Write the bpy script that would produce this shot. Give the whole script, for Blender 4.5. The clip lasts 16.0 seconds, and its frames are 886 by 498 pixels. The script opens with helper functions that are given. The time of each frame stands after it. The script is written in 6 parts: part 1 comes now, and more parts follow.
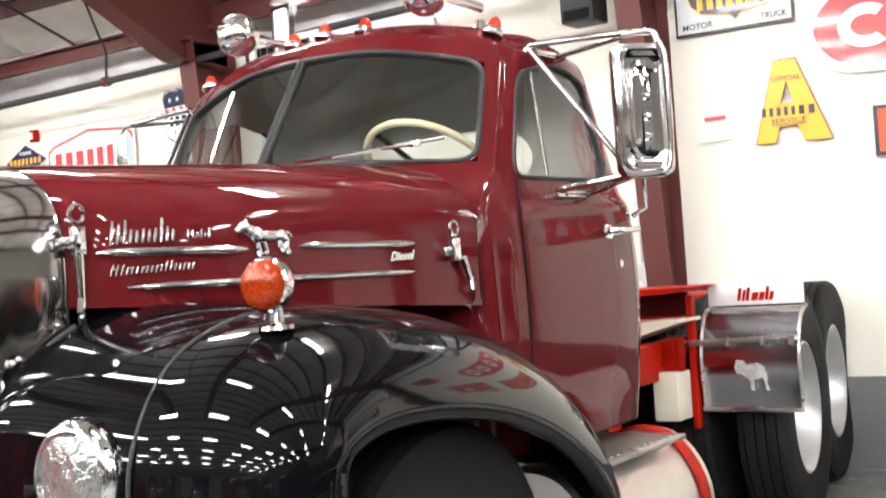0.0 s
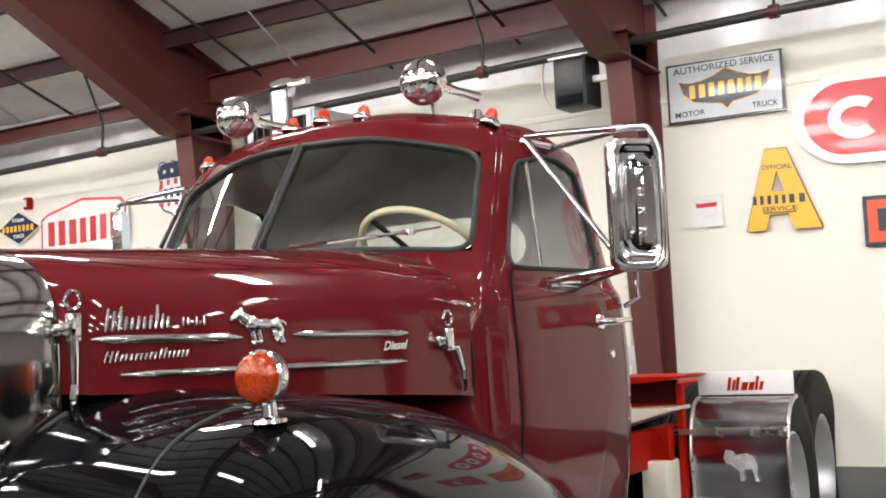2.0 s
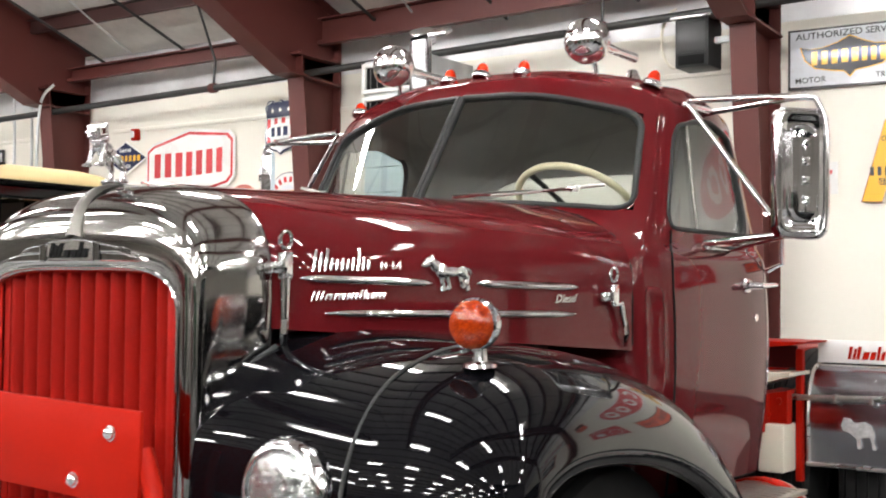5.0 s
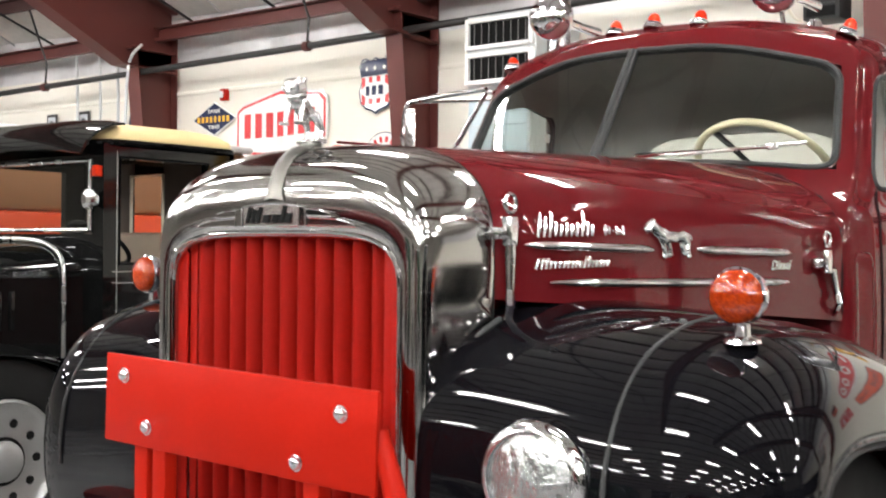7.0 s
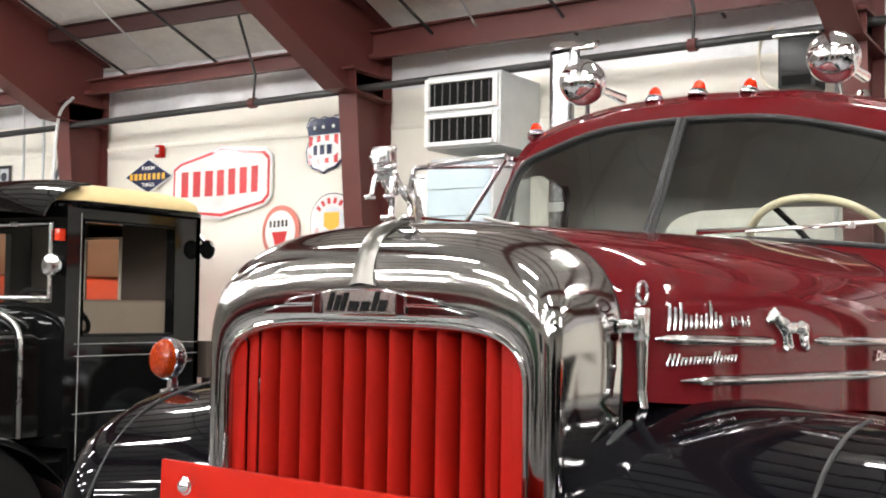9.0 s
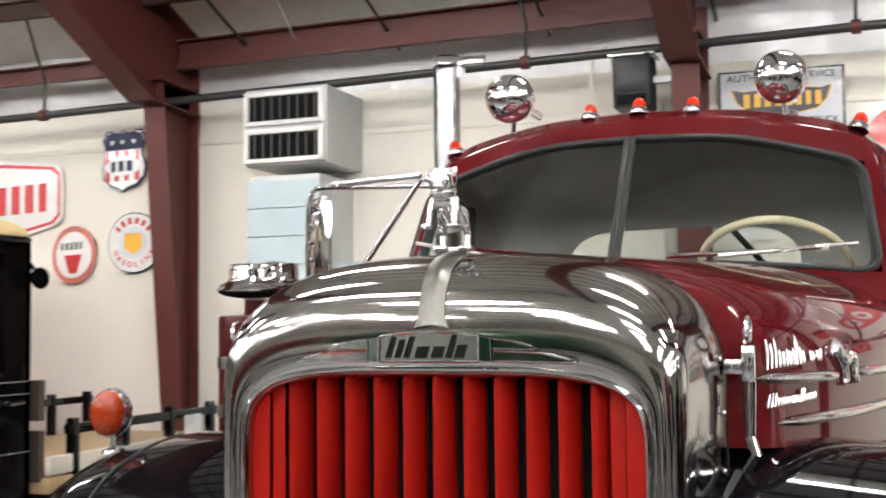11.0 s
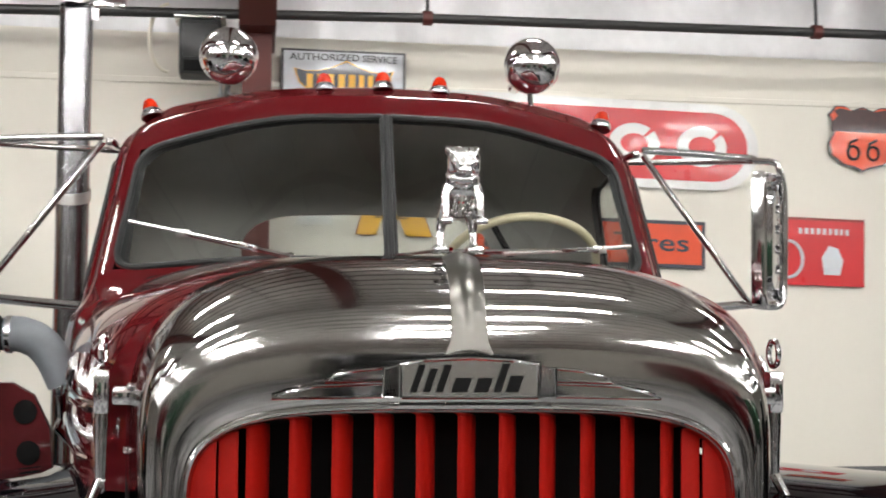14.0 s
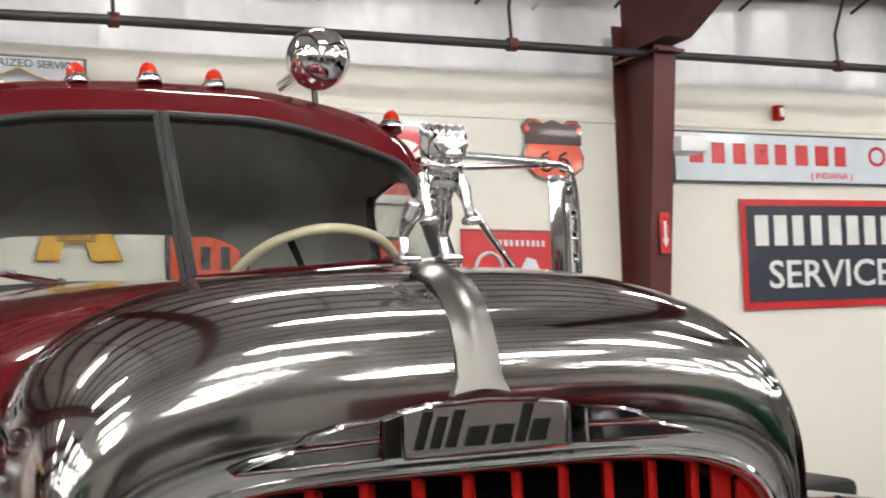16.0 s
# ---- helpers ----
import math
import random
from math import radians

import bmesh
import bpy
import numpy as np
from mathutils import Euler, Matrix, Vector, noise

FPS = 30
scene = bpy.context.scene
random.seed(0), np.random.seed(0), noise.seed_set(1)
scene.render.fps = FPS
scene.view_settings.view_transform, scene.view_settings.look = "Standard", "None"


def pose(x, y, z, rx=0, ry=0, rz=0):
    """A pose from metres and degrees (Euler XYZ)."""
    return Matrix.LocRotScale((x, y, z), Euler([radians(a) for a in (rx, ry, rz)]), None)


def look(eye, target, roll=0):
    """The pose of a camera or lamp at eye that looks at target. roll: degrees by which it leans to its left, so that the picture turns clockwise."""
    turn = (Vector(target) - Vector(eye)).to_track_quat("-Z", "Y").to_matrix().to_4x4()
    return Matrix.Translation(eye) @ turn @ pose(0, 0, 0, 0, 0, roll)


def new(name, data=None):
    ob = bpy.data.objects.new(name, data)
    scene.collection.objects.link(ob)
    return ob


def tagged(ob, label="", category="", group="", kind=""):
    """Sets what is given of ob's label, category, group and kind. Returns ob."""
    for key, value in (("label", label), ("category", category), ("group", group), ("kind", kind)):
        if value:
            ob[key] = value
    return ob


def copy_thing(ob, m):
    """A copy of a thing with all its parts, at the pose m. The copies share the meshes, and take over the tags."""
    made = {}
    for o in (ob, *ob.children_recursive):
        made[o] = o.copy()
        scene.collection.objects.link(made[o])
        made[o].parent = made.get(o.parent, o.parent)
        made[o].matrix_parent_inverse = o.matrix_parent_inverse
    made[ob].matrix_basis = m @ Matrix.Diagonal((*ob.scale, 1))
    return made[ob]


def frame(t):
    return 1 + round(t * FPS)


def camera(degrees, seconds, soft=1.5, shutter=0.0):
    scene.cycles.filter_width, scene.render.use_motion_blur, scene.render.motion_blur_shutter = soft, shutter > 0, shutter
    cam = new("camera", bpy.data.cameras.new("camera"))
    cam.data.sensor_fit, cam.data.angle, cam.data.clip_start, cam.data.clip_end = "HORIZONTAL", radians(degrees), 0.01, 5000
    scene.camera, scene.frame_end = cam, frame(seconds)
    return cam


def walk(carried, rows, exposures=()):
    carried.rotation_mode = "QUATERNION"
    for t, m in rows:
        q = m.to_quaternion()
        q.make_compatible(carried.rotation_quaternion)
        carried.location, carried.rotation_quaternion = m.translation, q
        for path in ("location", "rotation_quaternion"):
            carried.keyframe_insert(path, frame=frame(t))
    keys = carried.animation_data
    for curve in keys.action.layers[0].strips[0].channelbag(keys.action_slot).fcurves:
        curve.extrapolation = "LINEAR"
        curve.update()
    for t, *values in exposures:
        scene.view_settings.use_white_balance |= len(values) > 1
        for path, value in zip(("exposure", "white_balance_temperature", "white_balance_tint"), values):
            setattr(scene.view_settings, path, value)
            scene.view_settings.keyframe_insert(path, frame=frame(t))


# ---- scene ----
cam = camera(40.0, 16.0, soft=1.8, shutter=0.5)
PATH = [
    (0, (2.91, -1.562, 1.441), (1.831, 0.122, 1.478), -4.0),
    (0.5, (2.913, -1.573, 1.463), (1.842, 0.113, 1.564), -3.2),
    (1, (2.917, -1.575, 1.479), (1.855, 0.113, 1.622), -2.9),
    (1.5, (2.918, -1.583, 1.488), (1.865, 0.11, 1.649), -2.9),
    (2, (2.911, -1.586, 1.499), (1.856, 0.106, 1.651), -2.7),
    (2.5, (2.9, -1.581, 1.508), (1.854, 0.119, 1.646), -2.7),
    (3, (2.866, -1.589, 1.522), (1.821, 0.111, 1.653), -1.5),
    (3.5, (2.835, -1.623, 1.53), (1.773, 0.066, 1.665), -0.6),
    (4, (2.778, -1.656, 1.531), (1.689, 0.017, 1.65), 0.2),
    (4.2, (2.774, -1.725, 1.528), (1.671, -0.061, 1.641), 0.5),
    (6.5, (2.318, -1.938, 1.515), (1.133, -0.327, 1.498), 0.0),
    (7, (2.186, -1.935, 1.532), (0.979, -0.341, 1.533), 0.5),
    (7.5, (2.024, -1.91, 1.552), (0.839, -0.301, 1.627), -0.2),
    (8, (1.878, -1.892, 1.572), (0.72, -0.264, 1.667), -0.6),
    (8.2, (1.823, -1.883, 1.575), (0.676, -0.248, 1.668), -0.1),
    (10.5, (1.048, -2.061, 1.66), (0.247, -0.232, 1.775), -0.2),
    (11, (0.825, -1.951, 1.657), (0.155, -0.071, 1.78), -0.6),
    (11.5, (0.583, -1.816, 1.666), (0.095, 0.118, 1.818), -1.8),
    (12, (0.399, -1.738, 1.688), (0.032, 0.223, 1.834), -1.0),
    (12.5, (0.2, -1.652, 1.693), (-0.01, 0.331, 1.847), 1.3),
    (13, (0.018, -1.576, 1.681), (-0.007, 0.418, 1.839), 0.7),
    (13.5, (-0.149, -1.57, 1.705), (0.005, 0.421, 1.802), -0.7),
    (14, (-0.289, -1.546, 1.733), (0.015, 0.429, 1.811), 0.6),
    (14.5, (-0.406, -1.407, 1.729), (0.05, 0.538, 1.82), -0.7),
    (15, (-0.479, -1.279, 1.727), (0.129, 0.623, 1.837), -2.3),
    (15.5, (-0.531, -1.116, 1.732), (0.225, 0.732, 1.842), -2.9),
    (16, (-0.61, -0.992, 1.74), (0.266, 0.802, 1.846), -2.1),
]
walk(cam, [(t, look(eye, target, roll)) for t, eye, target, roll in PATH],
     exposures=[(0, 0.35), (0.9, -0.06), (4.2, -0.13), (6.3, 0.1), (8.2, 0.1), (10.3, -0.2), (12.5, -0.38), (13.5, -0.44), (14.5, -0.6), (16, -0.5)])

# ---- light ----
world = bpy.data.worlds.new("hall_air")
scene.world = world
world.use_nodes = True
world.node_tree.nodes["Background"].inputs[0].default_value = (0.9, 0.95, 1.0, 1)
world.node_tree.nodes["Background"].inputs[1].default_value = 0.02
LAMP_POWER = 132.0


# ---- materials ----
def nodes_of(name):
    m = bpy.data.materials.new(name)
    m.use_nodes = True
    nt = m.node_tree
    return m, nt, nt.nodes["Principled BSDF"]


def add(nt, kind, **inputs):
    n = nt.nodes.new(kind)
    for k, v in inputs.items():
        n.inputs[k.replace("_", " ")].default_value = v
    return n


def mat(name, colour, rough=0.5, metal=0.0, vary=0.12, scale=6.0, fine=80.0, bump=0.05, coat=0.0, rvary=0.1, spec=0.5,
        stain=None, stain_amount=0.0):
    """Surface with variation at two scales in colour, gloss and relief."""
    m, nt, b = nodes_of(name)
    tc = nt.nodes.new("ShaderNodeTexCoord")
    n1 = add(nt, "ShaderNodeTexNoise", Scale=scale, Detail=4.0)
    n2 = add(nt, "ShaderNodeTexNoise", Scale=fine, Detail=3.0)
    for n in (n1, n2):
        nt.links.new(tc.outputs["Object"], n.inputs["Vector"])
    mx = nt.nodes.new("ShaderNodeMath")
    mx.operation = "MULTIPLY_ADD"
    nt.links.new(n2.outputs["Fac"], mx.inputs[0])
    mx.inputs[1].default_value = 0.4
    nt.links.new(n1.outputs["Fac"], mx.inputs[2])
    ramp = nt.nodes.new("ShaderNodeMapRange")
    ramp.inputs["From Min"].default_value, ramp.inputs["From Max"].default_value = 0.35, 1.05
    ramp.inputs["To Min"].default_value, ramp.inputs["To Max"].default_value = 1 - vary, 1 + vary
    nt.links.new(mx.outputs[0], ramp.inputs["Value"])
    mul = nt.nodes.new("ShaderNodeMix")
    mul.data_type, mul.blend_type = "RGBA", "MULTIPLY"
    mul.inputs["Factor"].default_value = 1.0
    mul.inputs[6].default_value = (*colour, 1)
    nt.links.new(ramp.outputs[0], mul.inputs[7])
    out = mul.outputs[2]
    if stain:
        st = add(nt, "ShaderNodeTexNoise", Scale=scale * 0.6, Detail=6.0, Roughness=0.7)
        nt.links.new(tc.outputs["Object"], st.inputs["Vector"])
        sr = nt.nodes.new("ShaderNodeMapRange")
        sr.inputs["From Min"].default_value, sr.inputs["From Max"].default_value = 0.55, 0.72
        sr.inputs["To Max"].default_value = stain_amount
        nt.links.new(st.outputs["Fac"], sr.inputs["Value"])
        smix = nt.nodes.new("ShaderNodeMix")
        smix.data_type = "RGBA"
        nt.links.new(sr.outputs[0], smix.inputs["Factor"])
        nt.links.new(out, smix.inputs[6])
        smix.inputs[7].default_value = (*stain, 1)
        out = smix.outputs[2]
    nt.links.new(out, b.inputs["Base Color"])
    rr = nt.nodes.new("ShaderNodeMapRange")
    rr.inputs["From Min"].default_value, rr.inputs["From Max"].default_value = 0.3, 0.7
    rr.inputs["To Min"].default_value, rr.inputs["To Max"].default_value = max(0.02, rough * (1 - rvary)), min(1, rough * (1 + rvary))
    nt.links.new(n1.outputs["Fac"], rr.inputs["Value"])
    nt.links.new(rr.outputs[0], b.inputs["Roughness"])
    b.inputs["Metallic"].default_value = metal
    b.inputs["Specular IOR Level"].default_value = spec
    b.inputs["Coat Weight"].default_value = coat
    b.inputs["Coat Roughness"].default_value = 0.045
    b.inputs["Coat IOR"].default_value = 1.38
    if bump:
        bp = add(nt, "ShaderNodeBump", Strength=bump, Distance=0.01)
        nt.links.new(mx.outputs[0], bp.inputs["Height"])
        nt.links.new(bp.outputs[0], b.inputs["Normal"])
    return m


def glass_mat(name, tint, opacity):
    """A thin tinted pane: mostly clear, with a real reflection."""
    m, nt, b = nodes_of(name)
    clear = nt.nodes.new("ShaderNodeBsdfTransparent")
    clear.inputs[0].default_value = (*tint, 1)
    gloss = add(nt, "ShaderNodeBsdfGlossy", Roughness=0.02)
    facing = add(nt, "ShaderNodeLayerWeight", Blend=0.5)
    fifth = nt.nodes.new("ShaderNodeMath")
    fifth.operation = "POWER"
    fifth.inputs[1].default_value = 4.2
    nt.links.new(facing.outputs["Facing"], fifth.inputs[0])
    gain = nt.nodes.new("ShaderNodeMath")
    gain.operation = "MULTIPLY_ADD"
    gain.inputs[1].default_value, gain.inputs[2].default_value = 0.9, 0.07
    nt.links.new(fifth.outputs[0], gain.inputs[0])
    mix = nt.nodes.new("ShaderNodeMixShader")
    nt.links.new(gain.outputs[0], mix.inputs[0])
    nt.links.new(clear.outputs[0], mix.inputs[1])
    nt.links.new(gloss.outputs[0], mix.inputs[2])
    nt.links.new(mix.outputs[0], nt.nodes["Material Output"].inputs[0])
    return m


def glow(name, colour, strength):
    m, nt, b = nodes_of(name)
    b.inputs["Base Color"].default_value = (*colour, 1)
    b.inputs["Emission Color"].default_value = (*colour, 1)
    b.inputs["Emission Strength"].default_value = strength
    return m


M_RED = mat("maroon_paint", (0.085, 0.0068, 0.0088), 0.4, vary=0.05, bump=0.0, coat=1.0, scale=3, spec=0.0)
M_CANISTER = mat("worn_maroon_paint", (0.062, 0.0045, 0.006), 0.42, vary=0.22, bump=0.015, coat=0.25, spec=0.15)
M_BLACK = mat("black_paint", (0.003, 0.003, 0.004), 0.3, vary=0.1, bump=0.0, coat=1.0, spec=0.0)
M_CHROME = mat("chrome", (0.78, 0.78, 0.79), 0.06, 1.0, vary=0.04, bump=0.004, rvary=0.3)
M_SHELL = mat("polished_shell", (0.50, 0.49, 0.48), 0.08, 1.0, vary=0.05, scale=4, bump=0.004, rvary=0.4)
M_STEEL = mat("brushed_steel", (0.55, 0.55, 0.53), 0.28, 1.0, vary=0.08, bump=0.02)
M_PLAQUE = mat("satin_plaque", (0.62, 0.61, 0.58), 0.22, 1.0, vary=0.08, bump=0.01)
M_STRAP = mat("brushed_nickel", (0.16, 0.155, 0.14), 0.33, 1.0, vary=0.1, bump=0.03)
M_TUBE = mat("dulled_chrome_tube", (0.28, 0.28, 0.288), 0.2, 1.0, vary=0.15, scale=12, bump=0.02)
M_ALU = mat("tread_plate_aluminium", (0.62, 0.61, 0.58), 0.3, 1.0, vary=0.12, bump=0.1, stain=(0.3, 0.28, 0.25), stain_amount=0.3)
M_BRIGHT = mat("bright_red_paint", (0.34, 0.010, 0.004), 0.4, vary=0.08, bump=0.0, coat=0.0, spec=0.08)
M_SLAT = mat("red_shutter_paint", (0.265, 0.0055, 0.0025), 0.5, vary=0.1, bump=0.02, coat=0.0, spec=0.1)
M_RUBBER = mat("tyre_rubber", (0.009, 0.009, 0.009), 0.7, vary=0.3, bump=0.1, spec=0.2)
M_SCRIPT = mat("satin_chrome", (0.80, 0.80, 0.81), 0.14, 1.0, vary=0.06, bump=0.01)
M_FLAP = mat("polished_sheet_steel", (0.50, 0.50, 0.54), 0.17, 1.0, vary=0.1, scale=3, bump=0.006, rvary=0.4)
M_ETCH = mat("etched_metal", (0.6, 0.6, 0.6), 0.5, 0.5, vary=0.4, scale=30)
M_GASKET = mat("window_rubber", (0.03, 0.031, 0.031), 0.5, vary=0.2, spec=0.2)
# Near-black; also stands for the shade in gaps, holes and openings.
M_DARK = mat("near_black", (0.005, 0.005, 0.005), 0.8, vary=0.3, spec=0.15)
M_LINING = mat("grey_headlining", (0.46, 0.45, 0.42), 0.9, vary=0.15, bump=0.1)
M_CREAM = mat("cream_vinyl", (0.72, 0.68, 0.56), 0.45, vary=0.05, scale=8)
M_WHEEL = mat("ivory_plastic", (0.62, 0.56, 0.38), 0.3, vary=0.06, coat=0.3)
M_RIM = mat("silver_wheel", (0.5, 0.51, 0.52), 0.35, 0.6, vary=0.1)
M_GLASS = glass_mat("windscreen_glass", (0.80, 0.83, 0.81), 0.1)
M_WALL = mat("cream_wall", (0.76, 0.73, 0.65), 0.75, vary=0.03, scale=0.7, fine=25, bump=0.02)
M_VINYL = mat("insulation_vinyl", (0.70, 0.70, 0.71), 0.24, vary=0.15, scale=2.2, fine=14, bump=0.3, spec=0.8)
M_CEIL = mat("roof_insulation", (0.68, 0.66, 0.62), 0.5, vary=0.2, scale=1.5, fine=12, bump=0.3)
M_BEAM = mat("red_oxide_steel", (0.088, 0.017, 0.013), 0.55, vary=0.14, scale=2, bump=0.04)
M_PURLIN = mat("dark_oxide_steel", (0.045, 0.012, 0.010), 0.6, vary=0.15, scale=2)
M_PIPE = mat("black_pipe", (0.02, 0.02, 0.02), 0.45, vary=0.2)
M_FAR = mat("dark_unseen_wall", (0.24, 0.225, 0.2), 0.7, vary=0.25, scale=0.6, fine=6)
M_FLOOR = mat("sealed_concrete", (0.155, 0.155, 0.155), 0.28, vary=0.12, scale=0.8, fine=18, bump=0.02, stain=(0.15, 0.15, 0.15), stain_amount=0.4)
M_GALV = mat("galvanised_duct", (0.55, 0.57, 0.57), 0.45, 0.3, vary=0.1)
M_BLUE = mat("pale_blue_boards", (0.46, 0.56, 0.60), 0.6, vary=0.06)
M_WHITE = mat("white_enamel", (0.78, 0.78, 0.76), 0.3, vary=0.04, coat=0.3)
M_LAMP = glow("tube_diffuser", (1.0, 0.985, 0.965), LAMP_POWER)


def lens_mat(name, colour):
    m, nt, b = nodes_of(name)
    wv = add(nt, "ShaderNodeTexVoronoi", Scale=140.0)
    tc = nt.nodes.new("ShaderNodeTexCoord")
    nt.links.new(tc.outputs["Object"], wv.inputs["Vector"])
    bp = add(nt, "ShaderNodeBump", Strength=0.14, Distance=0.003)
    nt.links.new(wv.outputs["Distance"], bp.inputs["Height"])
    nt.links.new(bp.outputs[0], b.inputs["Normal"])
    cells = add(nt, "ShaderNodeTexVoronoi", Scale=170.0)
    nt.links.new(tc.outputs["Object"], cells.inputs["Vector"])
    tone = nt.nodes.new("ShaderNodeMix")
    tone.data_type = "RGBA"
    nt.links.new(cells.outputs["Distance"], tone.inputs["Factor"])
    tone.inputs[6].default_value = (*[min(1, 1.35 * c) for c in colour], 1)
    tone.inputs[7].default_value = (colour[0] * 0.5, colour[1] * 0.3, colour[2] * 0.3, 1)
    nt.links.new(tone.outputs[2], b.inputs["Base Color"])
    b.inputs["Roughness"].default_value = 0.12
    b.inputs["Specular IOR Level"].default_value = 0.0
    b.inputs["Coat Weight"].default_value = 1.0
    return m


M_AMBER = lens_mat("amber_lens", (0.27, 0.028, 0.002))
M_REDLENS = lens_mat("red_amber_lens", (0.55, 0.03, 0.008))
M_LENS = mat("headlamp_glass", (0.40, 0.41, 0.41), 0.08, 0.85, vary=0.3, scale=45, bump=0.7)


# ---- mesh helpers ----
def link(name, bm, material, parent=None, label="", smooth=40):
    me = bpy.data.meshes.new(name)
    bmesh.ops.recalc_face_normals(bm, faces=bm.faces[:])
    bm.to_mesh(me)
    bm.free()
    if smooth:
        me.shade_smooth()
        me.set_sharp_from_angle(angle=radians(smooth))
    for one in material if isinstance(material, (list, tuple)) else [material]:
        me.materials.append(one)
    ob = new(name, me)
    if parent is not None:
        ob.parent = parent
    if label:
        ob["label"] = label
    return ob


part = link


def thing(name, m, label, category, group="", kind=""):
    ob = new(name)
    ob.matrix_basis = m
    return tagged(ob, label, category, group, kind)


def merge(*bms):
    out = bmesh.new()
    for b in bms:
        me = bpy.data.meshes.new("tmp")
        b.to_mesh(me)
        b.free()
        out.from_mesh(me)
        bpy.data.meshes.remove(me)
    return out


def box(x0, x1, y0, y1, z0, z1, bevel=0.0, seg=2):
    bm = bmesh.new()
    bmesh.ops.create_cube(bm, size=1.0)
    for v in bm.verts:
        v.co = Vector(((x0 + x1) / 2 + v.co.x * (x1 - x0), (y0 + y1) / 2 + v.co.y * (y1 - y0), (z0 + z1) / 2 + v.co.z * (z1 - z0)))
    if bevel:
        bmesh.ops.bevel(bm, geom=bm.edges[:], offset=bevel, segments=seg, affect="EDGES", profile=0.5)
    return bm


def moved(bm, m):
    bmesh.ops.transform(bm, matrix=m, verts=bm.verts[:])
    return bm


def tube(points, r, seg=12, closed=False, caps=True):
    """A round bar through the points; r is one radius or one for each point."""
    pts = [Vector(p) for p in points]
    n = len(pts)
    rs = r if isinstance(r, (list, tuple)) else [r] * n
    bm = bmesh.new()
    rings, ref = [], None
    for i, p in enumerate(pts):
        a = pts[(i - 1) % n] if closed or i else p
        b = pts[(i + 1) % n] if closed or i < n - 1 else p
        d = (b - a).normalized()
        if ref is None:
            ref = Vector((0, 0, 1)) if abs(d.z) < 0.9 else Vector((1, 0, 0))
        side = d.cross(ref).normalized()
        ref = side.cross(d).normalized()
        rings.append([bm.verts.new(p + rs[i] * (math.cos(t) * side + math.sin(t) * ref)) for t in (2 * math.pi * k / seg for k in range(seg))])
    for i in range(n if closed else n - 1):
        a, b = rings[i], rings[(i + 1) % n]
        for k in range(seg):
            bm.faces.new((a[k], a[(k + 1) % seg], b[(k + 1) % seg], b[k]))
    if caps and not closed:
        bm.faces.new(rings[0])
        bm.faces.new(rings[-1])
    return bm


def lathe(profile, m=None, seg=28, arc=1.0):
    """Turns (radius, height) pairs round the local z axis."""
    bm = bmesh.new()
    full = arc >= 1.0
    cols = seg if full else seg + 1
    rings = []
    for r, h in profile:
        if r < 1e-6:
            rings.append([bm.verts.new((0, 0, h))])
        else:
            rings.append([bm.verts.new((r * math.cos(2 * math.pi * arc * k / seg), r * math.sin(2 * math.pi * arc * k / seg), h)) for k in range(cols)])
    for a, b in zip(rings, rings[1:]):
        for k in range(seg):
            j = (k + 1) % cols
            if len(a) == 1 and len(b) > 1:
                bm.faces.new((a[0], b[k], b[j]))
            elif len(b) == 1 and len(a) > 1:
                bm.faces.new((a[k], a[j], b[0]))
            elif len(a) > 1:
                bm.faces.new((a[k], a[j], b[j], b[k]))
    if m is not None:
        moved(bm, m)
    return bm


def loft(rings, close=False, cap=False):
    """Skin over rows of points, all of the same length."""
    bm = bmesh.new()
    rows = [[bm.verts.new(p) for p in ring] for ring in rings]
    for a, b in zip(rows, rows[1:]):
        n = len(a)
        for k in range(n if close else n - 1):
            j = (k + 1) % n
            bm.faces.new((a[k], a[j], b[j], b[k]))
    if cap:
        bm.faces.new(rows[0])
        bm.faces.new(rows[-1])
    return bm


def thick(bm, t):
    """Gives a sheet thickness t along its normals."""
    bmesh.ops.recalc_face_normals(bm, faces=bm.faces[:])
    bmesh.ops.solidify(bm, geom=bm.faces[:], thickness=t)
    return bm


def aim(origin, towards):
    """A pose at origin whose z axis points towards the given direction."""
    q = Vector(towards).to_track_quat("Z", "Y")
    return Matrix.Translation(origin) @ q.to_matrix().to_4x4()


def slab(outline, depth, m=None, bevel=0.0):
    """A flat plate: the outline in x and z, its front at y = 0, going back to y = depth."""
    bm = bmesh.new()
    vs = [bm.verts.new((x, 0, z)) for x, z in outline]
    f = bm.faces.new(vs)
    ext = bmesh.ops.extrude_face_region(bm, geom=[f])
    for v in ext["geom"]:
        if isinstance(v, bmesh.types.BMVert):
            v.co.y += depth
    if m is not None:
        moved(bm, m)
    return bm


def ball(c, r, sub=3):
    bm = bmesh.new()
    bmesh.ops.create_icosphere(bm, subdivisions=sub, radius=1.0)
    rx, ry, rz = r if isinstance(r, (tuple, list)) else (r, r, r)
    for v in bm.verts:
        v.co = Vector((c[0] + v.co.x * rx, c[1] + v.co.y * ry, c[2] + v.co.z * rz))
    return bm


def smoothstep(a, b, t):
    t = min(1, max(0, (t - a) / (b - a)))
    return t * t * (3 - 2 * t)


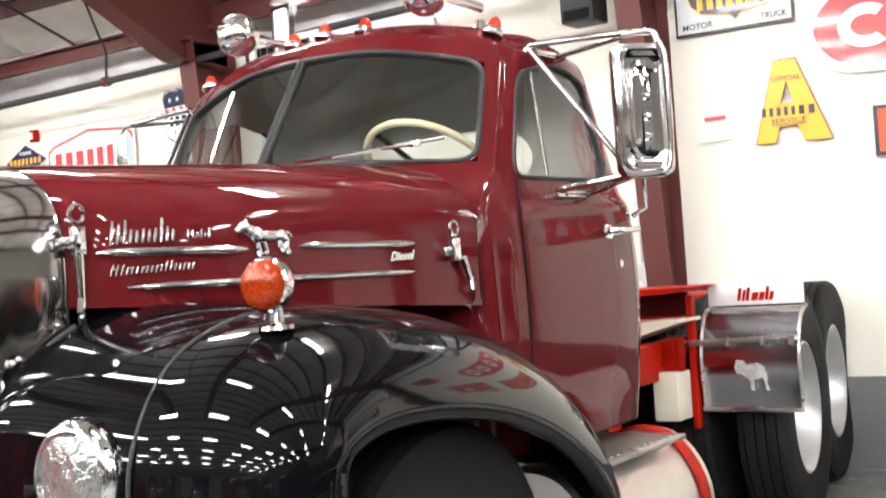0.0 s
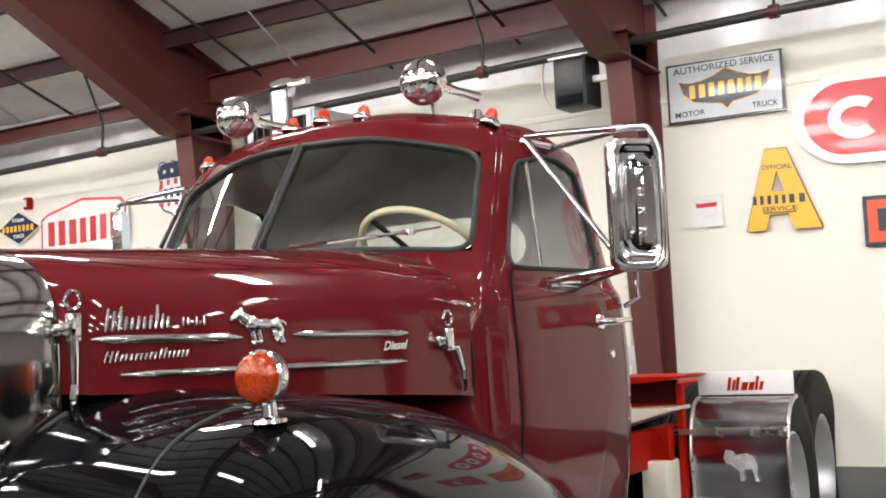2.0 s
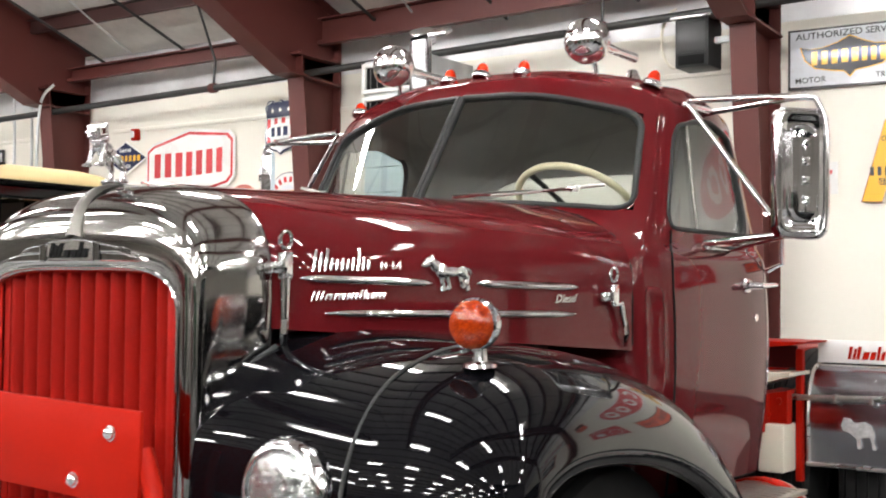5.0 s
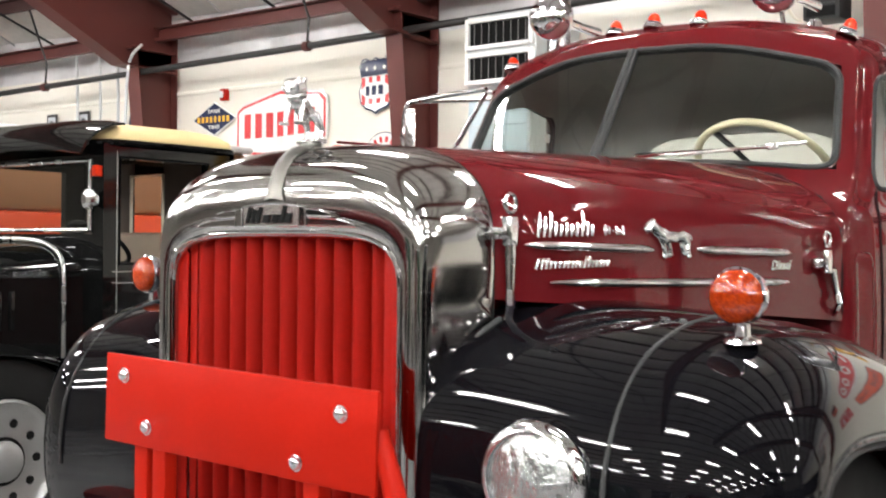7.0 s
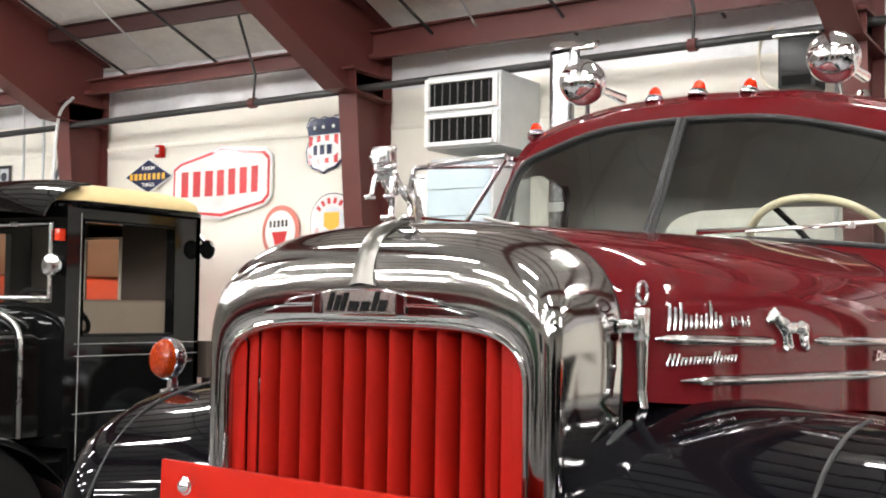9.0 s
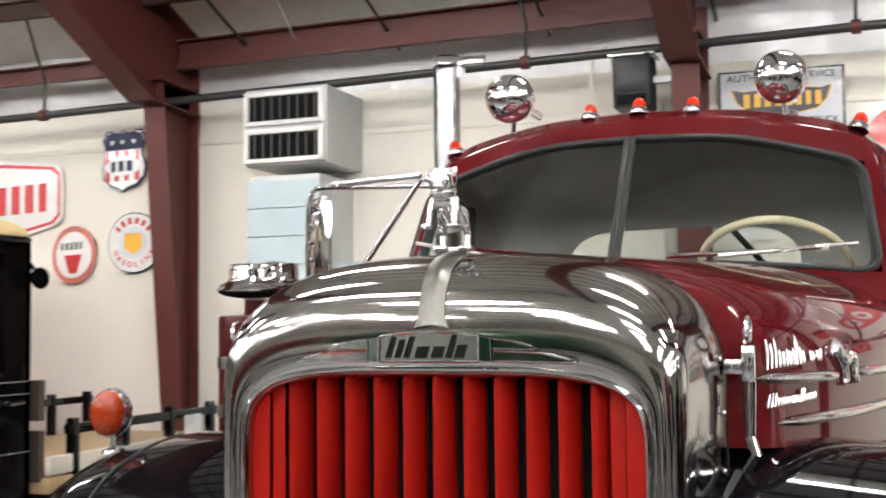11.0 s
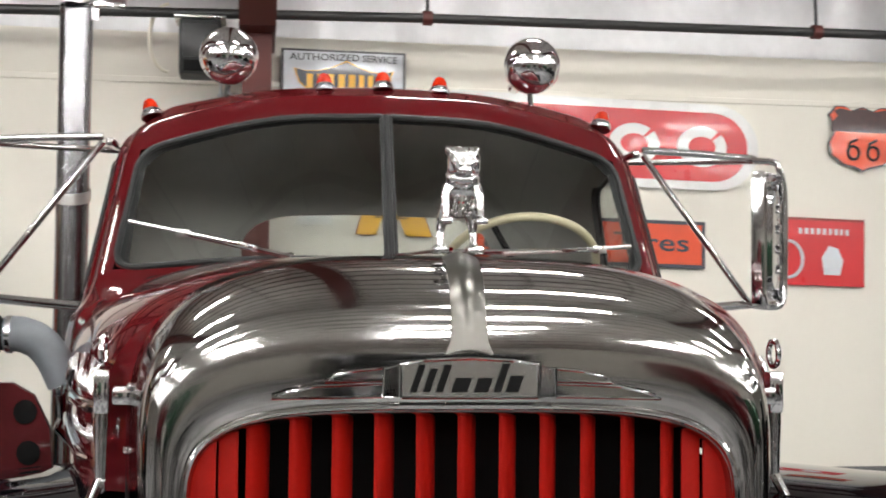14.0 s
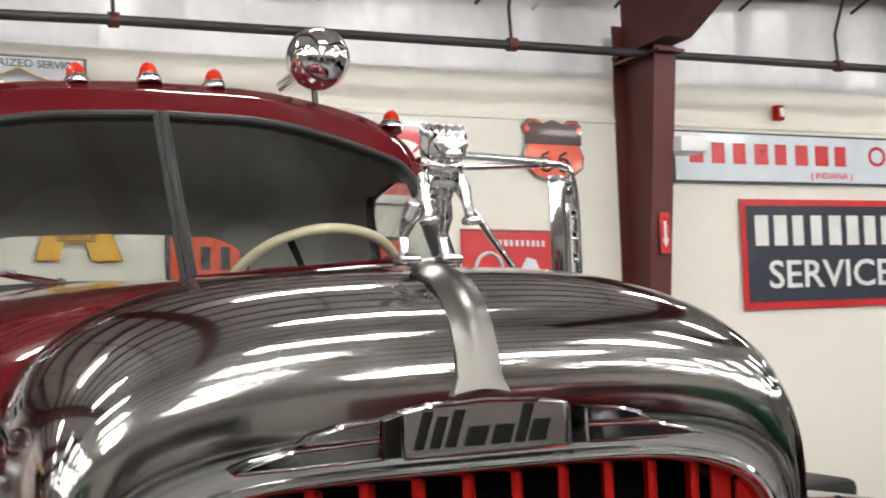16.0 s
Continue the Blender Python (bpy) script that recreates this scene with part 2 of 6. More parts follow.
def curve_through(pts, n):
    """n points on a smooth curve through pts (Catmull-Rom), even in parameter."""
    p = [Vector(q) for q in pts]
    p = [2 * p[0] - p[1]] + p + [2 * p[-1] - p[-2]]
    out = []
    for i in range(n):
        t = i / (n - 1) * (len(p) - 3)
        k = min(int(t), len(p) - 4)
        u = t - k
        a, b, c, d = p[k:k + 4]
        out.append(0.5 * (2 * b + (c - a) * u + (2 * a - 5 * b + 4 * c - d) * u * u + (3 * b - a - 3 * c + d) * u ** 3))
    return out


# ---- the hall ----
WALL_Y = 6.39
X0, X1, Y0 = -22.0, 20.0, -16.0
EAVE = 3.95
SLOPE = 0.36


def rise(x):
    """The roof is raised towards the east, like the pipe, to fit the camera's view."""
    return 0.055 * max(0.0, x)


def lifted(bm):
    for v in bm.verts:
        v.co.z += rise(v.co.x)
    return bm


def roof_z(y):
    return EAVE + SLOPE * (WALL_Y - y) if y > -4.6 else EAVE + SLOPE * (WALL_Y + 4.6) - SLOPE * (-4.6 - y)


tagged(link("floor", box(X0, X1, Y0, WALL_Y, -0.2, 0.0), M_FLOOR, smooth=0), "grey sealed concrete floor of the hall", "floor", kind="structure")
tagged(link("wall_north", box(X0, X1, WALL_Y, WALL_Y + 0.2, 0, 3.09), M_WALL, smooth=0), "cream painted lower wall hung with old signs", "wall", kind="structure")


def hanging_vinyl():
    """Loose vinyl facing with soft vertical folds."""
    bm = bmesh.new()
    xs = [X0 + 0.07 * i for i in range(int((X1 - X0) / 0.07) + 1)]
    rows = []
    for z in (3.42, 3.55, 3.7, 3.85, EAVE + 0.05):
        rows.append([bm.verts.new((x, WALL_Y + 0.12 - 0.06 * noise.noise((x * 2.6, z * 0.35, 0)) - 0.03 * abs(noise.noise((x * 7, z * 0.5, 4))), z + rise(x) * (z - 3.42) / 0.58)) for x in xs])
    for a, b in zip(rows, rows[1:]):
        for k in range(len(xs) - 1):
            bm.faces.new((a[k], a[k + 1], b[k + 1], b[k]))
    return merge(bm, box(X0, X1, WALL_Y + 0.2, WALL_Y + 0.3, 3.42, EAVE + 0.4))


tagged(link("wall_north_upper", hanging_vinyl(), M_VINYL), "white vinyl insulation above the painted wall", "wall", kind="structure")
tagged(link("wall_north_middle", box(X0, X1, WALL_Y + 0.05, WALL_Y + 0.2, 3.12, 3.42), M_WALL, smooth=0), "cream painted wall set back above the ledge", "wall", kind="structure")
tagged(link("trim", box(X0, X1, WALL_Y - 0.012, WALL_Y + 0.12, 3.08, 3.12, 0.006), M_WALL, smooth=0), "cream ledge along the top of the painted wall", "trim", kind="structure")
# Stands in for the floor; height and length cut to fit the camera's view.
tagged(link("baseboard", box(-0.2, 4.42, WALL_Y - 0.012, WALL_Y - 0.002, 0, 0.59, 0.003), M_FLOOR, smooth=0), "grey strip on the wall's foot, standing in for the floor", "baseboard", kind="structure")
# Unseen walls close the hall; their dark colour dims what the chrome reflects.
tagged(link("wall_south", box(X0, X1, Y0 - 0.2, Y0, 0, 6), M_FAR, smooth=0), "plain unseen wall, coloured dark for the reflections", "wall", kind="structure")
tagged(link("wall_west", box(X0 - 0.2, X0, Y0, WALL_Y, 0, 6), M_FAR, smooth=0), "plain unseen wall, coloured dark for the reflections", "wall", kind="structure")
tagged(link("wall_east", box(X1, X1 + 0.2, Y0, WALL_Y, 0, 6), M_FAR, smooth=0), "plain unseen wall, coloured dark for the reflections", "wall", kind="structure")


def ceiling_mesh():
    """Quilted insulation between the purlins, sagging a little in each bay."""
    bm = bmesh.new()
    ys, xs = [], []
    y = WALL_Y + 0.1
    while y > Y0:
        ys.append(y)
        y -= 0.17
    x = X0
    while x < X1:
        xs.append(x)
        x += 0.6
    grid = []
    for y in ys:
        k = ((5.69 - y) / 0.85) % 1.0
        sag = -0.02 * math.sin(math.pi * k)
        grid.append([bm.verts.new((x, y, roof_z(y) + rise(x) + sag + 0.015 * noise.noise((x * 0.9, y * 0.9, 0)))) for x in xs])
    for a, b in zip(grid, grid[1:]):
        for i in range(len(xs) - 1):
            bm.faces.new((a[i], a[i + 1], b[i + 1], b[i]))
    return bm


tagged(link("ceiling", ceiling_mesh(), M_CEIL), "grey quilted roof insulation between steel purlins", "ceiling", kind="structure")

COLUMNS = [-11.0, -7.65, -4.27, -0.30, 4.52, 8.1]


def steel_frame(x):
    """A tapered column and rafter, each of a web and two flanges."""
    f = thing("steel_frame", Matrix.Translation((x, 0, 0)), "red oxide painted steel column with a haunched rafter", "steel frame", "portal frames")
    part("web", loft([[(-0.012, WALL_Y - 0.13 - 0.24 * z / 3.55 * 1.6, z), (0.012, WALL_Y - 0.13 - 0.24 * z / 3.55 * 1.6, z), (0.012, WALL_Y - 0.02, z), (-0.012, WALL_Y - 0.02, z)] for z in (0, 3.5)], True, True), M_BEAM, f, smooth=0)
    lean = loft([[(-0.09, WALL_Y - 0.145, 0), (0.09, WALL_Y - 0.145, 0), (0.09, WALL_Y - 0.13, 0), (-0.09, WALL_Y - 0.13, 0)],
                 [(-0.09, WALL_Y - 0.53, 3.55), (0.09, WALL_Y - 0.53, 3.55), (0.09, WALL_Y - 0.515, 3.55), (-0.09, WALL_Y - 0.515, 3.55)]], True, True)
    part("flange", lean, M_BEAM, f, smooth=0)
    part("flange", box(-0.09, 0.09, WALL_Y - 0.018, WALL_Y - 0.003, 0, 3.8), M_BEAM, f, smooth=0)
    top = []
    for y, d in ((WALL_Y - 0.02, 0.62), (WALL_Y - 0.68, 0.82), (WALL_Y - 2.25, 0.63), (WALL_Y - 11.3, 0.5)):
        z = roof_z(y) + rise(x) - 0.03
        top.append((y, z, d))
    web = loft([[(-0.012, y, z - d), (0.012, y, z - d), (0.012, y, z), (-0.012, y, z)] for y, z, d in top], True, True)
    part("rafter_web", web, M_BEAM, f, smooth=0)
    for name, pick in (("rafter_flange", lambda z, d: z - d), ("rafter_flange", lambda z, d: z)):
        fl = loft([[(-0.11, y, pick(z, d) - 0.012), (0.11, y, pick(z, d) - 0.012), (0.11, y, pick(z, d) + 0.006), (-0.11, y, pick(z, d) + 0.006)] for y, z, d in top], True, True)
        part(name, fl, M_BEAM, f, smooth=0)
    part("knee_plate", box(-0.11, 0.11, WALL_Y - 0.6, WALL_Y - 0.05, 3.5, 3.52), M_BEAM, f, smooth=0)
    return f


for cx in COLUMNS:
    steel_frame(cx)

y = 5.69
while y > Y0:
    z = roof_z(y) - 0.035
    section = [(y - 0.06, z - 0.007), (y - 0.06, z), (y + 0.004, z), (y + 0.004, z - 0.119), (y + 0.05, z - 0.119), (y + 0.05, z - 0.125), (y - 0.004, z - 0.125), (y - 0.004, z - 0.007)]
    bm = loft([[(x, p, q + rise(x)) for p, q in section] for x in (X0, 0, X1)], True, True)
    tagged(link("purlin", bm, M_PURLIN, smooth=0), "red oxide steel roof purlin", "purlin", "roof purlins")
    y -= 0.85
for k in range(20):
    x = -14.2 + 1.17 * k
    rod = lifted(tube([(x, 6.45, roof_z(6.45) - 0.21), (x, -4.4, roof_z(-4.4) - 0.21)], 0.014, 6))
    tagged(link("brace_rod", rod, M_PIPE), "thin black brace rod under the purlins", "brace rod", "roof brace rods")
for k in range(6):
    x = -13.4 + 3.4 * k
    run = tube(curve_through([(x, 6.1, roof_z(6.1) - 0.26), (x + 0.5, 3.0, roof_z(3.0) - 0.24), (x + 0.1, -0.5, roof_z(-0.5) - 0.25)], 14), 0.009, 6)
    tagged(link("ceiling_conduit", run, M_GALV), "thin galvanised conduit under the purlins", "conduit", "ceiling conduits")
def eave_beam(x0, x1, za, zb, h):
    """A channel along the wall head, its foot at za on the west and zb on the east."""
    y = WALL_Y - 0.17
    section = [(y, 0), (y, h), (y - 0.08, h), (y - 0.08, h - 0.012), (y - 0.015, h - 0.012), (y - 0.015, 0.012), (y - 0.07, 0.012), (y - 0.07, 0.035), (y - 0.08, 0.035), (y - 0.08, 0)]
    bm = loft([[(x, p, z + q) for p, q in section] for x, z in ((x0, za), (x1, zb))], True, True)
    tagged(link("eave_beam", bm, M_BEAM, smooth=0), "red oxide eave beam over the wall", "beam", "eave beams")


eave_beam(X0, COLUMNS[2] - 0.02, 3.50, 3.65, 0.14)
eave_beam(COLUMNS[2] + 0.02, COLUMNS[3] - 0.02, 3.645, 3.71, 0.23)
eave_beam(COLUMNS[3] + 0.02, X1, 3.83, 4.85, 0.2)


def pipe_run():
    t = thing("sprinkler_pipe", Matrix.Identity(4), "black steel sprinkler pipe hung along the wall", "pipe")
    part("main", tube([(X0, 5.95, 3.0), (-5.32, 5.95, 3.33), (-1.38, 5.95, 3.425), (0.75, 5.95, 3.475), (3.6, 5.95, 3.50), (X1, 5.95, 3.62)], 0.031), M_PIPE, t)
    for hx, hz in ((-5.32, 3.33), (-1.38, 3.425), (0.75, 3.475), (3.34, 3.50), (-9.2, 3.25), (6.2, 3.52)):
        part("hanger", tube([(hx, 5.95, hz), (hx, 5.97, hz + 0.25), (hx - 0.05, 5.75, roof_z(5.75) - 0.03)], 0.012, 8), M_PIPE, t)
        part("coupling", tube([(hx - 0.03, 5.95, hz), (hx + 0.03, 5.95, hz)], 0.047), M_BEAM, t)
    return t


pipe_run()


def light_fixture():
    t = thing("ceiling_light", Matrix.Identity(4), "suspended white fluorescent strip light, switched on", "ceiling light", "strip lights")
    part("housing", box(-0.62, 0.62, -0.11, 0.11, 0.0, 0.06, 0.01), M_WHITE, t)
    for x in (-0.5, 0.5):
        part("hanging_rod", tube([(x, 0, 0.07), (x, 0, 3.6)], 0.004, 6), M_STEEL, t)
    part("diffuser", box(-0.58, 0.58, -0.07, 0.07, -0.055, -0.004, 0.008), M_LAMP, t, smooth=0)
    return t


first = light_fixture()
spots = [(x, y) for y in (-14.2, -11.9, -9.6, -7.3, -5.0, -2.7, -0.4, 3.2) for x in (-16, -12.6, -9.2, -5.8, -2.4, 1.0, 4.4, 7.8, 11.2, 14.6)]
for i, (x, y) in enumerate(spots):
    m = Matrix.Translation((x, y, 4.95))
    if i == 0:
        first.matrix_basis = m
    else:
        copy_thing(first, m)

for x, y, kind in ((-7.62, 5.78, 0), (-8.4, 6.3, 1), (-8.7, 6.3, 1), (-9.1, 6.3, 1)):
    if kind:
        drop = [(x, y, 0.0), (x, y, 2.3), (x + 0.02, y - 0.02, 2.7), (x + 0.02, y - 0.02, 3.15), (x + 0.03, y - 0.05, 3.7)]
    else:
        drop = [(x, y, 0.0), (x, y, 2.0), (x, y, 2.8), (x + 0.03, y, 3.25), (x + 0.09, y, 3.42), (x + 0.22, y + 0.02, 3.52)]
    tagged(link("hanging_conduit", tube(curve_through(drop, 24), 0.015, 8), M_GALV), "pale galvanised conduit dropping from the roof", "conduit", "conduit drops")

# ---- the maroon tractor ----
truck = thing("tractor_truck", Matrix.Rotation(radians(-1.83), 4, "Z"), "maroon and black vintage tractor truck with a chrome radiator shell", "truck")


def arch_outline(hw, top, base, bottom, n, count=41):
    """A crowned outline: straight sides from bottom to base, then a superellipse up to top."""
    pts = [(-hw, bottom), (-hw, bottom + (base - bottom) * 0.5)]
    for i in range(count):
        a = math.pi * (1 - i / (count - 1))
        c, s = math.cos(a), math.sin(a)
        pts.append((hw * math.copysign(abs(c) ** (2 / n), c), base + (top - base) * abs(s) ** (2 / n)))
    return pts + [(hw, bottom + (base - bottom) * 0.5), (hw, bottom)]


# radiator shell
rings = []
for y, hw, top, base, bot, n in ((0.280, 0.387, 1.568, 1.40, 0.86, 4.4), (0.268, 0.388, 1.571, 1.40, 0.86, 4.3), (0.258, 0.391, 1.577, 1.40, 0.85, 4.1), (0.252, 0.397, 1.588, 1.41, 0.84, 4.0),
                                 (0.248, 0.417, 1.632, 1.44, 0.84, 3.8), (0.2505, 0.434, 1.685, 1.48, 0.84, 3.7), (0.258, 0.445, 1.720, 1.485, 0.84, 3.5), (0.270, 0.453, 1.748, 1.49, 0.84, 3.3), (0.290, 0.460, 1.770, 1.50, 0.84, 3.2),
                                 (0.325, 0.469, 1.791, 1.50, 0.84, 3.1), (0.385, 0.483, 1.805, 1.50, 0.84, 3.1), (0.455, 0.499, 1.814, 1.50, 0.84, 3.15), (0.466, 0.499, 1.813, 1.50, 0.84, 3.15), (0.468, 0.490, 1.804, 1.50, 0.86, 3.15)):
    rings.append([(x * (1 - 0.05 * max(0.0, 1.5 - z) / 0.66 * (y > 0.3)), y, z) for x, z in arch_outline(hw, top, base, bot, n)])
part("radiator_shell", loft(rings), M_SHELL, truck, "polished chrome radiator shell", smooth=60)
part("grille_bead", tube([(x, 0.252, z) for x, z in arch_outline(0.395, 1.586, 1.41, 0.86, 4.0)], 0.0055, 8), M_SHELL, truck, "bright bead round the grille opening")
# Coloured near-black so that the gaps between the vanes look shaded.
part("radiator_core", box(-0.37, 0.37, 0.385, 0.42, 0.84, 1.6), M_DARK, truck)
for i in range(1, 12):
    x = -0.349 + i * 0.060
    arc = [(0.029 * math.cos(a), 0.006 - 0.009 * math.sin(a)) for a in (math.pi * k / 8 for k in range(9))]
    section = arc + [(p, q + 0.004) for p, q in arc[::-1]]
    vane = moved(loft([[(p, q, z) for p, q in section] + [(*section[0], z)] for z in (0.85, 1.2, 1.568)], True, True), Matrix.Translation((x, 0.302, 0)) @ Matrix.Rotation(radians(63), 4, "Z"))
    part("shutter_vane", vane, M_SLAT, truck)
for side in (1, -1):
    part("shutter_end_plate", merge(box(min(side * 0.352, side * 0.405), max(side * 0.352, side * 0.405), 0.276, 0.282, 0.85, 1.56, 0.002), box(min(side * 0.322, side * 0.350), max(side * 0.322, side * 0.350), 0.284, 0.290, 0.85, 1.562, 0.002)), M_SLAT, truck, "flat red plate beside the shutter vanes")

# hood
rings = []
for i in range(25):
    t = i / 24
    y = 0.468 + t * (1.74 - 0.468)
    hw = 0.494 + 0.351 * t ** 0.62
    top = 1.814 + 0.001 * t
    n = 3.1 - 0.35 * t
    base = 1.50 + 0.0 * t
    bot = 1.43 - 0.13 * t
    rings.append([(x, y, z) for x, z in arch_outline(hw, top, base, bot, n)])
part("hood", loft(rings), M_RED, truck, "maroon hood with chrome side trim", smooth=60)

# cab skin: rows of plan points from the front centre round to the back centre
ROWS = [
    [(0, 1.72, .82), (.4, 1.72, .82), (.77, 1.76, .82), (.84, 1.84, .82), (.868, 1.95, .82), (.88, 2.35, .82), (.878, 2.62, .82), (.85, 2.78, .82), (.74, 2.84, .82), (.45, 2.85, .82), (0, 2.86, .82)],
    [(0, 1.70, 1.2), (.4, 1.70, 1.2), (.80, 1.74, 1.2), (.875, 1.83, 1.2), (.90, 1.95, 1.2), (.91, 2.35, 1.2), (.91, 2.64, 1.2), (.88, 2.81, 1.2), (.75, 2.87, 1.2), (.45, 2.88, 1.2), (0, 2.89, 1.2)],
    [(0, 1.64, 1.66), (.4, 1.68, 1.64), (.79, 1.74, 1.6), (.865, 1.83, 1.6), (.89, 1.95, 1.58), (.9, 2.35, 1.58), (.9, 2.64, 1.58), (.87, 2.8, 1.58), (.75, 2.86, 1.6), (.45, 2.87, 1.62), (0, 2.88, 1.62)],
    [(0, 1.64, 1.79), (.36, 1.72, 1.79), (.765, 1.89, 1.762), (.822, 1.94, 1.732), (.857, 2.0, 1.705), (.868, 2.35, 1.70), (.868, 2.60, 1.70), (.84, 2.76, 1.70), (.72, 2.83, 1.71), (.46, 2.84, 1.75), (0, 2.85, 1.75)],
    [(0, 1.945, 2.25), (.34, 1.985, 2.235), (.712, 2.07, 2.145), (.768, 2.118, 2.12), (.80, 2.165, 2.11), (.808, 2.38, 2.15), (.80, 2.58, 2.11), (.765, 2.71, 2.1), (.65, 2.77, 2.1), (.43, 2.79, 2.06), (0, 2.80, 2.07)],
    [(0, 2.02, 2.31), (.34, 2.05, 2.30), (.64, 2.12, 2.25), (.715, 2.18, 2.225), (.745, 2.24, 2.21), (.755, 2.4, 2.225), (.745, 2.58, 2.2), (.71, 2.67, 2.2), (.62, 2.73, 2.2), (.4, 2.75, 2.22), (0, 2.76, 2.23)],
    [(0, 2.13, 2.35), (.3, 2.15, 2.34), (.52, 2.19, 2.305), (.58, 2.23, 2.29), (.61, 2.28, 2.28), (.615, 2.4, 2.285), (.6, 2.52, 2.27), (.57, 2.58, 2.265), (.5, 2.62, 2.265), (.33, 2.64, 2.29), (0, 2.65, 2.30)],
    [(0, 2.38, 2.375)] * 11,
]


def row_at(v):
    """The cab's plan at height parameter v, between the rows."""
    k = min(int(v), len(ROWS) - 2)
    out = []
    for j in range(11):
        col = [Vector(r[j]) for r in ROWS]
        a, b = col[max(0, k - 1)], col[k]
        c, d = col[k + 1], col[min(len(ROWS) - 1, k + 2)]
        u = v - k
        if k >= 3 and k < 4:
            out.append(b.lerp(c, u))
        else:
            out.append(0.5 * (2 * b + (c - a) * u + (2 * a - 5 * b + 4 * c - d) * u * u + (3 * b - a - 3 * c + d) * u ** 3))
    return out


def cab_point(u, v, side=1):
    """A point of the cab's skin; u runs from 0 at the front centre to 10 at the back."""
    row = row_at(v)
    k = min(int(u), 9)
    a, b, c, d = row[max(0, k - 1)], row[k], row[k + 1], row[min(10, k + 2)]
    if k == 0:
        a = 2 * row[0] - row[1]
    w = u - k
    p = 0.5 * (2 * b + (c - a) * w + (2 * a - 5 * b + 4 * c - d) * w * w + (3 * b - a - 3 * c + d) * w ** 3)
    return Vector((p.x * side, p.y, p.z))


U_BREAKS = [0, 0.03, 2.0, 3.8, 6.2, 8.95, 10.0]
HOLES = [(0.03, 2.0, 3.96), (3.8, 6.2, 3.96), (8.95, 10.0, 3.78)]


def steps(breaks, fineness):
    out = []
    for a, b in zip(breaks, breaks[1:]):
        n = max(1, round((b - a) / fineness))
        out += [a + (b - a) * i / n for i in range(n)]
    return out + [breaks[-1]]


def cab_panel(us, vs, side, skip=()):
    bm = bmesh.new()
    grid = [[bm.verts.new(cab_point(u, v, side)) for u in us] for v in vs]
    for i in range(len(vs) - 1):
        for j in range(len(us) - 1):
            vm, um = (vs[i] + vs[i + 1]) / 2, (us[j] + us[j + 1]) / 2
            if any(a < um < b and c < vm < d for a, b, c, d in skip):
                continue
            bm.faces.new((grid[i][j], grid[i][j + 1], grid[i + 1][j + 1], grid[i + 1][j]))
    return bm


V_BREAKS = [0, 1, 2, 3.0, 3.03, 3.78, 3.96, 4.0, 5, 6, 6.9]


def corner_fill(u0, u1, v0, v1, ru, rv, side, both=True):
    """Skin in the corners of a window, leaving rounded corners."""
    bm = bmesh.new()
    k = 0.12 if u0 < 0.1 else 1.0
    corners = [(u0, v0, 1, 1, k), (u0, v1, 1, -1, k)] + ([(u1, v0, -1, 1, 1), (u1, v1, -1, -1, 1)] if both else [])
    for cu, cv, su, sv, k in corners:
        tip = bm.verts.new(cab_point(cu, cv, side))
        arc = [bm.verts.new(cab_point(cu + su * k * ru * (1 - math.cos(a)), cv + sv * k * rv * (1 - math.sin(a)), side)) for a in (math.pi / 2 * i / 8 for i in range(9))]
        for p, q in zip(arc, arc[1:]):
            bm.faces.new((tip, p, q))
    return bm


def window_loop(u0, u1, v0, v1, ru, rv, side, n=7, lift=0.004):
    pts = []
    k = 0.12 if u0 < 0.1 else 1.0
    for cu, cv, a0, b0, start in ((u1 - ru, v1 - rv, ru, rv, 0), (u0 + k * ru, v1 - k * rv, k * ru, k * rv, 1), (u0 + k * ru, v0 + k * rv, k * ru, k * rv, 2), (u1 - ru, v0 + rv, ru, rv, 3)):
        for i in range(n):
            a = math.pi / 2 * (start + i / (n - 1))
            pts.append((cu + a0 * math.cos(a), cv + b0 * math.sin(a)))
    dense = []
    for (a, b), (c, d) in zip(pts, pts[1:] + pts[:1]):
        far = max(abs(c - a), abs(d - b) * 2)
        m = max(1, int(far / 0.2))
        dense += [(a + (c - a) * i / m, b + (d - b) * i / m) for i in range(m)]
    return [cab_point(u, v, side) for u, v in dense]


WIN = [(0.03, 2.0, 3.03, 3.96, 0.25, 0.16), (3.8, 6.2, 3.06, 3.96, 0.3, 0.2), (8.95, 10.0, 3.03, 3.78, 0.45, 0.4)]
us, vs = steps(U_BREAKS, 0.24), steps(V_BREAKS, 0.2)


def cab_skin(inset):
    """Both halves of the cab's skin, moved inwards by inset, with rounded window openings."""
    skins = []
    for side in (1, -1):
        skins.append(cab_panel(us, vs, side, [(a, b, 3.03, top) for a, b, top in HOLES]))
        for u0, u1, v0, v1, ru, rv in WIN:
            skins.append(corner_fill(u0, u1, 3.03, v1, ru, rv, side, u1 < 10))
    bm = merge(*skins)
    bmesh.ops.remove_doubles(bm, verts=bm.verts[:], dist=0.0006)
    if inset:
        for v in bm.verts:
            d = Vector((0, 2.38, 1.7)) - v.co
            v.co += Vector((d.x * 0.03, d.y * 0.035, d.z * 0.03 if v.co.z > 2.1 else 0))
    return bm


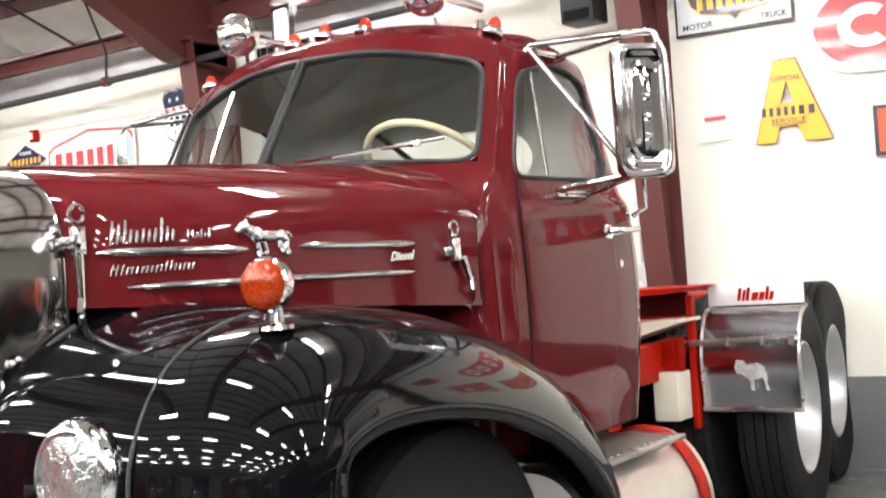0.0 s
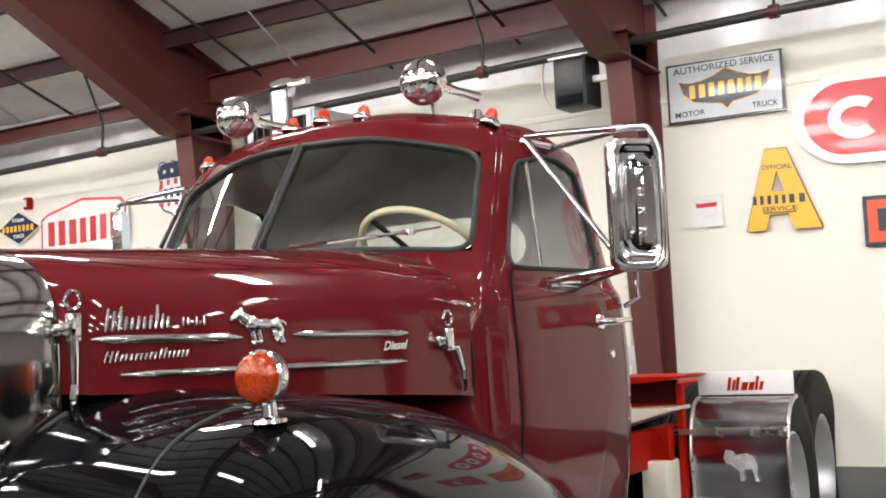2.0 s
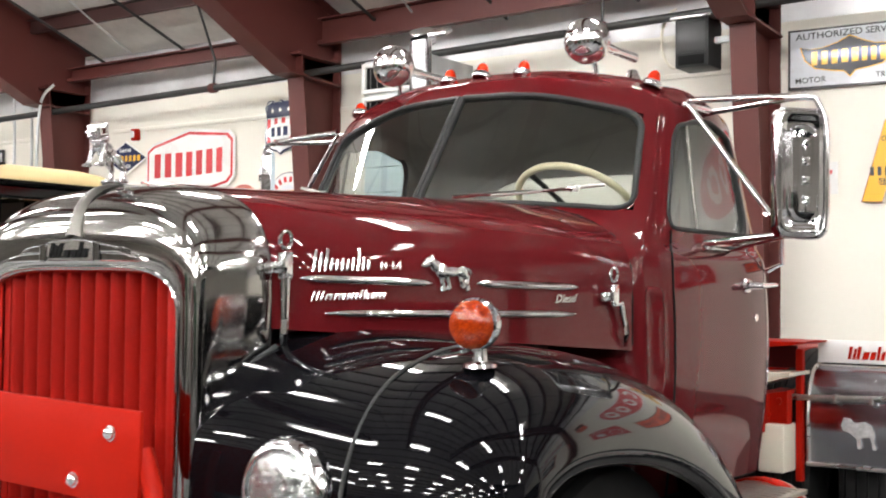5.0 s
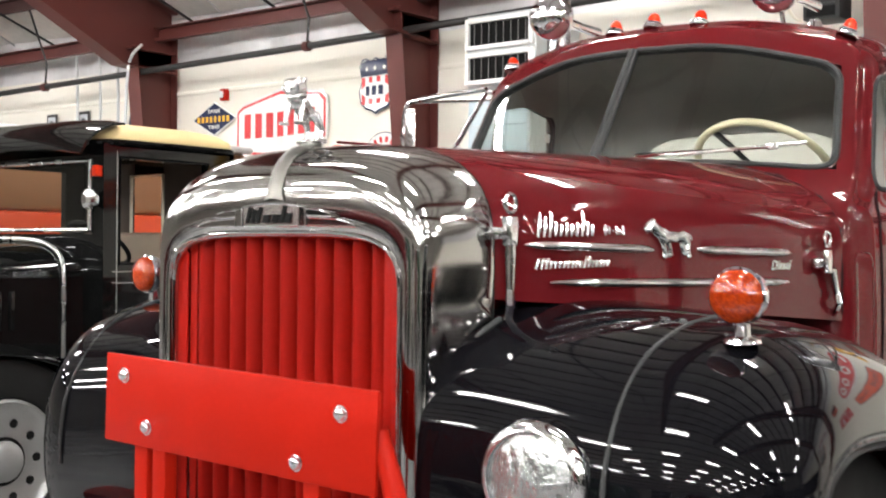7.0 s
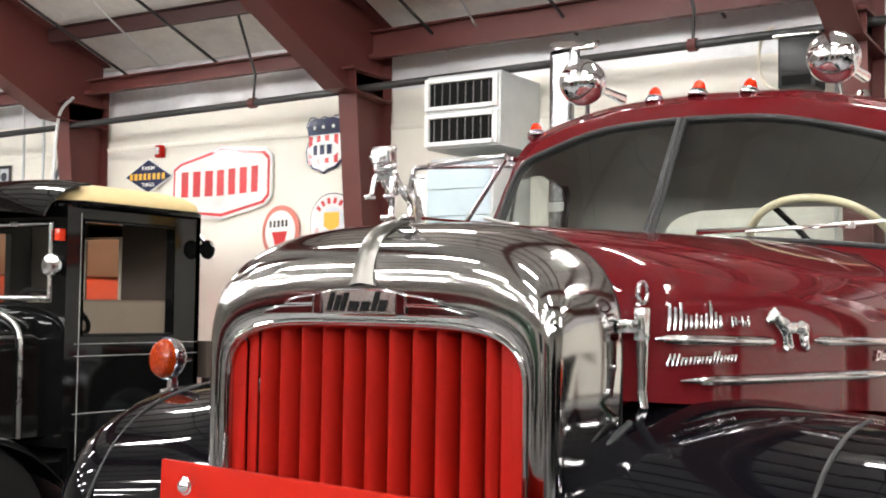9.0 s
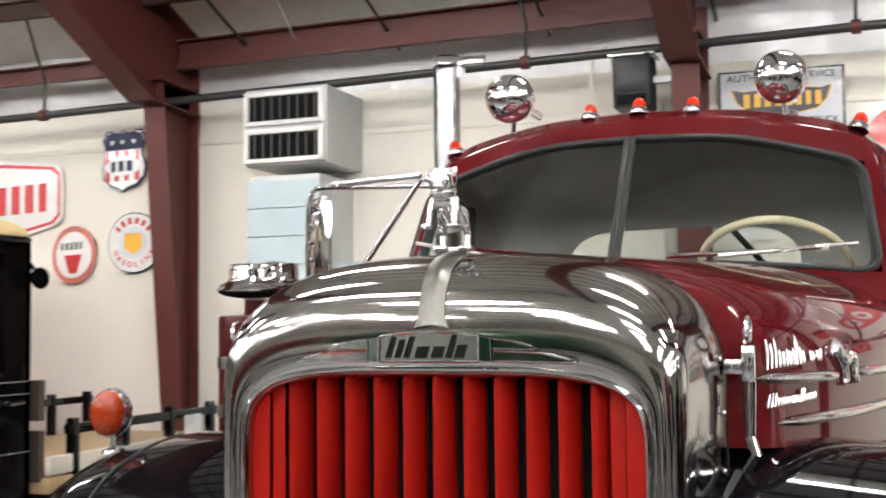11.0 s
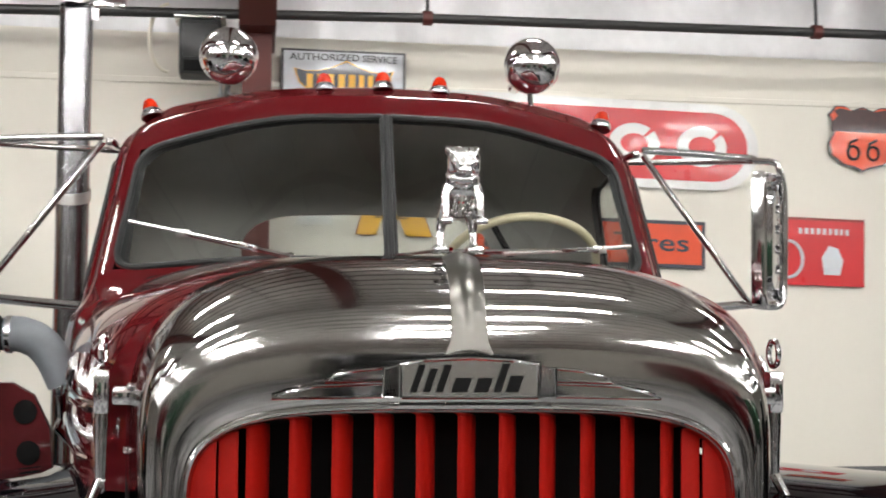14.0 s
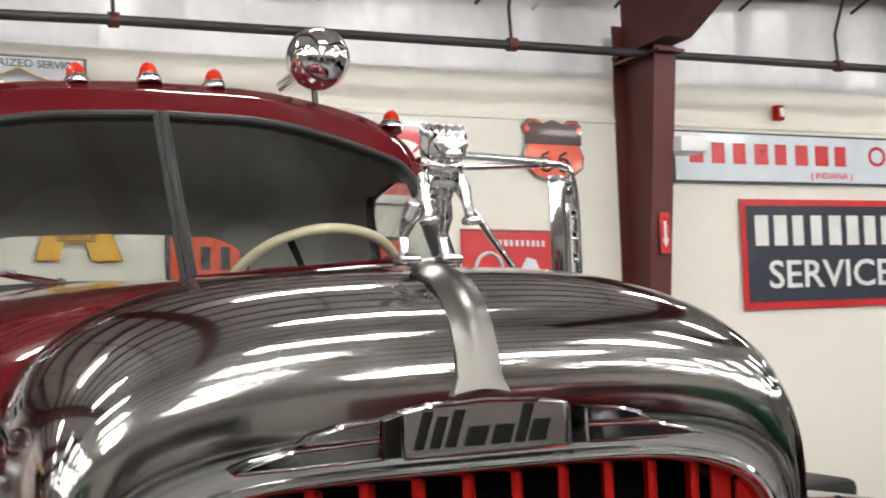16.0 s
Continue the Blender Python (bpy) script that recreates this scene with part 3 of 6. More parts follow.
cab = part("cab", cab_skin(False), M_RED, truck, "maroon cab", smooth=50)
part("headlining", cab_skin(True), M_LINING, truck, "dark grey cab lining", smooth=50)
for side in (1, -1):
    for name, (u0, u1, v0, v1, ru, rv) in zip(("windscreen", "door_window", "rear_window"), WIN):
        if name == "rear_window" and side < 0:
            continue
        if name == "rear_window":
            grid = [[cab_point(u, v, s) + Vector((0, -0.012, 0)) for s, u in [(1, 9 + i / 6) for i in range(7)] + [(-1, 10 - i / 6) for i in range(1, 7)]] for v in (3.03, 3.4, 3.78)]
            pane = loft(grid)
        else:
            pane = loft([[cab_point(u, v, side) * 1.0 - Vector((side * 0.008, -0.008, 0)) for u in [u0 + (u1 - u0) * i / 10 for i in range(11)]] for v in (3.03, 3.35, 3.65, 3.96)])
        p = part(name, pane, M_GLASS, truck, "tinted glass pane")
        p.visible_shadow = False
        if name != "rear_window":
            part("seal", tube(window_loop(u0, u1, 3.03, 3.96, ru, rv, side), 0.0095 if name == "windscreen" else 0.008, 8, True), M_GASKET, p, "grey rubber window seal")
            loop = window_loop(u0, u1, 3.03, 3.96, ru, rv, side)
            inner = []
            for q in loop:
                d = Vector((0, 2.38, 1.7)) - q
                inner.append(q + Vector((d.x * 0.034, d.y * 0.04, d.z * 0.034 if q.z > 2.1 else 0)))
            part("reveal", loft([loop, inner], True), M_GASKET, p)

# ---- tractor: doors, seams, cab interior ----
part("centre_post", tube([cab_point(0, 3.03) + Vector((0, -0.004, 0)), cab_point(0, 3.96) + Vector((0, -0.004, 0))], 0.010, 8), M_GASKET, truck, "dark windscreen divider")


def door(side):
    du = [3.95 + (6.35 - 3.95) * i / 12 for i in range(13)]
    dv = [0.02 + (3.0 - 0.02) * i / 14 for i in range(15)]
    bm = cab_panel(du, dv, side)
    for v in bm.verts:
        v.co.x += side * 0.005
    d = part("door", bm, M_RED, truck, "maroon cab door", smooth=50)
    edge = [cab_point(u, 0.02, side) for u in du] + [cab_point(6.35, v, side) for v in dv] + [cab_point(u, 3.0, side) for u in du[::-1]] + [cab_point(3.95, v, side) for v in dv[::-1]]
    part("door_gap", tube([p + Vector((side * 0.001, 0, 0)) for p in edge[:13] + edge[13:28]], 0.005, 6), M_DARK, d)
    part("door_gap", tube([p + Vector((side * 0.001, 0, 0)) for p in edge[41:]], 0.005, 6), M_DARK, d)
    x = 0.925 * side
    handle = merge(tube([(x, 2.52, 1.52), (x + side * 0.05, 2.53, 1.52), (x + side * 0.055, 2.66, 1.525)], [0.014, 0.013, 0.009], 10), moved(lathe([(0, 0), (0.03, 0), (0.026, 0.012), (0, 0.016)]), aim((x - side * 0.015, 2.52, 1.52), (side, 0, 0))))
    part("door_handle", handle, M_CHROME, d, "chrome door handle")
    part("door_lock", moved(lathe([(0, 0), (0.016, 0), (0.014, 0.01), (0, 0.012)]), aim((side * 0.91, 2.6, 1.40), (side, 0, 0))), M_CHROME, d)
    part("vent_bar", tube([cab_point(4.55, 3.03, side), cab_point(4.3, 3.96, side)], 0.007, 8), M_STRAP, d, "dull metal quarter light divider")
    part("grab_handle", tube([(side * 0.88, 2.80, 1.58), (side * 0.94, 2.81, 1.61), (side * 0.94, 2.80, 1.78), (side * 0.87, 2.78, 1.81)], 0.011, 8), M_CHROME, truck)


door(1)
door(-1)


def cowl_vent(side):
    """The pressed vent door on the cowl's flank, with rounded corners."""
    ring = []
    for cu, cv, st in ((3.45, 1.62, 0), (2.85, 1.62, 1), (2.85, 1.02, 2), (3.45, 1.02, 3)):
        ring += [(cu + 0.16 * math.cos(math.pi / 2 * (st + i / 5)), cv + 0.12 * math.sin(math.pi / 2 * (st + i / 5))) for i in range(6)]
    out = Vector((side * 0.7, -0.7, 0))
    rows = [[cab_point(3.15 + (u - 3.15) * k, 1.32 + (v - 1.32) * k, side) + out * h for u, v in ring] for k, h in ((1.0, 0.0), (0.97, 0.005), (0.88, 0.006), (0.82, 0.002), (0.5, 0.002), (0.05, 0.002))]
    part("cowl_vent", loft(rows, True, True), M_RED, truck, "pressed maroon vent door", smooth=50)


cowl_vent(1)
cowl_vent(-1)


def hood_x(y, z):
    """Half-width of the hood at a height."""
    t = (y - 0.468) / (1.74 - 0.468)
    hw, top, n, base = 0.494 + 0.351 * max(0, t) ** 0.62, 1.814 + 0.001 * t, 3.1 - 0.35 * t, 1.50
    if z <= base:
        return hw
    return hw * (1 - min(1, (z - base) / (top - base)) ** n) ** (1 / n)


# seams of hood and cowl
part("cowl_seam", tube([(s * hood_x(1.735, z), 1.738, z) for s, z in [(1, 1.32), (1, 1.45), (1, 1.58), (1, 1.68), (1, 1.75), (1, 1.79)]], 0.004, 6), M_DARK, truck)
part("cowl_seam", tube([(-hood_x(1.735, z), 1.738, z) for z in (1.32, 1.45, 1.58, 1.68, 1.75, 1.79)], 0.004, 6), M_DARK, truck)
part("shell_gap", tube([(x, 0.4665, z) for x, z in arch_outline(0.4975, 1.812, 1.50, 0.84, 3.15)], 0.0025, 6), M_DARK, truck)
part("hood_hinge", tube([(0, 0.47, 1.826), (0, 1.1, 1.821), (0, 1.66, 1.818)], 0.004, 6), M_RED, truck)

# cab inside
part("dashboard", box(-0.76, 0.76, 1.86, 2.02, 1.45, 1.745, 0.03), M_LINING, truck)
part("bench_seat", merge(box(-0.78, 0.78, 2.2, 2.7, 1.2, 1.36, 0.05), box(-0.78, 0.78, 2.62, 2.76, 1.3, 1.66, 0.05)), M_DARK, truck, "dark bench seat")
wheel_m = Matrix.Translation((0.43, 2.09, 1.80)) @ Matrix.Rotation(radians(-38), 4, "X")
sw = part("steering_wheel", moved(tube([(0.235 * math.cos(a), 0.235 * math.sin(a), 0) for a in (2 * math.pi * i / 40 for i in range(40))], 0.0135, 12, True), wheel_m), M_WHEEL, truck, "ivory steering wheel")
part("spokes", moved(merge(*[tube([(0, 0, -0.03), (0.12 * math.cos(a), 0.12 * math.sin(a), -0.012), (0.232 * math.cos(a), 0.232 * math.sin(a), 0)], 0.01, 8) for a in (0.1, 2.2, 4.2)]), wheel_m), M_DARK, sw)
part("hub", moved(lathe([(0, 0.0), (0.035, -0.005), (0.04, -0.03), (0.02, -0.06), (0.02, -0.5), (0, -0.5)]), wheel_m), M_DARK, sw)


# ---- tractor: chrome on the hood ----
def spear(y0, y1, z0, z1, side, r=0.012):
    n = 14
    pts, rs = [], []
    for i in range(n + 1):
        t = i / n
        y, z = y0 + (y1 - y0) * t, z0 + (z1 - z0) * t
        pts.append((side * (hood_x(y, z) + 0.004), y, z))
        rs.append(r * (0.15 if i in (0, n) else 0.85 if i in (1, n - 1) else 1))
    return tube(pts, rs, 10)


def script_bars(name, label, strokes, y0, z0, slant, r, side):
    """Raised slanted strokes in a row, each from (y, z) to (y, z), standing in for a worded emblem."""
    for a0, b0, a1, b1 in strokes:
        pts = []
        for i in range(5):
            a, b = a0 + (a1 - a0) * i / 4, b0 + (b1 - b0) * i / 4
            a += slant * b
            pts.append((side * (hood_x(y0 + a, z0 + b) + 0.006), y0 + a, z0 + b))
        part(name, tube(pts, [r * 0.7, r, r * 1.1, r, r * 0.7], 8), M_SCRIPT, truck, label)


def small_strokes(count, pitch, h, tall):
    """Low uprights with a few tall ones, every second pair tied at the top."""
    out = []
    for i in range(count):
        out.append((i * pitch, 0.0, i * pitch, h * (1.55 if i in tall else 1.0)))
        if i % 3 == 0 and i + 1 < count:
            out.append((i * pitch, h * 0.9, (i + 1) * pitch, h * 0.8))
    return out


def relief(ob, size):
    """Melt the overlapping pieces of a small cast figure into one skin."""
    r = ob.modifiers.new("melt", "REMESH")
    r.mode, r.voxel_size, r.use_smooth_shade = "VOXEL", size, True
    return ob


def cast_animal(y0, z0, side):
    """A walking animal in half relief on the hood's side, its head towards the front."""
    bits = []
    for a, b, ra, rb, t in ((0.108, 0.052, 0.050, 0.016, 0.013), (0.068, 0.055, 0.028, 0.023, 0.017), (0.045, 0.069, 0.022, 0.018, 0.015), (0.026, 0.080, 0.023, 0.017, 0.019), (0.006, 0.073, 0.012, 0.010, 0.014), (0.038, 0.096, 0.008, 0.006, 0.008),
                             (0.15, 0.050, 0.022, 0.019, 0.015)):
        a, ra = 0.87 * a, 0.9 * ra
        bits.append(ball((side * (hood_x(y0 + a, z0 + b) + 0.004), y0 + a, z0 + b), (t, ra, rb), 3))
    for path, r in ((((0.06, 0.05), (0.064, 0.026), (0.072, 0.004), (0.06, 0.001)), 0.0078), (((0.078, 0.048), (0.088, 0.028), (0.094, 0.006), (0.084, 0.004)), 0.0065),
                    (((0.15, 0.06), (0.166, 0.035), (0.16, 0.018), (0.17, 0.002), (0.158, 0.0)), 0.009), (((0.142, 0.05), (0.14, 0.026), (0.15, 0.012), (0.142, 0.006)), 0.008), (((0.165, 0.062), (0.18, 0.054), (0.184, 0.042)), 0.004)):
        bits.append(tube([(side * (hood_x(y0 + 0.87 * a, z0 + b) + 0.006), y0 + 0.87 * a, z0 + b) for a, b in path], r, 8))
    return merge(*bits)


DOG = [(0.0, 0.062), (0.012, 0.084), (0.045, 0.082), (0.065, 0.07), (0.12, 0.075), (0.155, 0.066), (0.172, 0.045), (0.17, 0.02), (0.182, 0.0),
       (0.162, 0.0), (0.158, 0.022), (0.148, 0.034), (0.115, 0.032), (0.1, 0.03), (0.104, 0.0), (0.084, 0.0), (0.082, 0.026), (0.06, 0.036), (0.035, 0.045), (0.012, 0.046)]
for side in (1, -1):
    for y0, y1, z0, z1 in ((0.52, 0.895, 1.558, 1.538), (1.05, 1.465, 1.534, 1.514), (0.58, 1.455, 1.466, 1.431)):
        part("trim_spear", spear(y0, y1, z0, z1, side), M_CHROME, truck, "chrome trim spear")
    name = [(0.0145 * k + 0.002, 0.0, 0.0145 * k, h) for k, h in enumerate((0.056, 0.048, 0.058, 0.034, 0.03, 0.034, 0.03, 0.034, 0.06, 0.036, 0.028))]
    script_bars("name_bar", "raised chrome emblem stroke", name, 0.548, 1.575, 0.28, 0.0047, side)
    model = [(0.0, 0.0, 0.0, 0.024), (0.012, 0.002, 0.012, 0.022), (0.0, 0.012, 0.012, 0.012), (0.020, 0.011, 0.027, 0.011), (0.035, 0.001, 0.035, 0.023), (0.045, 0.001, 0.045, 0.013), (0.056, 0.0, 0.056, 0.024)]
    script_bars("model_bar", "small chrome emblem stroke", model, 0.735, 1.576, 0.15, 0.003, side)
    script_bars("engine_bar", "fine chrome emblem stroke", small_strokes(18, 0.0114, 0.017, (0, 1, 2, 11, 12)), 0.545, 1.499, 0.3, 0.0030, side)
    relief(part("side_emblem", cast_animal(0.868, 1.516, side), M_SCRIPT, truck, "chrome animal shaped emblem"), 0.003)


def lettering(body, size, m, material, parent, name="lettering", depth=0.003, width=None, shear=0.0, bold=0.0):
    """Raised or painted words; m puts the text's x along the line and y up."""
    cu = bpy.data.curves.new("text", "FONT")
    cu.body, cu.size, cu.extrude, cu.align_x, cu.align_y = body, size, depth, "CENTER", "CENTER"
    cu.shear, cu.offset, cu.resolution_u = shear, bold, 3
    tmp = bpy.data.objects.new("text", cu)
    me = bpy.data.meshes.new_from_object(tmp)
    bpy.data.objects.remove(tmp)
    bpy.data.curves.remove(cu)
    xs = [v.co.x for v in me.vertices] or [0, 1]
    if width:
        me.transform(Matrix.Diagonal((width / max(1e-6, max(xs) - min(xs)), 1, 1, 1)))
    me.transform(m)
    me.materials.append(material)
    ob = new(name, me)
    ob.parent = parent
    return ob


SIDE_L = Matrix(((0, 0, 1, 0), (1, 0, 0, 0), (0, 1, 0, 0), (0, 0, 0, 1)))
lettering("Diesel", 0.036, Matrix.Translation((hood_x(1.405, 1.48) + 0.005, 1.405, 1.48)) @ Matrix.Rotation(radians(-14), 4, "Z") @ SIDE_L, M_SCRIPT, truck, "diesel_script", 0.003, 0.092, 0.35, 0.0008)


def hood_latch(y, ztop, zbot, side, lean=0.0):
    x = side * (hood_x(max(y, 0.47), (ztop + zbot) / 2) + 0.03)
    ring = [(x, y + 0.022 * math.cos(a), ztop + 0.022 * math.sin(a)) for a in (2 * math.pi * i / 20 for i in range(20))]
    l = part("hood_latch", tube(ring, 0.005, 8, True), M_CHROME, truck, "chrome hood latch with a ring pull")
    part("latch_body", merge(box(x - 0.012, x + 0.012, y - 0.016, y + 0.016, ztop - 0.1, ztop - 0.03, 0.004), box(x - side * 0.03 - 0.012, x - side * 0.03 + 0.022, y - 0.035, y + 0.01, ztop - 0.085, ztop - 0.055, 0.005)), M_CHROME, l)
    part("latch_rod", tube([(x, y, ztop - 0.09), (x, y + lean * 0.5, (ztop + zbot) / 2), (x, y + lean, zbot)], [0.012, 0.013, 0.009], 10), M_CHROME, l)
    part("latch_hook", tube([(x, y + lean, zbot + 0.02), (x + side * 0.012, y + lean - 0.015, zbot - 0.01), (x - side * 0.01, y + lean + 0.01, zbot - 0.045), (x - side * 0.05, y + lean + 0.02, zbot - 0.05)], 0.010, 8), M_CHROME, l)


for side in (1, -1):
    hood_latch(0.475, 1.655, 1.43, side)
    hood_latch(1.60, 1.55, 1.37, side, 0.08)

# badge over the grille, strap and ornament
BADGE_Y, BADGE_Z = 0.234, 1.628
PLAQUE = [(-0.096, -0.028), (0.096, -0.028), (0.096, 0.020), (0.06, 0.026), (0, 0.029), (-0.06, 0.026), (-0.096, 0.020)]
badge = part("badge", slab(PLAQUE, 0.03, Matrix.Translation((0, BADGE_Y, BADGE_Z))), M_PLAQUE, truck, "satin metal plaque over the grille", smooth=0)
part("badge_rim", tube([(x, BADGE_Y, BADGE_Z + z) for x, z in PLAQUE], 0.0028, 6, True), M_CHROME, badge)
for x0, w, h in ((-0.082, 0.009, 0.040), (-0.064, 0.010, 0.034), (-0.046, 0.010, 0.040), (-0.024, 0.022, 0.021), (0.008, 0.020, 0.021), (0.036, 0.010, 0.042), (0.053, 0.018, 0.024)):
    part("badge_stroke", slab([(x0, -0.020), (x0 + w, -0.020), (x0 + w + 0.32 * h, -0.020 + h), (x0 + 0.32 * h, -0.020 + h)], 0.006, Matrix.Translation((-0.003, BADGE_Y - 0.004, BADGE_Z))), M_DARK, badge, "black enamel stroke", smooth=0)
for side in (1, -1):
    # end block, then two swept wings one below the other
    for k, pts in enumerate(([(0.099, -0.027), (0.122, -0.027), (0.120, 0.014), (0.099, 0.019)],
                             [(0.124, -0.004), (0.203, -0.006), (0.190, 0.003), (0.162, 0.010), (0.124, 0.014)],
                             [(0.124, -0.027), (0.276, -0.030), (0.255, -0.021), (0.215, -0.012), (0.124, -0.008)])):
        ring = [(side * x, z) for x, z in pts]
        wing = slab(ring if side > 0 else ring[::-1], 0.03, Matrix.Translation((0, BADGE_Y - 0.003 + 0.002 * k, BADGE_Z)))
        w = part("badge_wing", wing, M_SHELL, badge, smooth=0)
        part("wing_rim", tube([(x, BADGE_Y - 0.003 + 0.002 * k, BADGE_Z + z) for x, z in ring], 0.0022, 6, True), M_CHROME, badge)
strap = []
for y, z, w in ((0.243, 1.660, 0.034), (0.245, 1.668, 0.031), (0.247, 1.68, 0.0265), (0.252, 1.705, 0.0255), (0.266, 1.739, 0.0255), (0.287, 1.768, 0.0255), (0.32, 1.791, 0.026), (0.35, 1.801, 0.0265), (0.375, 1.807, 0.026), (0.395, 1.809, 0.020)):
    strap.append([(-w, y - 0.001, z + 0.003), (-w * 0.45, y - 0.008, z + 0.008), (0, y - 0.010, z + 0.010), (w * 0.45, y - 0.008, z + 0.008), (w, y - 0.001, z + 0.003)])
part("centre_strap", thick(loft(strap), 0.006), M_STRAP, truck, "brushed metal strap down the shell", smooth=30)


def ornament():
    """A small upright animal leaning out over the strap: folded brow, collar, hanging forelegs, hind legs on the hood."""
    bits = [ball((0, 0.372, 1.893), (0.020, 0.024, 0.024)), ball((0, 0.353, 1.908), (0.023, 0.024, 0.026)), ball((0, 0.338, 1.918), (0.025, 0.020, 0.022)),
            moved(lathe([(0.021, -0.008), (0.027, -0.006), (0.0285, 0.0), (0.027, 0.006), (0.021, 0.008)], seg=20), Matrix.Translation((0, 0.333, 1.936)) @ Matrix.Rotation(radians(18), 4, "X")),
            moved(box(-0.0265, 0.0265, -0.021, 0.021, -0.019, 0.020, 0.009, 3), Matrix.Translation((0, 0.327, 1.961)) @ Matrix.Rotation(radians(14), 4, "X")),
            ball((0, 0.303, 1.953), (0.019, 0.010, 0.011)), ball((0, 0.298, 1.944), (0.012, 0.007, 0.006), 2)]
    for k in range(5):
        x = -0.018 + 0.009 * k
        bits.append(tube([(x * 0.7, 0.303, 1.964), (x, 0.306, 1.974), (x * 1.15, 0.318, 1.983), (x * 1.1, 0.335, 1.981)], [0.003, 0.0042, 0.0042, 0.003], 6))
    for s in (1, -1):
        bits.append(ball((s * 0.023, 0.338, 1.981), (0.006, 0.007, 0.009), 2))
        bits.append(ball((s * 0.016, 0.300, 1.958), (0.007, 0.007, 0.006), 2))
        bits.append(tube([(s * 0.021, 0.338, 1.922), (s * 0.0275, 0.328, 1.902), (s * 0.0275, 0.321, 1.880), (s * 0.028, 0.317, 1.866)], [0.011, 0.0085, 0.0065, 0.0068], 10))
        bits.append(moved(box(-0.0105, 0.0105, -0.016, 0.010, -0.0055, 0.0055, 0.004), Matrix.Translation((s * 0.028, 0.315, 1.862))))
        bits.append(tube([(s * 0.017, 0.378, 1.892), (s * 0.024, 0.388, 1.872), (s * 0.027, 0.402, 1.852), (s * 0.0275, 0.399, 1.830), (s * 0.0285, 0.396, 1.812)], [0.014, 0.012, 0.0075, 0.007, 0.009], 10))
        bits.append(moved(box(-0.014, 0.014, -0.022, 0.014, -0.007, 0.007, 0.004), Matrix.Translation((s * 0.029, 0.393, 1.817))))
    return merge(*bits)


relief(part("hood_ornament", moved(ornament(), Matrix.Translation((-0.002, 0.38, 1.812)) @ Matrix.Scale(0.93, 4) @ Matrix.Translation((0, -0.392, -1.808))), M_CHROME, truck, "chrome animal hood ornament", smooth=60), 0.0022)

# roof marker lamps
for x, y, z, tilt in ((0.695, 2.16, 2.254, 14), (-0.692, 2.16, 2.252, -14), (0.175, 2.10, 2.334, 3), (-0.175, 2.10, 2.334, -3), (0, 2.075, 2.339, 0)):
    m = Matrix.Translation((x, y, z - 0.012)) @ Matrix.Rotation(radians(tilt), 4, "Y") @ Matrix.Rotation(radians(-8), 4, "X")
    base = moved(lathe([(0, 0), (0.034, 0), (0.035, 0.004), (0.034, 0.011), (0.030, 0.015), (0.031, 0.019), (0.0275, 0.024), (0, 0.024)]), m @ Matrix.Diagonal((1, 1.45, 1, 1)))
    lamp = part("marker_lamp", base, M_CHROME, truck, "chrome marker lamp base")
    part("lens", moved(lathe([(0.0245, 0.022), (0.024, 0.034), (0.021, 0.047), (0.015, 0.057), (0.006, 0.063), (0, 0.064)]), m), M_REDLENS, lamp, "amber red lens")

# chrome roof horns
for s in (1, -1):
    c = Vector((s * 0.464, 2.09, 2.425))
    horn = part("roof_horn", moved(lathe([(0, 0.075), (0.03, 0.072), (0.06, 0.058), (0.08, 0.034), (0.088, 0.0), (0.084, -0.03), (0.066, -0.06), (0.04, -0.078), (0.024, -0.1), (0.017, -0.22), (0.02, -0.36), (0, -0.365)], seg=32), aim(c, (s * -0.02, -1, 0.02))), M_CHROME, truck, "round chrome roof horn", smooth=60)
    part("horn_stem", tube([c + Vector((0, 0.05, -0.05)), c + Vector((s * 0.01, 0.06, -0.13))], 0.009, 8), M_CHROME, horn)
    part("horn_foot", moved(lathe([(0.045, 0), (0.045, 0.01), (0.03, 0.03), (0.018, 0.06), (0, 0.06)]), Matrix.Translation(c + Vector((0, 0.36, -0.115)))), M_CHROME, horn)


# ---- tractor: fenders, lamps, wheels ----
FENDER_PATH = [(0.31, 0.62), (0.25, 0.80), (0.24, 0.98), (0.28, 1.17), (0.42, 1.318), (0.70, 1.385), (1.15, 1.335), (1.55, 1.205), (1.85, 1.02), (2.03, 0.80), (2.07, 0.56)]


def fender_point(y, z, ny, nz, x):
    if x < 0.95:
        rise = 0.04 * min(1.0, (0.95 - x) / 0.4) * max(0.0, nz)
        return (x, y + ny * rise, z + nz * rise)
    q = min(1.0, (x - 0.95) / 0.315)
    d = 0.27 * (1 - math.sqrt(max(0.0, 1 - q * q)))
    return (x, y - ny * d, z - nz * d)


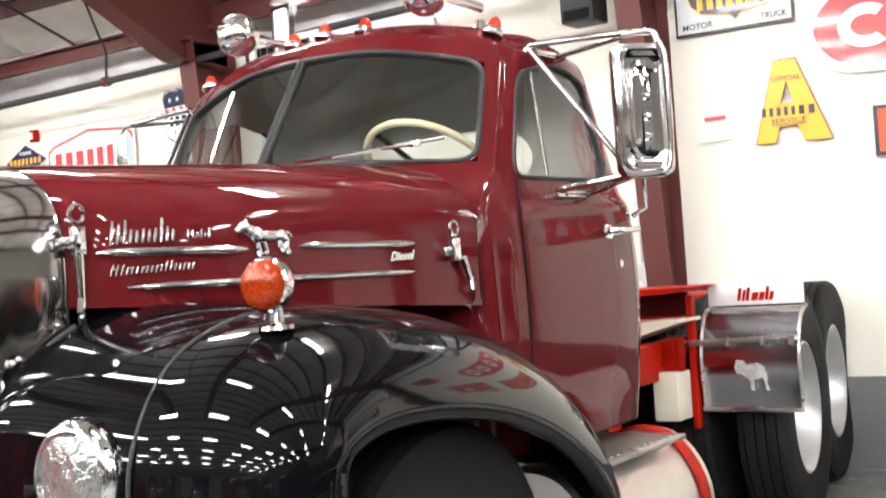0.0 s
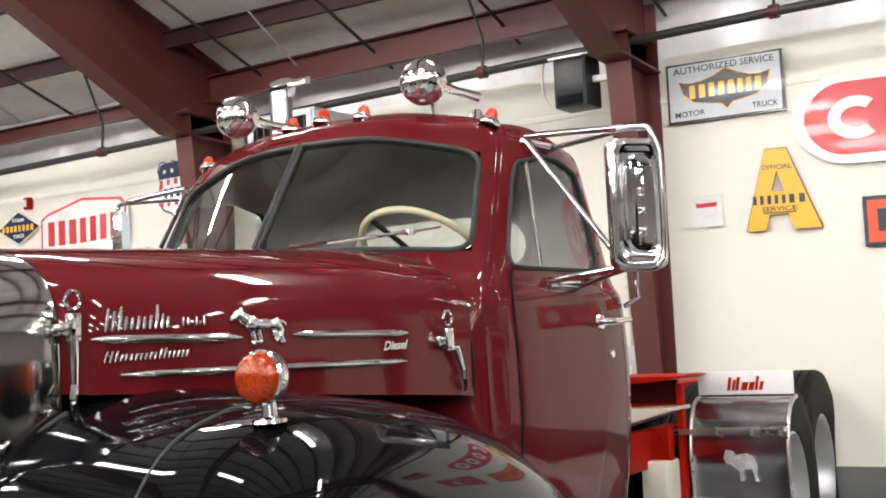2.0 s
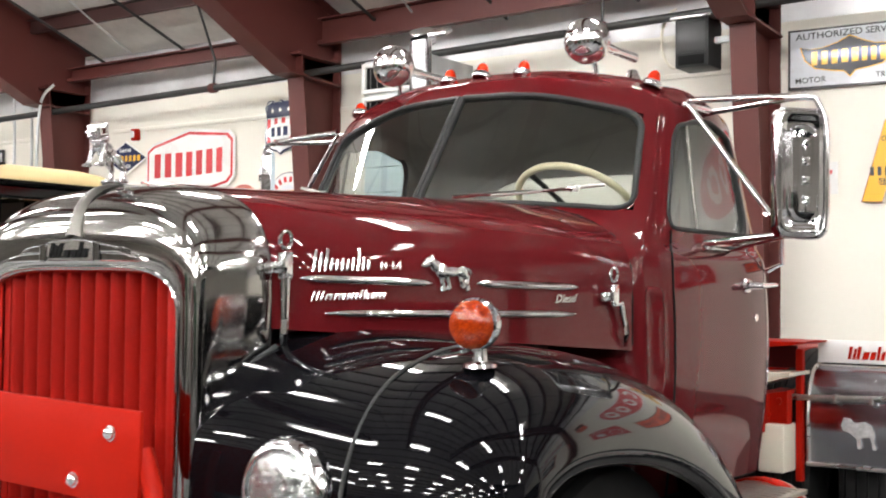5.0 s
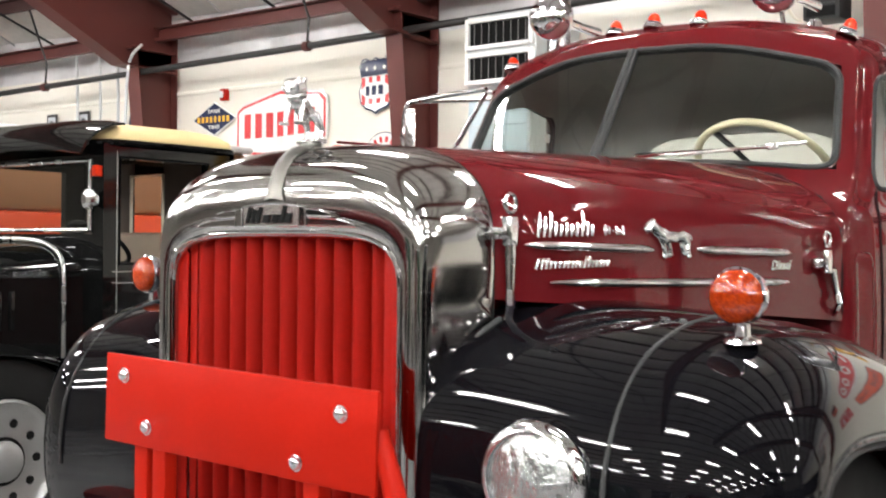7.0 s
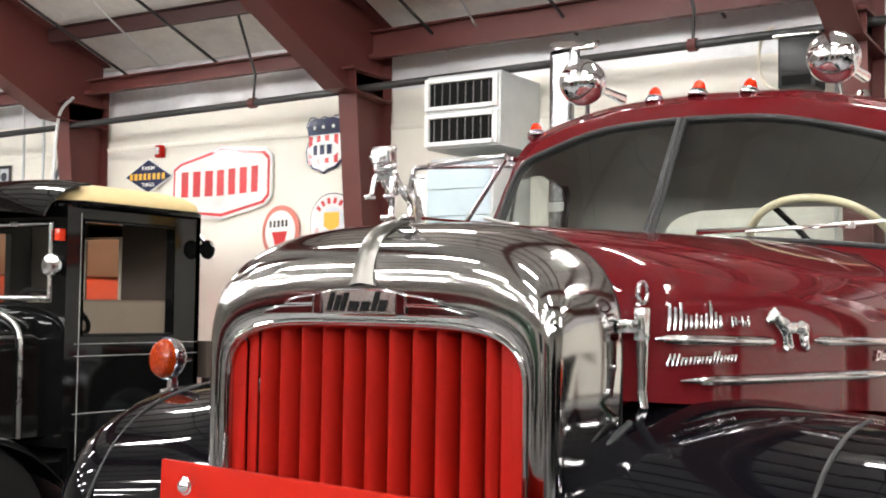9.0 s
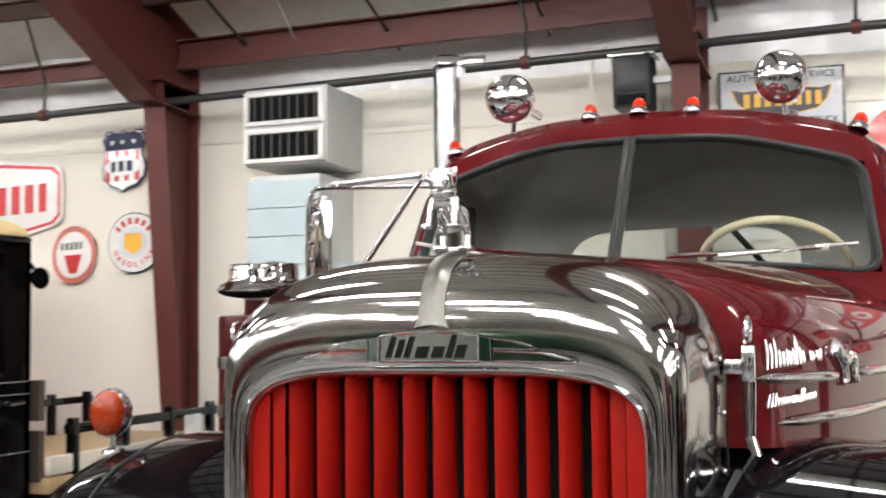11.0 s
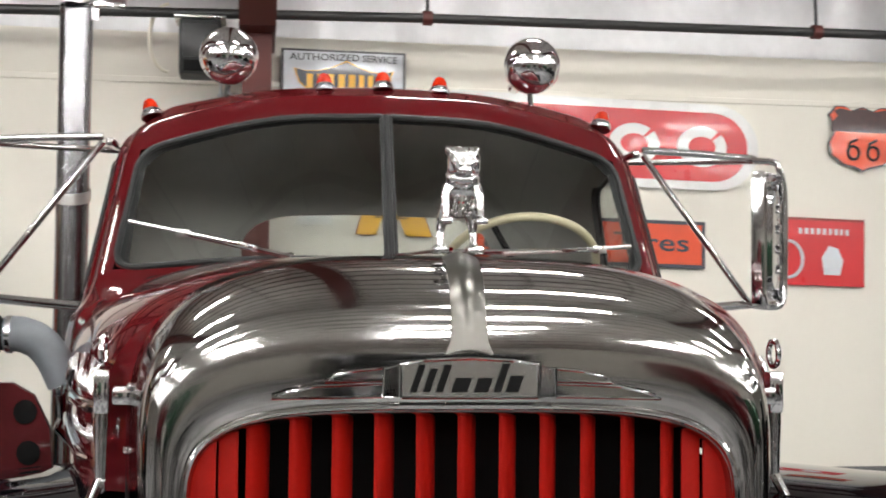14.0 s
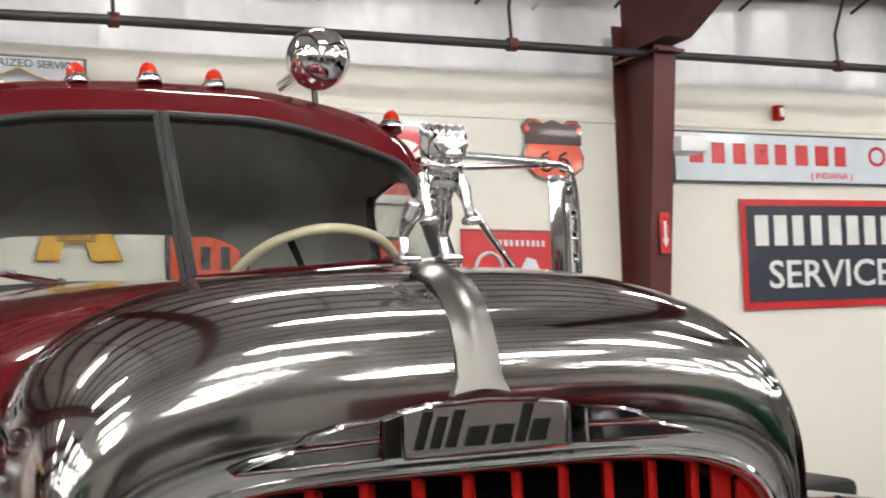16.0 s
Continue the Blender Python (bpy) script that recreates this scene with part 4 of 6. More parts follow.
def fender(side):
    path = curve_through([(0, y, z) for y, z in FENDER_PATH], 49)
    rings = []
    for i, p in enumerate(path):
        a, b = path[max(0, i - 1)], path[min(48, i + 1)]
        t = (b - a).normalized()
        ny, nz = -t.z, t.y
        xs = [0.455 + (0.95 - 0.455) * k / 9 for k in range(9)] + [0.95 + 0.315 * math.sin(math.pi / 2 * k / 11) for k in range(12)]
        row = [fender_point(p.y, p.z, ny, nz, x) for x in xs]
        # the outer edge turns in to a lip
        lx, ly, lz = row[-1]
        row += [(lx - 0.012, ly - ny * 0.012, lz - nz * 0.012), (lx - 0.035, ly - ny * 0.012, lz - nz * 0.012)]
        rings.append([(side * x, y, z) for x, y, z in row])
    f = part("fender", loft(rings), M_BLACK, truck, "glossy black front fender", smooth=60)
    # seam strip that runs from the front up over the crown and back to the hood
    seam = [(side * x, y, z) for x, y, z in ((0.925, 0.236, 0.90), (0.925, 0.234, 0.98), (0.92, 0.252, 1.11), (0.915, 0.33, 1.245), (0.915, 0.44, 1.333), (0.915, 0.59, 1.377), (0.92, 0.74, 1.389))]
    part("fender_bead", tube(curve_through(seam, 24), 0.005, 8), M_GASKET, f, "grey beading strip")
    # Near-black block gives the shade between hood and fender.
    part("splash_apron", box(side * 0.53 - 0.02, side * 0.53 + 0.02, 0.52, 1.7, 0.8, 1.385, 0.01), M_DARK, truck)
    welt = [(side * x, y, z) for x, y, z in ((0.515, 0.47, 1.385), (0.50, 0.40, 1.34), (0.485, 0.335, 1.25), (0.475, 0.30, 1.1), (0.47, 0.29, 0.9))]
    part("welt", tube(curve_through(welt, 20), 0.007, 8), M_GASKET, f, "grey welt between fender and shell")
    # headlamp
    m = aim((0.758, 0.25, 1.065) if side > 0 else (-0.60, 0.33, 1.04), (0, -1, 0.02)) @ Matrix.Scale(0.86, 4)
    h = part("headlamp", moved(lathe([(0.148, -0.012), (0.15, 0.0), (0.147, 0.012), (0.135, 0.026), (0.122, 0.03), (0.118, 0.02)], seg=40), m), M_CHROME, f, "chrome headlamp ring")
    part("headlamp_pod", moved(lathe([(0.15, -0.3), (0.155, -0.12), (0.154, -0.01), (0.14, 0.0)], seg=40), m), M_BLACK, f, "black headlamp pod", smooth=60)
    part("headlamp_lens", moved(lathe([(0.121, 0.018), (0.10, 0.032), (0.06, 0.043), (0, 0.048)], seg=40), m), M_LENS, f, "ribbed headlamp glass")
    # turn signal on its stalk
    sx, sy = (1.063, 0.547) if side > 0 else (-1.10, 0.66)
    m = aim((sx, sy, 1.452), (0, -1, 0.03))
    part("signal_ring", moved(lathe([(0, -0.05), (0.03, -0.045), (0.055, -0.02), (0.062, 0.0), (0.062, 0.014), (0.056, 0.02)], seg=36), m), M_CHROME, f, "chrome signal lamp housing")
    part("signal_lens", moved(lathe([(0.058, 0.015), (0.056, 0.032), (0.045, 0.046), (0.025, 0.052), (0, 0.054)], seg=36), m), M_AMBER, f, "amber turn signal lens")
    part("signal_stalk", moved(lathe([(0.04, 0), (0.038, 0.008), (0.018, 0.014), (0.014, 0.05), (0, 0.05)]), Matrix.Translation((sx, sy + 0.013, 1.352))), M_CHROME, f)
    return f


fender(1)
fender(-1)


def tyre_mesh(r, w, rim):
    h = w / 2
    prof = [(rim, -h * 0.72), (rim + 0.02, -h * 0.9), (r - 0.12, -h), (r - 0.05, -h * 0.97), (r - 0.012, -h * 0.86)]
    for z in (-0.66, -0.62, -0.58, -0.24, -0.2, -0.16, 0.16, 0.2, 0.24, 0.58, 0.62, 0.66):
        prof.append((r - (0.014 if abs(z) in (0.62, 0.2) else 0.0), z * h))
    prof += [(r - 0.012, h * 0.86), (r - 0.05, h * 0.97), (r - 0.12, h), (rim + 0.02, h * 0.9), (rim, h * 0.72)]
    return lathe(prof, seg=48)


def road_wheel(name, x, y, r, side, label, parent, dish=0.02, hub=0.27, skew=0.0):
    m = aim((x, y, r), (side, skew * side, 0))
    k = hub / 0.27
    t = part(name, moved(tyre_mesh(r, 0.26, hub), m), M_RUBBER, parent, "black rubber tyre", smooth=30)
    rim = moved(lathe([(0.285 * k, 0.11), (0.275 * k, 0.115), (0.262 * k, 0.10), (0.25 * k, 0.04), (0.22, dish - 0.04), (0.12, dish - 0.02), (0.1, dish + 0.02), (0.08, dish + 0.05), (0, dish + 0.06)], seg=40), m)
    part("rim", rim, M_RIM, t, label)
    for i in range(10):
        a = 2 * math.pi * i / 10
        part("wheel_nut", moved(lathe([(0.014, 0), (0.014, 0.02), (0.008, 0.028), (0, 0.028)], seg=6), m @ Matrix.Translation((0.155 * math.cos(a), 0.155 * math.sin(a), dish - 0.026))), M_STEEL, t)
    return t


for side in (1, -1):
    road_wheel("front_tyre", side * 1.0, 1.12, 0.52, side, "silver disc wheel", truck, 0.06)
    for y, ox in ((4.72, 0.765), (5.83, 0.54)):
        road_wheel("rear_tyre", side * ox, y, 0.54, side, "silver deep dish wheel", truck, -0.05, 0.29, 0.13)
        part("inner_tyre", moved(tyre_mesh(0.54, 0.26, 0.30), aim((side * (ox - 0.31), y, 0.54), (side, 0, 0))), M_RUBBER, truck, smooth=30)

# bumper plate and posts
TILT = Matrix.Translation((0.07, 0, 1.15)) @ Matrix.Rotation(radians(1.7), 4, "Y") @ Matrix.Translation((-0.07, 0, -1.15))
plate = part("bumper_plate", moved(box(-0.369, 0.522, 0.03, 0.042, 1.04, 1.265, 0.003), TILT), M_BRIGHT, truck, "bright red plate in front of the grille")
for x, z in ((-0.295, 1.214), (0.423, 1.206), (-0.206, 1.092), (0.298, 1.08)):
    part("bolt", moved(lathe([(0.02, 0), (0.0195, 0.003), (0.016, 0.004), (0.0155, 0.009), (0.012, 0.013), (0.005, 0.015), (0, 0.0155)], seg=16), TILT @ aim((x, 0.031, z), (0, -1, 0))), M_CHROME, plate)
for x in (-0.25, -0.182, 0.325):
    part("plate_post", box(x - 0.024, x + 0.024, 0.045, 0.085, 0.6, 1.2, 0.005), M_BRIGHT, plate)
part("plate_brace", tube([(0.5, 0.06, 1.16), (0.54, 0.06, 1.06), (0.64, 0.055, 0.7)], 0.024, 10), M_BRIGHT, plate)
part("bumper", box(-1.15, 1.15, -0.05, 0.1, 0.45, 0.72, 0.03), M_BRIGHT, truck)


# ---- tractor: mirrors, wipers, stack, air cleaner ----
def mirror(s):
    def p(x, y, z):
        return (s * x, y, z)
    arms = [tube([p(0.838, 2.165, 2.180), p(1.040, 2.175, 2.175), p(1.245, 2.170, 2.162)], 0.0115, 10), tube([p(0.800, 2.400, 2.165), p(1.020, 2.290, 2.160), p(1.245, 2.170, 2.155)], 0.010, 10),
            tube([p(0.838, 2.165, 2.165), p(1.225, 2.170, 1.695)], 0.0105, 10), tube([p(0.885, 2.200, 1.668), p(1.225, 2.170, 1.695)], 0.0125, 10), tube([p(0.885, 2.420, 1.655), p(1.225, 2.170, 1.690)], 0.0115, 10),
            moved(box(-0.015, 0.015, -0.12, 0.12, -0.012, 0.012, 0.005), Matrix.Translation(p(0.885, 2.310, 1.658))), moved(box(-0.012, 0.012, -0.10, 0.10, -0.012, 0.012, 0.005), Matrix.Translation(p(0.820, 2.270, 2.168)))]
    hoop = curve_through([p(1.225, 2.160, 2.155), p(1.315, 2.190, 2.155), p(1.337, 2.190, 2.130), p(1.357, 2.200, 2.060), p(1.360, 2.200, 1.900), p(1.357, 2.200, 1.750), p(1.342, 2.190, 1.695), p(1.305, 2.190, 1.685), p(1.215, 2.165, 1.692)], 40)
    a = part("mirror_hoop", tube(hoop, 0.011, 10), M_CHROME, truck, "chrome tube mirror bracket", smooth=50)
    for k, piece in enumerate(arms):
        part("arm_tube" if k < 5 else "arm_foot", piece, M_CHROME, a, smooth=50)
    m = Matrix.Translation(p(1.290, 2.155, 1.900)) @ Matrix.Rotation(radians(s * 50), 4, "Z")

    def pill(hw, hh, r, y, n=8):
        out = []
        for cx, cz, st in ((hw - r, hh - r, 0), (-(hw - r), hh - r, 1), (-(hw - r), -(hh - r), 2), (hw - r, -(hh - r), 3)):
            for i in range(n):
                t = math.pi / 2 * (st + i / (n - 1))
                out.append((cx + r * math.cos(t), y, cz + r * math.sin(t)))
        return out
    rings = [pill(.100, .218, .035, .03), pill(.100, .218, .035, 0.0), pill(.095, .212, .035, -.012), pill(.082, .196, .04, -.016), pill(.070, .184, .045, -.006), pill(.052, .165, .045, -.004), pill(.046, .158, .045, -.022), pill(.024, .13, .024, -.026)]
    head = loft(rings, True, True)
    part("mirror_head", moved(head, m), M_CHROME, a, "stamped chrome mirror back", smooth=50)
    for i, z in enumerate((0.1, 0.035, -0.03, -0.095)):
        part("mirror_boss", moved(merge(*[moved(box(-0.016, 0.016, -0.036, -0.024, -0.005, 0.005, 0.003), Matrix.Translation((0, 0, z)) @ Matrix.Rotation(radians(q), 4, "Y")) for q in (55, -55)]), m), M_CHROME, a)


mirror(1)
mirror(-1)
for s, pts, tip in ((1, [(.165, 1.70, 1.79), (.165, 1.668, 1.828), (.60, 1.775, 1.845)], [(.31, 1.695, 1.826), (.70, 1.81, 1.857)]), (-1, [(-.27, 1.72, 1.78), (-.27, 1.70, 1.81), (-.56, 1.768, 1.872)], [(-.36, 1.715, 1.835), (-.71, 1.81, 1.905)])):
    w = part("wiper_arm", tube(pts, [0.012, 0.009, 0.005], 8), M_CHROME, truck, "chrome wiper arm")
    part("wiper_blade", merge(tube(tip, 0.006, 8), moved(box(-0.02, 0.02, -0.006, 0.006, -0.01, 0.012, 0.003), Matrix.Translation(pts[2]))), M_STEEL, w)
    part("wiper_pivot", moved(lathe([(0.016, 0), (0.016, 0.02), (0.011, 0.03), (0.011, 0.055), (0, 0.06)], seg=14), Matrix.Translation((pts[0][0], pts[0][1] - 0.01, pts[0][2] - 0.015))), M_CHROME, w)

stack = part("exhaust_pipe", tube([(-1.115, 3.1, 0.7), (-1.115, 3.1, 2.75)], 0.062, 24, caps=False), M_TUBE, truck, "tall chrome exhaust pipe")
part("rain_cap", merge(moved(lathe([(0.066, 0), (0.066, 0.006), (0, 0.008)]), Matrix.Translation((-1.115, 3.1, 2.775)) @ Matrix.Rotation(radians(8), 4, "Y")), box(-1.05, -0.93, 3.07, 3.13, 2.745, 2.775, 0.006), box(-1.06, -1.03, 3.08, 3.12, 2.70, 2.75)), M_CHROME, stack)
part("stack_clamp", tube([(-1.115, 3.1, 2.02), (-1.115, 3.1, 2.06)], 0.068, 24), M_STEEL, stack)

ac = Vector((-1.163, 1.53, 0))
cyl = part("air_cleaner", moved(lathe([(0, 1.28), (0.146, 1.28), (0.155, 1.29), (0.155, 1.660), (0.151, 1.673), (0.07, 1.676), (0.068, 1.73), (0, 1.73)], seg=40), Matrix.Translation(ac)), M_CANISTER, truck, "maroon air cleaner canister with a chrome cap", smooth=50)
for z in (1.352, 1.505):
    part("strap", moved(lathe([(0.156, z), (0.160, z + 0.003), (0.160, z + 0.037), (0.156, z + 0.04)], seg=40), Matrix.Translation(ac)), M_STEEL, cyl, "steel clamp strap")
    part("strap_clip", box(ac.x - 0.035, ac.x + 0.03, 1.353, 1.37, z + 0.004, z + 0.036, 0.004), M_STEEL, cyl)
    part("strap_bolt", tube([(ac.x + 0.13, 1.43, z + 0.02), (ac.x + 0.175, 1.43, z + 0.02)], 0.006, 8), M_CHROME, cyl)
part("base_rim", moved(lathe([(0.15, 1.272), (0.164, 1.276), (0.164, 1.288), (0.155, 1.292)], seg=40), Matrix.Translation(ac)), M_CANISTER, cyl)
part("neck_ring", moved(lathe([(0.068, 1.722), (0.075, 1.724), (0.075, 1.736), (0.068, 1.738)], seg=30), Matrix.Translation(ac)), M_STEEL, cyl)
crown = lathe([(0.148, 1.752), (0.160, 1.752), (0.165, 1.757), (0.148, 1.772), (0.124, 1.784), (0.118, 1.796), (0.119, 1.822), (0.113, 1.838), (0.06, 1.844), (0, 1.845)], seg=40)
for v in crown.verts:
    if v.co.z > 1.765:
        v.co += Vector((v.co.x, v.co.y, 0)) * 0.05 * noise.noise(v.co * 28) + Vector((0, 0, 0.006 * noise.noise(v.co * 35)))
cap = part("intake_cap", moved(crown, Matrix.Translation(ac)), M_CHROME, cyl, "chrome mushroom intake cap", smooth=30)
part("cap_underside", moved(lathe([(0.0, 1.728), (0.09, 1.730), (0.135, 1.738), (0.159, 1.749), (0.155, 1.753), (0, 1.753)], seg=40), Matrix.Translation(ac)), M_DARK, cap, "black underside of the cap")
M_HOSE = mat("grey_hose", (0.16, 0.175, 0.19), 0.55, vary=0.15)
part("stub_pipe", tube([(-1.06, 1.53, 1.608), (-0.965, 1.53, 1.61)], 0.040, 20), M_DARK, cyl, "black outlet stub")
part("hose", tube(curve_through([(-0.975, 1.53, 1.61), (-0.93, 1.53, 1.609), (-0.885, 1.53, 1.59), (-0.85, 1.53, 1.55), (-0.82, 1.53, 1.49)], 16), 0.044, 18), M_HOSE, cyl, "grey rubber intake hose")
for x in (-1.0, -0.962):
    part("hose_clamp", tube([(x - 0.007, 1.53, 1.609), (x + 0.007, 1.53, 1.609)], 0.047, 20), M_CHROME, cyl)
plate2 = part("bracket", slab([(-1.02, 1.22), (-0.84, 1.22), (-0.855, 1.38), (-0.895, 1.46), (-0.95, 1.49), (-1.02, 1.49)], 0.02, Matrix.Translation((0, 1.52, 0))), M_CANISTER, cyl, "maroon bracket plate with black discs for its holes", smooth=0)
# Black discs on the plate paint the dark of two open holes.
for x, z in ((-0.915, 1.42), (-0.905, 1.32)):
    part("bracket_hole", moved(lathe([(0, 0), (0.028, 0.0), (0.03, 0.003), (0.028, 0.004), (0, 0.004)], seg=20), aim((x, 1.519, z), (0, -1, 0))), M_DARK, plate2)

# ---- tractor: tank, frame and rear flaps ----
part("fuel_tank", moved(lathe([(0, -0.5), (0.25, -0.5), (0.27, -0.48), (0.27, 0.46), (0.25, 0.48), (0, 0.48)], seg=36), Matrix.Translation((0.85, 2.44, 0.5)) @ Matrix.Rotation(radians(-90), 4, "X")), M_ALU, truck, "polished round fuel tank")
part("fuel_tank", moved(lathe([(0, -0.5), (0.25, -0.5), (0.27, -0.48), (0.27, 0.46), (0.25, 0.48), (0, 0.48)], seg=36), Matrix.Translation((-0.85, 2.44, 0.5)) @ Matrix.Rotation(radians(-90), 4, "X")), M_ALU, truck, "polished round fuel tank")
part("tank_band", moved(lathe([(0.275, 0.33), (0.282, 0.335), (0.282, 0.405), (0.275, 0.41)], seg=36), Matrix.Translation((0.85, 2.44, 0.5)) @ Matrix.Rotation(radians(-90), 4, "X")), M_BRIGHT, truck, "red tank strap")
part("tank_band", moved(lathe([(0.275, -0.33), (0.282, -0.325), (0.282, -0.285), (0.275, -0.28)], seg=36), Matrix.Translation((0.85, 2.44, 0.5)) @ Matrix.Rotation(radians(-90), 4, "X")), M_BRIGHT, truck, "red tank strap")
step = part("step_plate", box(0.62, 1.10, 2.05, 2.72, 0.752, 0.77, 0.004), M_ALU, truck, "ribbed aluminium step")
for i in range(12):
    part("tread_bar", box(0.64, 1.08, 2.08 + i * 0.052, 2.10 + i * 0.052, 0.768, 0.777), M_ALU, step)
for side in (1, -1):
    part("frame_rail", merge(box(side * 0.42 - 0.005, side * 0.42 + 0.005, 0.6, 6.5, 0.79, 0.955), box(min(side * 0.42, side * 0.34), max(side * 0.42, side * 0.34), 0.6, 6.5, 0.945, 0.955), box(min(side * 0.42, side * 0.34), max(side * 0.42, side * 0.34), 0.6, 6.5, 0.79, 0.80)), M_BRIGHT, truck, "bright red chassis rail")
part("fifth_wheel_plate", merge(box(-0.3, 0.3, 4.5, 5.3, 1.05, 1.08, 0.01), box(-0.26, 0.26, 4.6, 5.2, 0.95, 1.05)), M_BRIGHT, truck)
part("deck_plate", slab([(-0.45, 0.95), (0.22, 0.905), (0.575, 0.992), (0.575, 1.006), (0.22, 0.995), (-0.45, 0.995)], 0.25, Matrix.Translation((0, 3.92, 0))), M_CREAM, truck, "cream painted deck panel", smooth=0)
part("air_tank", merge(*[tube([(-0.4, y, z), (0.5, y, z)], 0.09, 20) for y, z in ((3.35, 0.95), (3.35, 0.72))]), M_BRIGHT, truck)
part("rear_box", box(0.40, 0.535, 3.95, 4.1, 0.58, 0.785, 0.01), M_CREAM, truck)
deck = [[(x, 3.95, 1.135), (x, 4.12, 1.141), (x, 4.25, 1.135), (x, 4.25, 1.135 - d), (x, 3.95, 1.135 - d)] for x, d in ((-0.66, 0.004), (-0.5, 0.02), (-0.2, 0.032), (0.2, 0.032), (0.45, 0.026), (0.58, 0.014), (0.64, 0.004))]
part("rear_deck", loft(deck, True, True), M_BRIGHT, truck, "bright red plate over the rear axle", smooth=0)
part("rear_crossmember", merge(box(0.53, 0.565, 4.1, 4.14, 0.53, 1.1, 0.006), slab([(-0.5, 0.79), (0.22, 0.80), (0.36, 0.775), (0.53, 0.77), (0.53, 0.925), (0.4, 0.905), (0.22, 0.88), (-0.5, 0.87)], 0.06, Matrix.Translation((0, 4.0, 0)))), M_BRIGHT, truck, "bright red crossmember", smooth=0)
for x, z in ((0.30, 0.84), (0.43, 0.82), (0.49, 0.88)):
    part("frame_bolt", moved(lathe([(0.016, 0), (0.014, 0.01), (0, 0.014)], seg=8), aim((x, 3.999, z), (0, -1, 0))), M_BRIGHT, truck)
# Darker maroon paints in the shade under the red deck.
part("deck_web", box(-0.5, 0.5, 4.19, 4.21, 1.01, 1.11, 0.004), M_CANISTER, truck, smooth=0)
part("lower_panel", slab([(0.1, 0.755), (0.36, 0.74), (0.36, 0.79), (0.1, 0.785)], 0.1, Matrix.Translation((0, 3.96, 0))), M_CREAM, truck, smooth=0)
for side in (1, -1):
    x0, x1 = (0.588, 1.085) if side > 0 else (-1.085, -0.588)
    prof = [(4.26, 1.030), (4.225, 1.022), (4.18, 0.998), (4.145, 0.945), (4.125, 0.885), (4.115, 0.82), (4.118, 0.75), (4.125, 0.69), (4.128, 0.625), (4.112, 0.612)]
    flap = part("quarter_fender", thick(loft([[(x0, y, z), ((x0 * 2 + x1) / 3, y, z), ((x0 + 2 * x1) / 3, y, z), (x1, y, z)] for y, z in prof]), 0.006), M_FLAP, truck, "polished steel quarter fender", smooth=50)
    part("flap_edge", merge(tube([(x0, 4.112, 0.612), (x1, 4.112, 0.612)], 0.009, 8), *[tube([(x, y, z) for y, z in prof], 0.01, 8) for x in (x0, x1)]), M_STEEL, flap)
    part("cross_bar", merge(tube([(x0 - 0.11 * (side > 0), 4.095, 0.892), (x1 + 0.11 * (side < 0), 4.095, 0.908)], 0.0125, 12), *[tube([(x0 + d, 4.095, 0.88), (x0 + d, 4.095, 0.915)], 0.014, 10) for d in (0.15, 0.33, 0.47)]), M_STEEL, flap)
    part("name_panel", box(x0 + 0.005, x1 + 0.0, 4.235, 4.245, 1.04, 1.138, 0.002), M_WHITE, flap, "white panel with a red script emblem")
    xa = (x0 + x1) / 2 - 0.09
    part("panel_script", merge(*[slab([(a, 0), (a + w, 0), (a + w + 0.012, h), (a + 0.012, h)], 0.003, Matrix.Translation((xa, 4.231, 1.058))) for a, w, h in ((0, 0.016, 0.055), (0.024, 0.014, 0.045), (0.044, 0.016, 0.055), (0.072, 0.03, 0.034), (0.11, 0.026, 0.034), (0.144, 0.015, 0.058), (0.164, 0.018, 0.036))]), M_BRIGHT, flap, "red script shapes", smooth=0)
    part("flap_emblem", moved(slab(DOG, 0.006, Matrix.Diagonal((0.95, 1, 1.5, 1))), Matrix.Translation((xa + 0.015, 4.106, 0.693))), M_ETCH, flap, "pale etched animal shaped emblem", smooth=0)

# rivets down the back edge of the radiator shell
for side in (1, -1):
    for z in (0.95, 1.06, 1.17, 1.28, 1.39, 1.50, 1.60):
        x = 0.496 if z < 1.50 else 0.496 * (1 - ((z - 1.50) / 0.313) ** 3.15) ** (1 / 3.15)
        part("rivet", ball((side * x, 0.435, z), (0.005, 0.007, 0.007), 2), M_CHROME, truck)



def fit_to_view(x, y, z):
    """Reshapes the parts to fit the camera's view: the nose a little broader and lower, the cab narrower and further
    back, the rear axle taller.
    """
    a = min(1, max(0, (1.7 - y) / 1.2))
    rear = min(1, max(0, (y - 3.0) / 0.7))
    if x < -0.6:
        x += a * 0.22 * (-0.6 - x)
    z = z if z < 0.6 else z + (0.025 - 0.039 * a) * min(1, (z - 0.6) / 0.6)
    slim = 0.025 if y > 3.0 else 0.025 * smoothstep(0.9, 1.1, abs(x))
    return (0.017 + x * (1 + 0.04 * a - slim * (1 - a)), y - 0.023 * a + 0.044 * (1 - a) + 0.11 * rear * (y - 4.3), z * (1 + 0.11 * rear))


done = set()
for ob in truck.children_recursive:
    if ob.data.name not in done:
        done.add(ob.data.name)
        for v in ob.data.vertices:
            v.co = fit_to_view(*v.co)

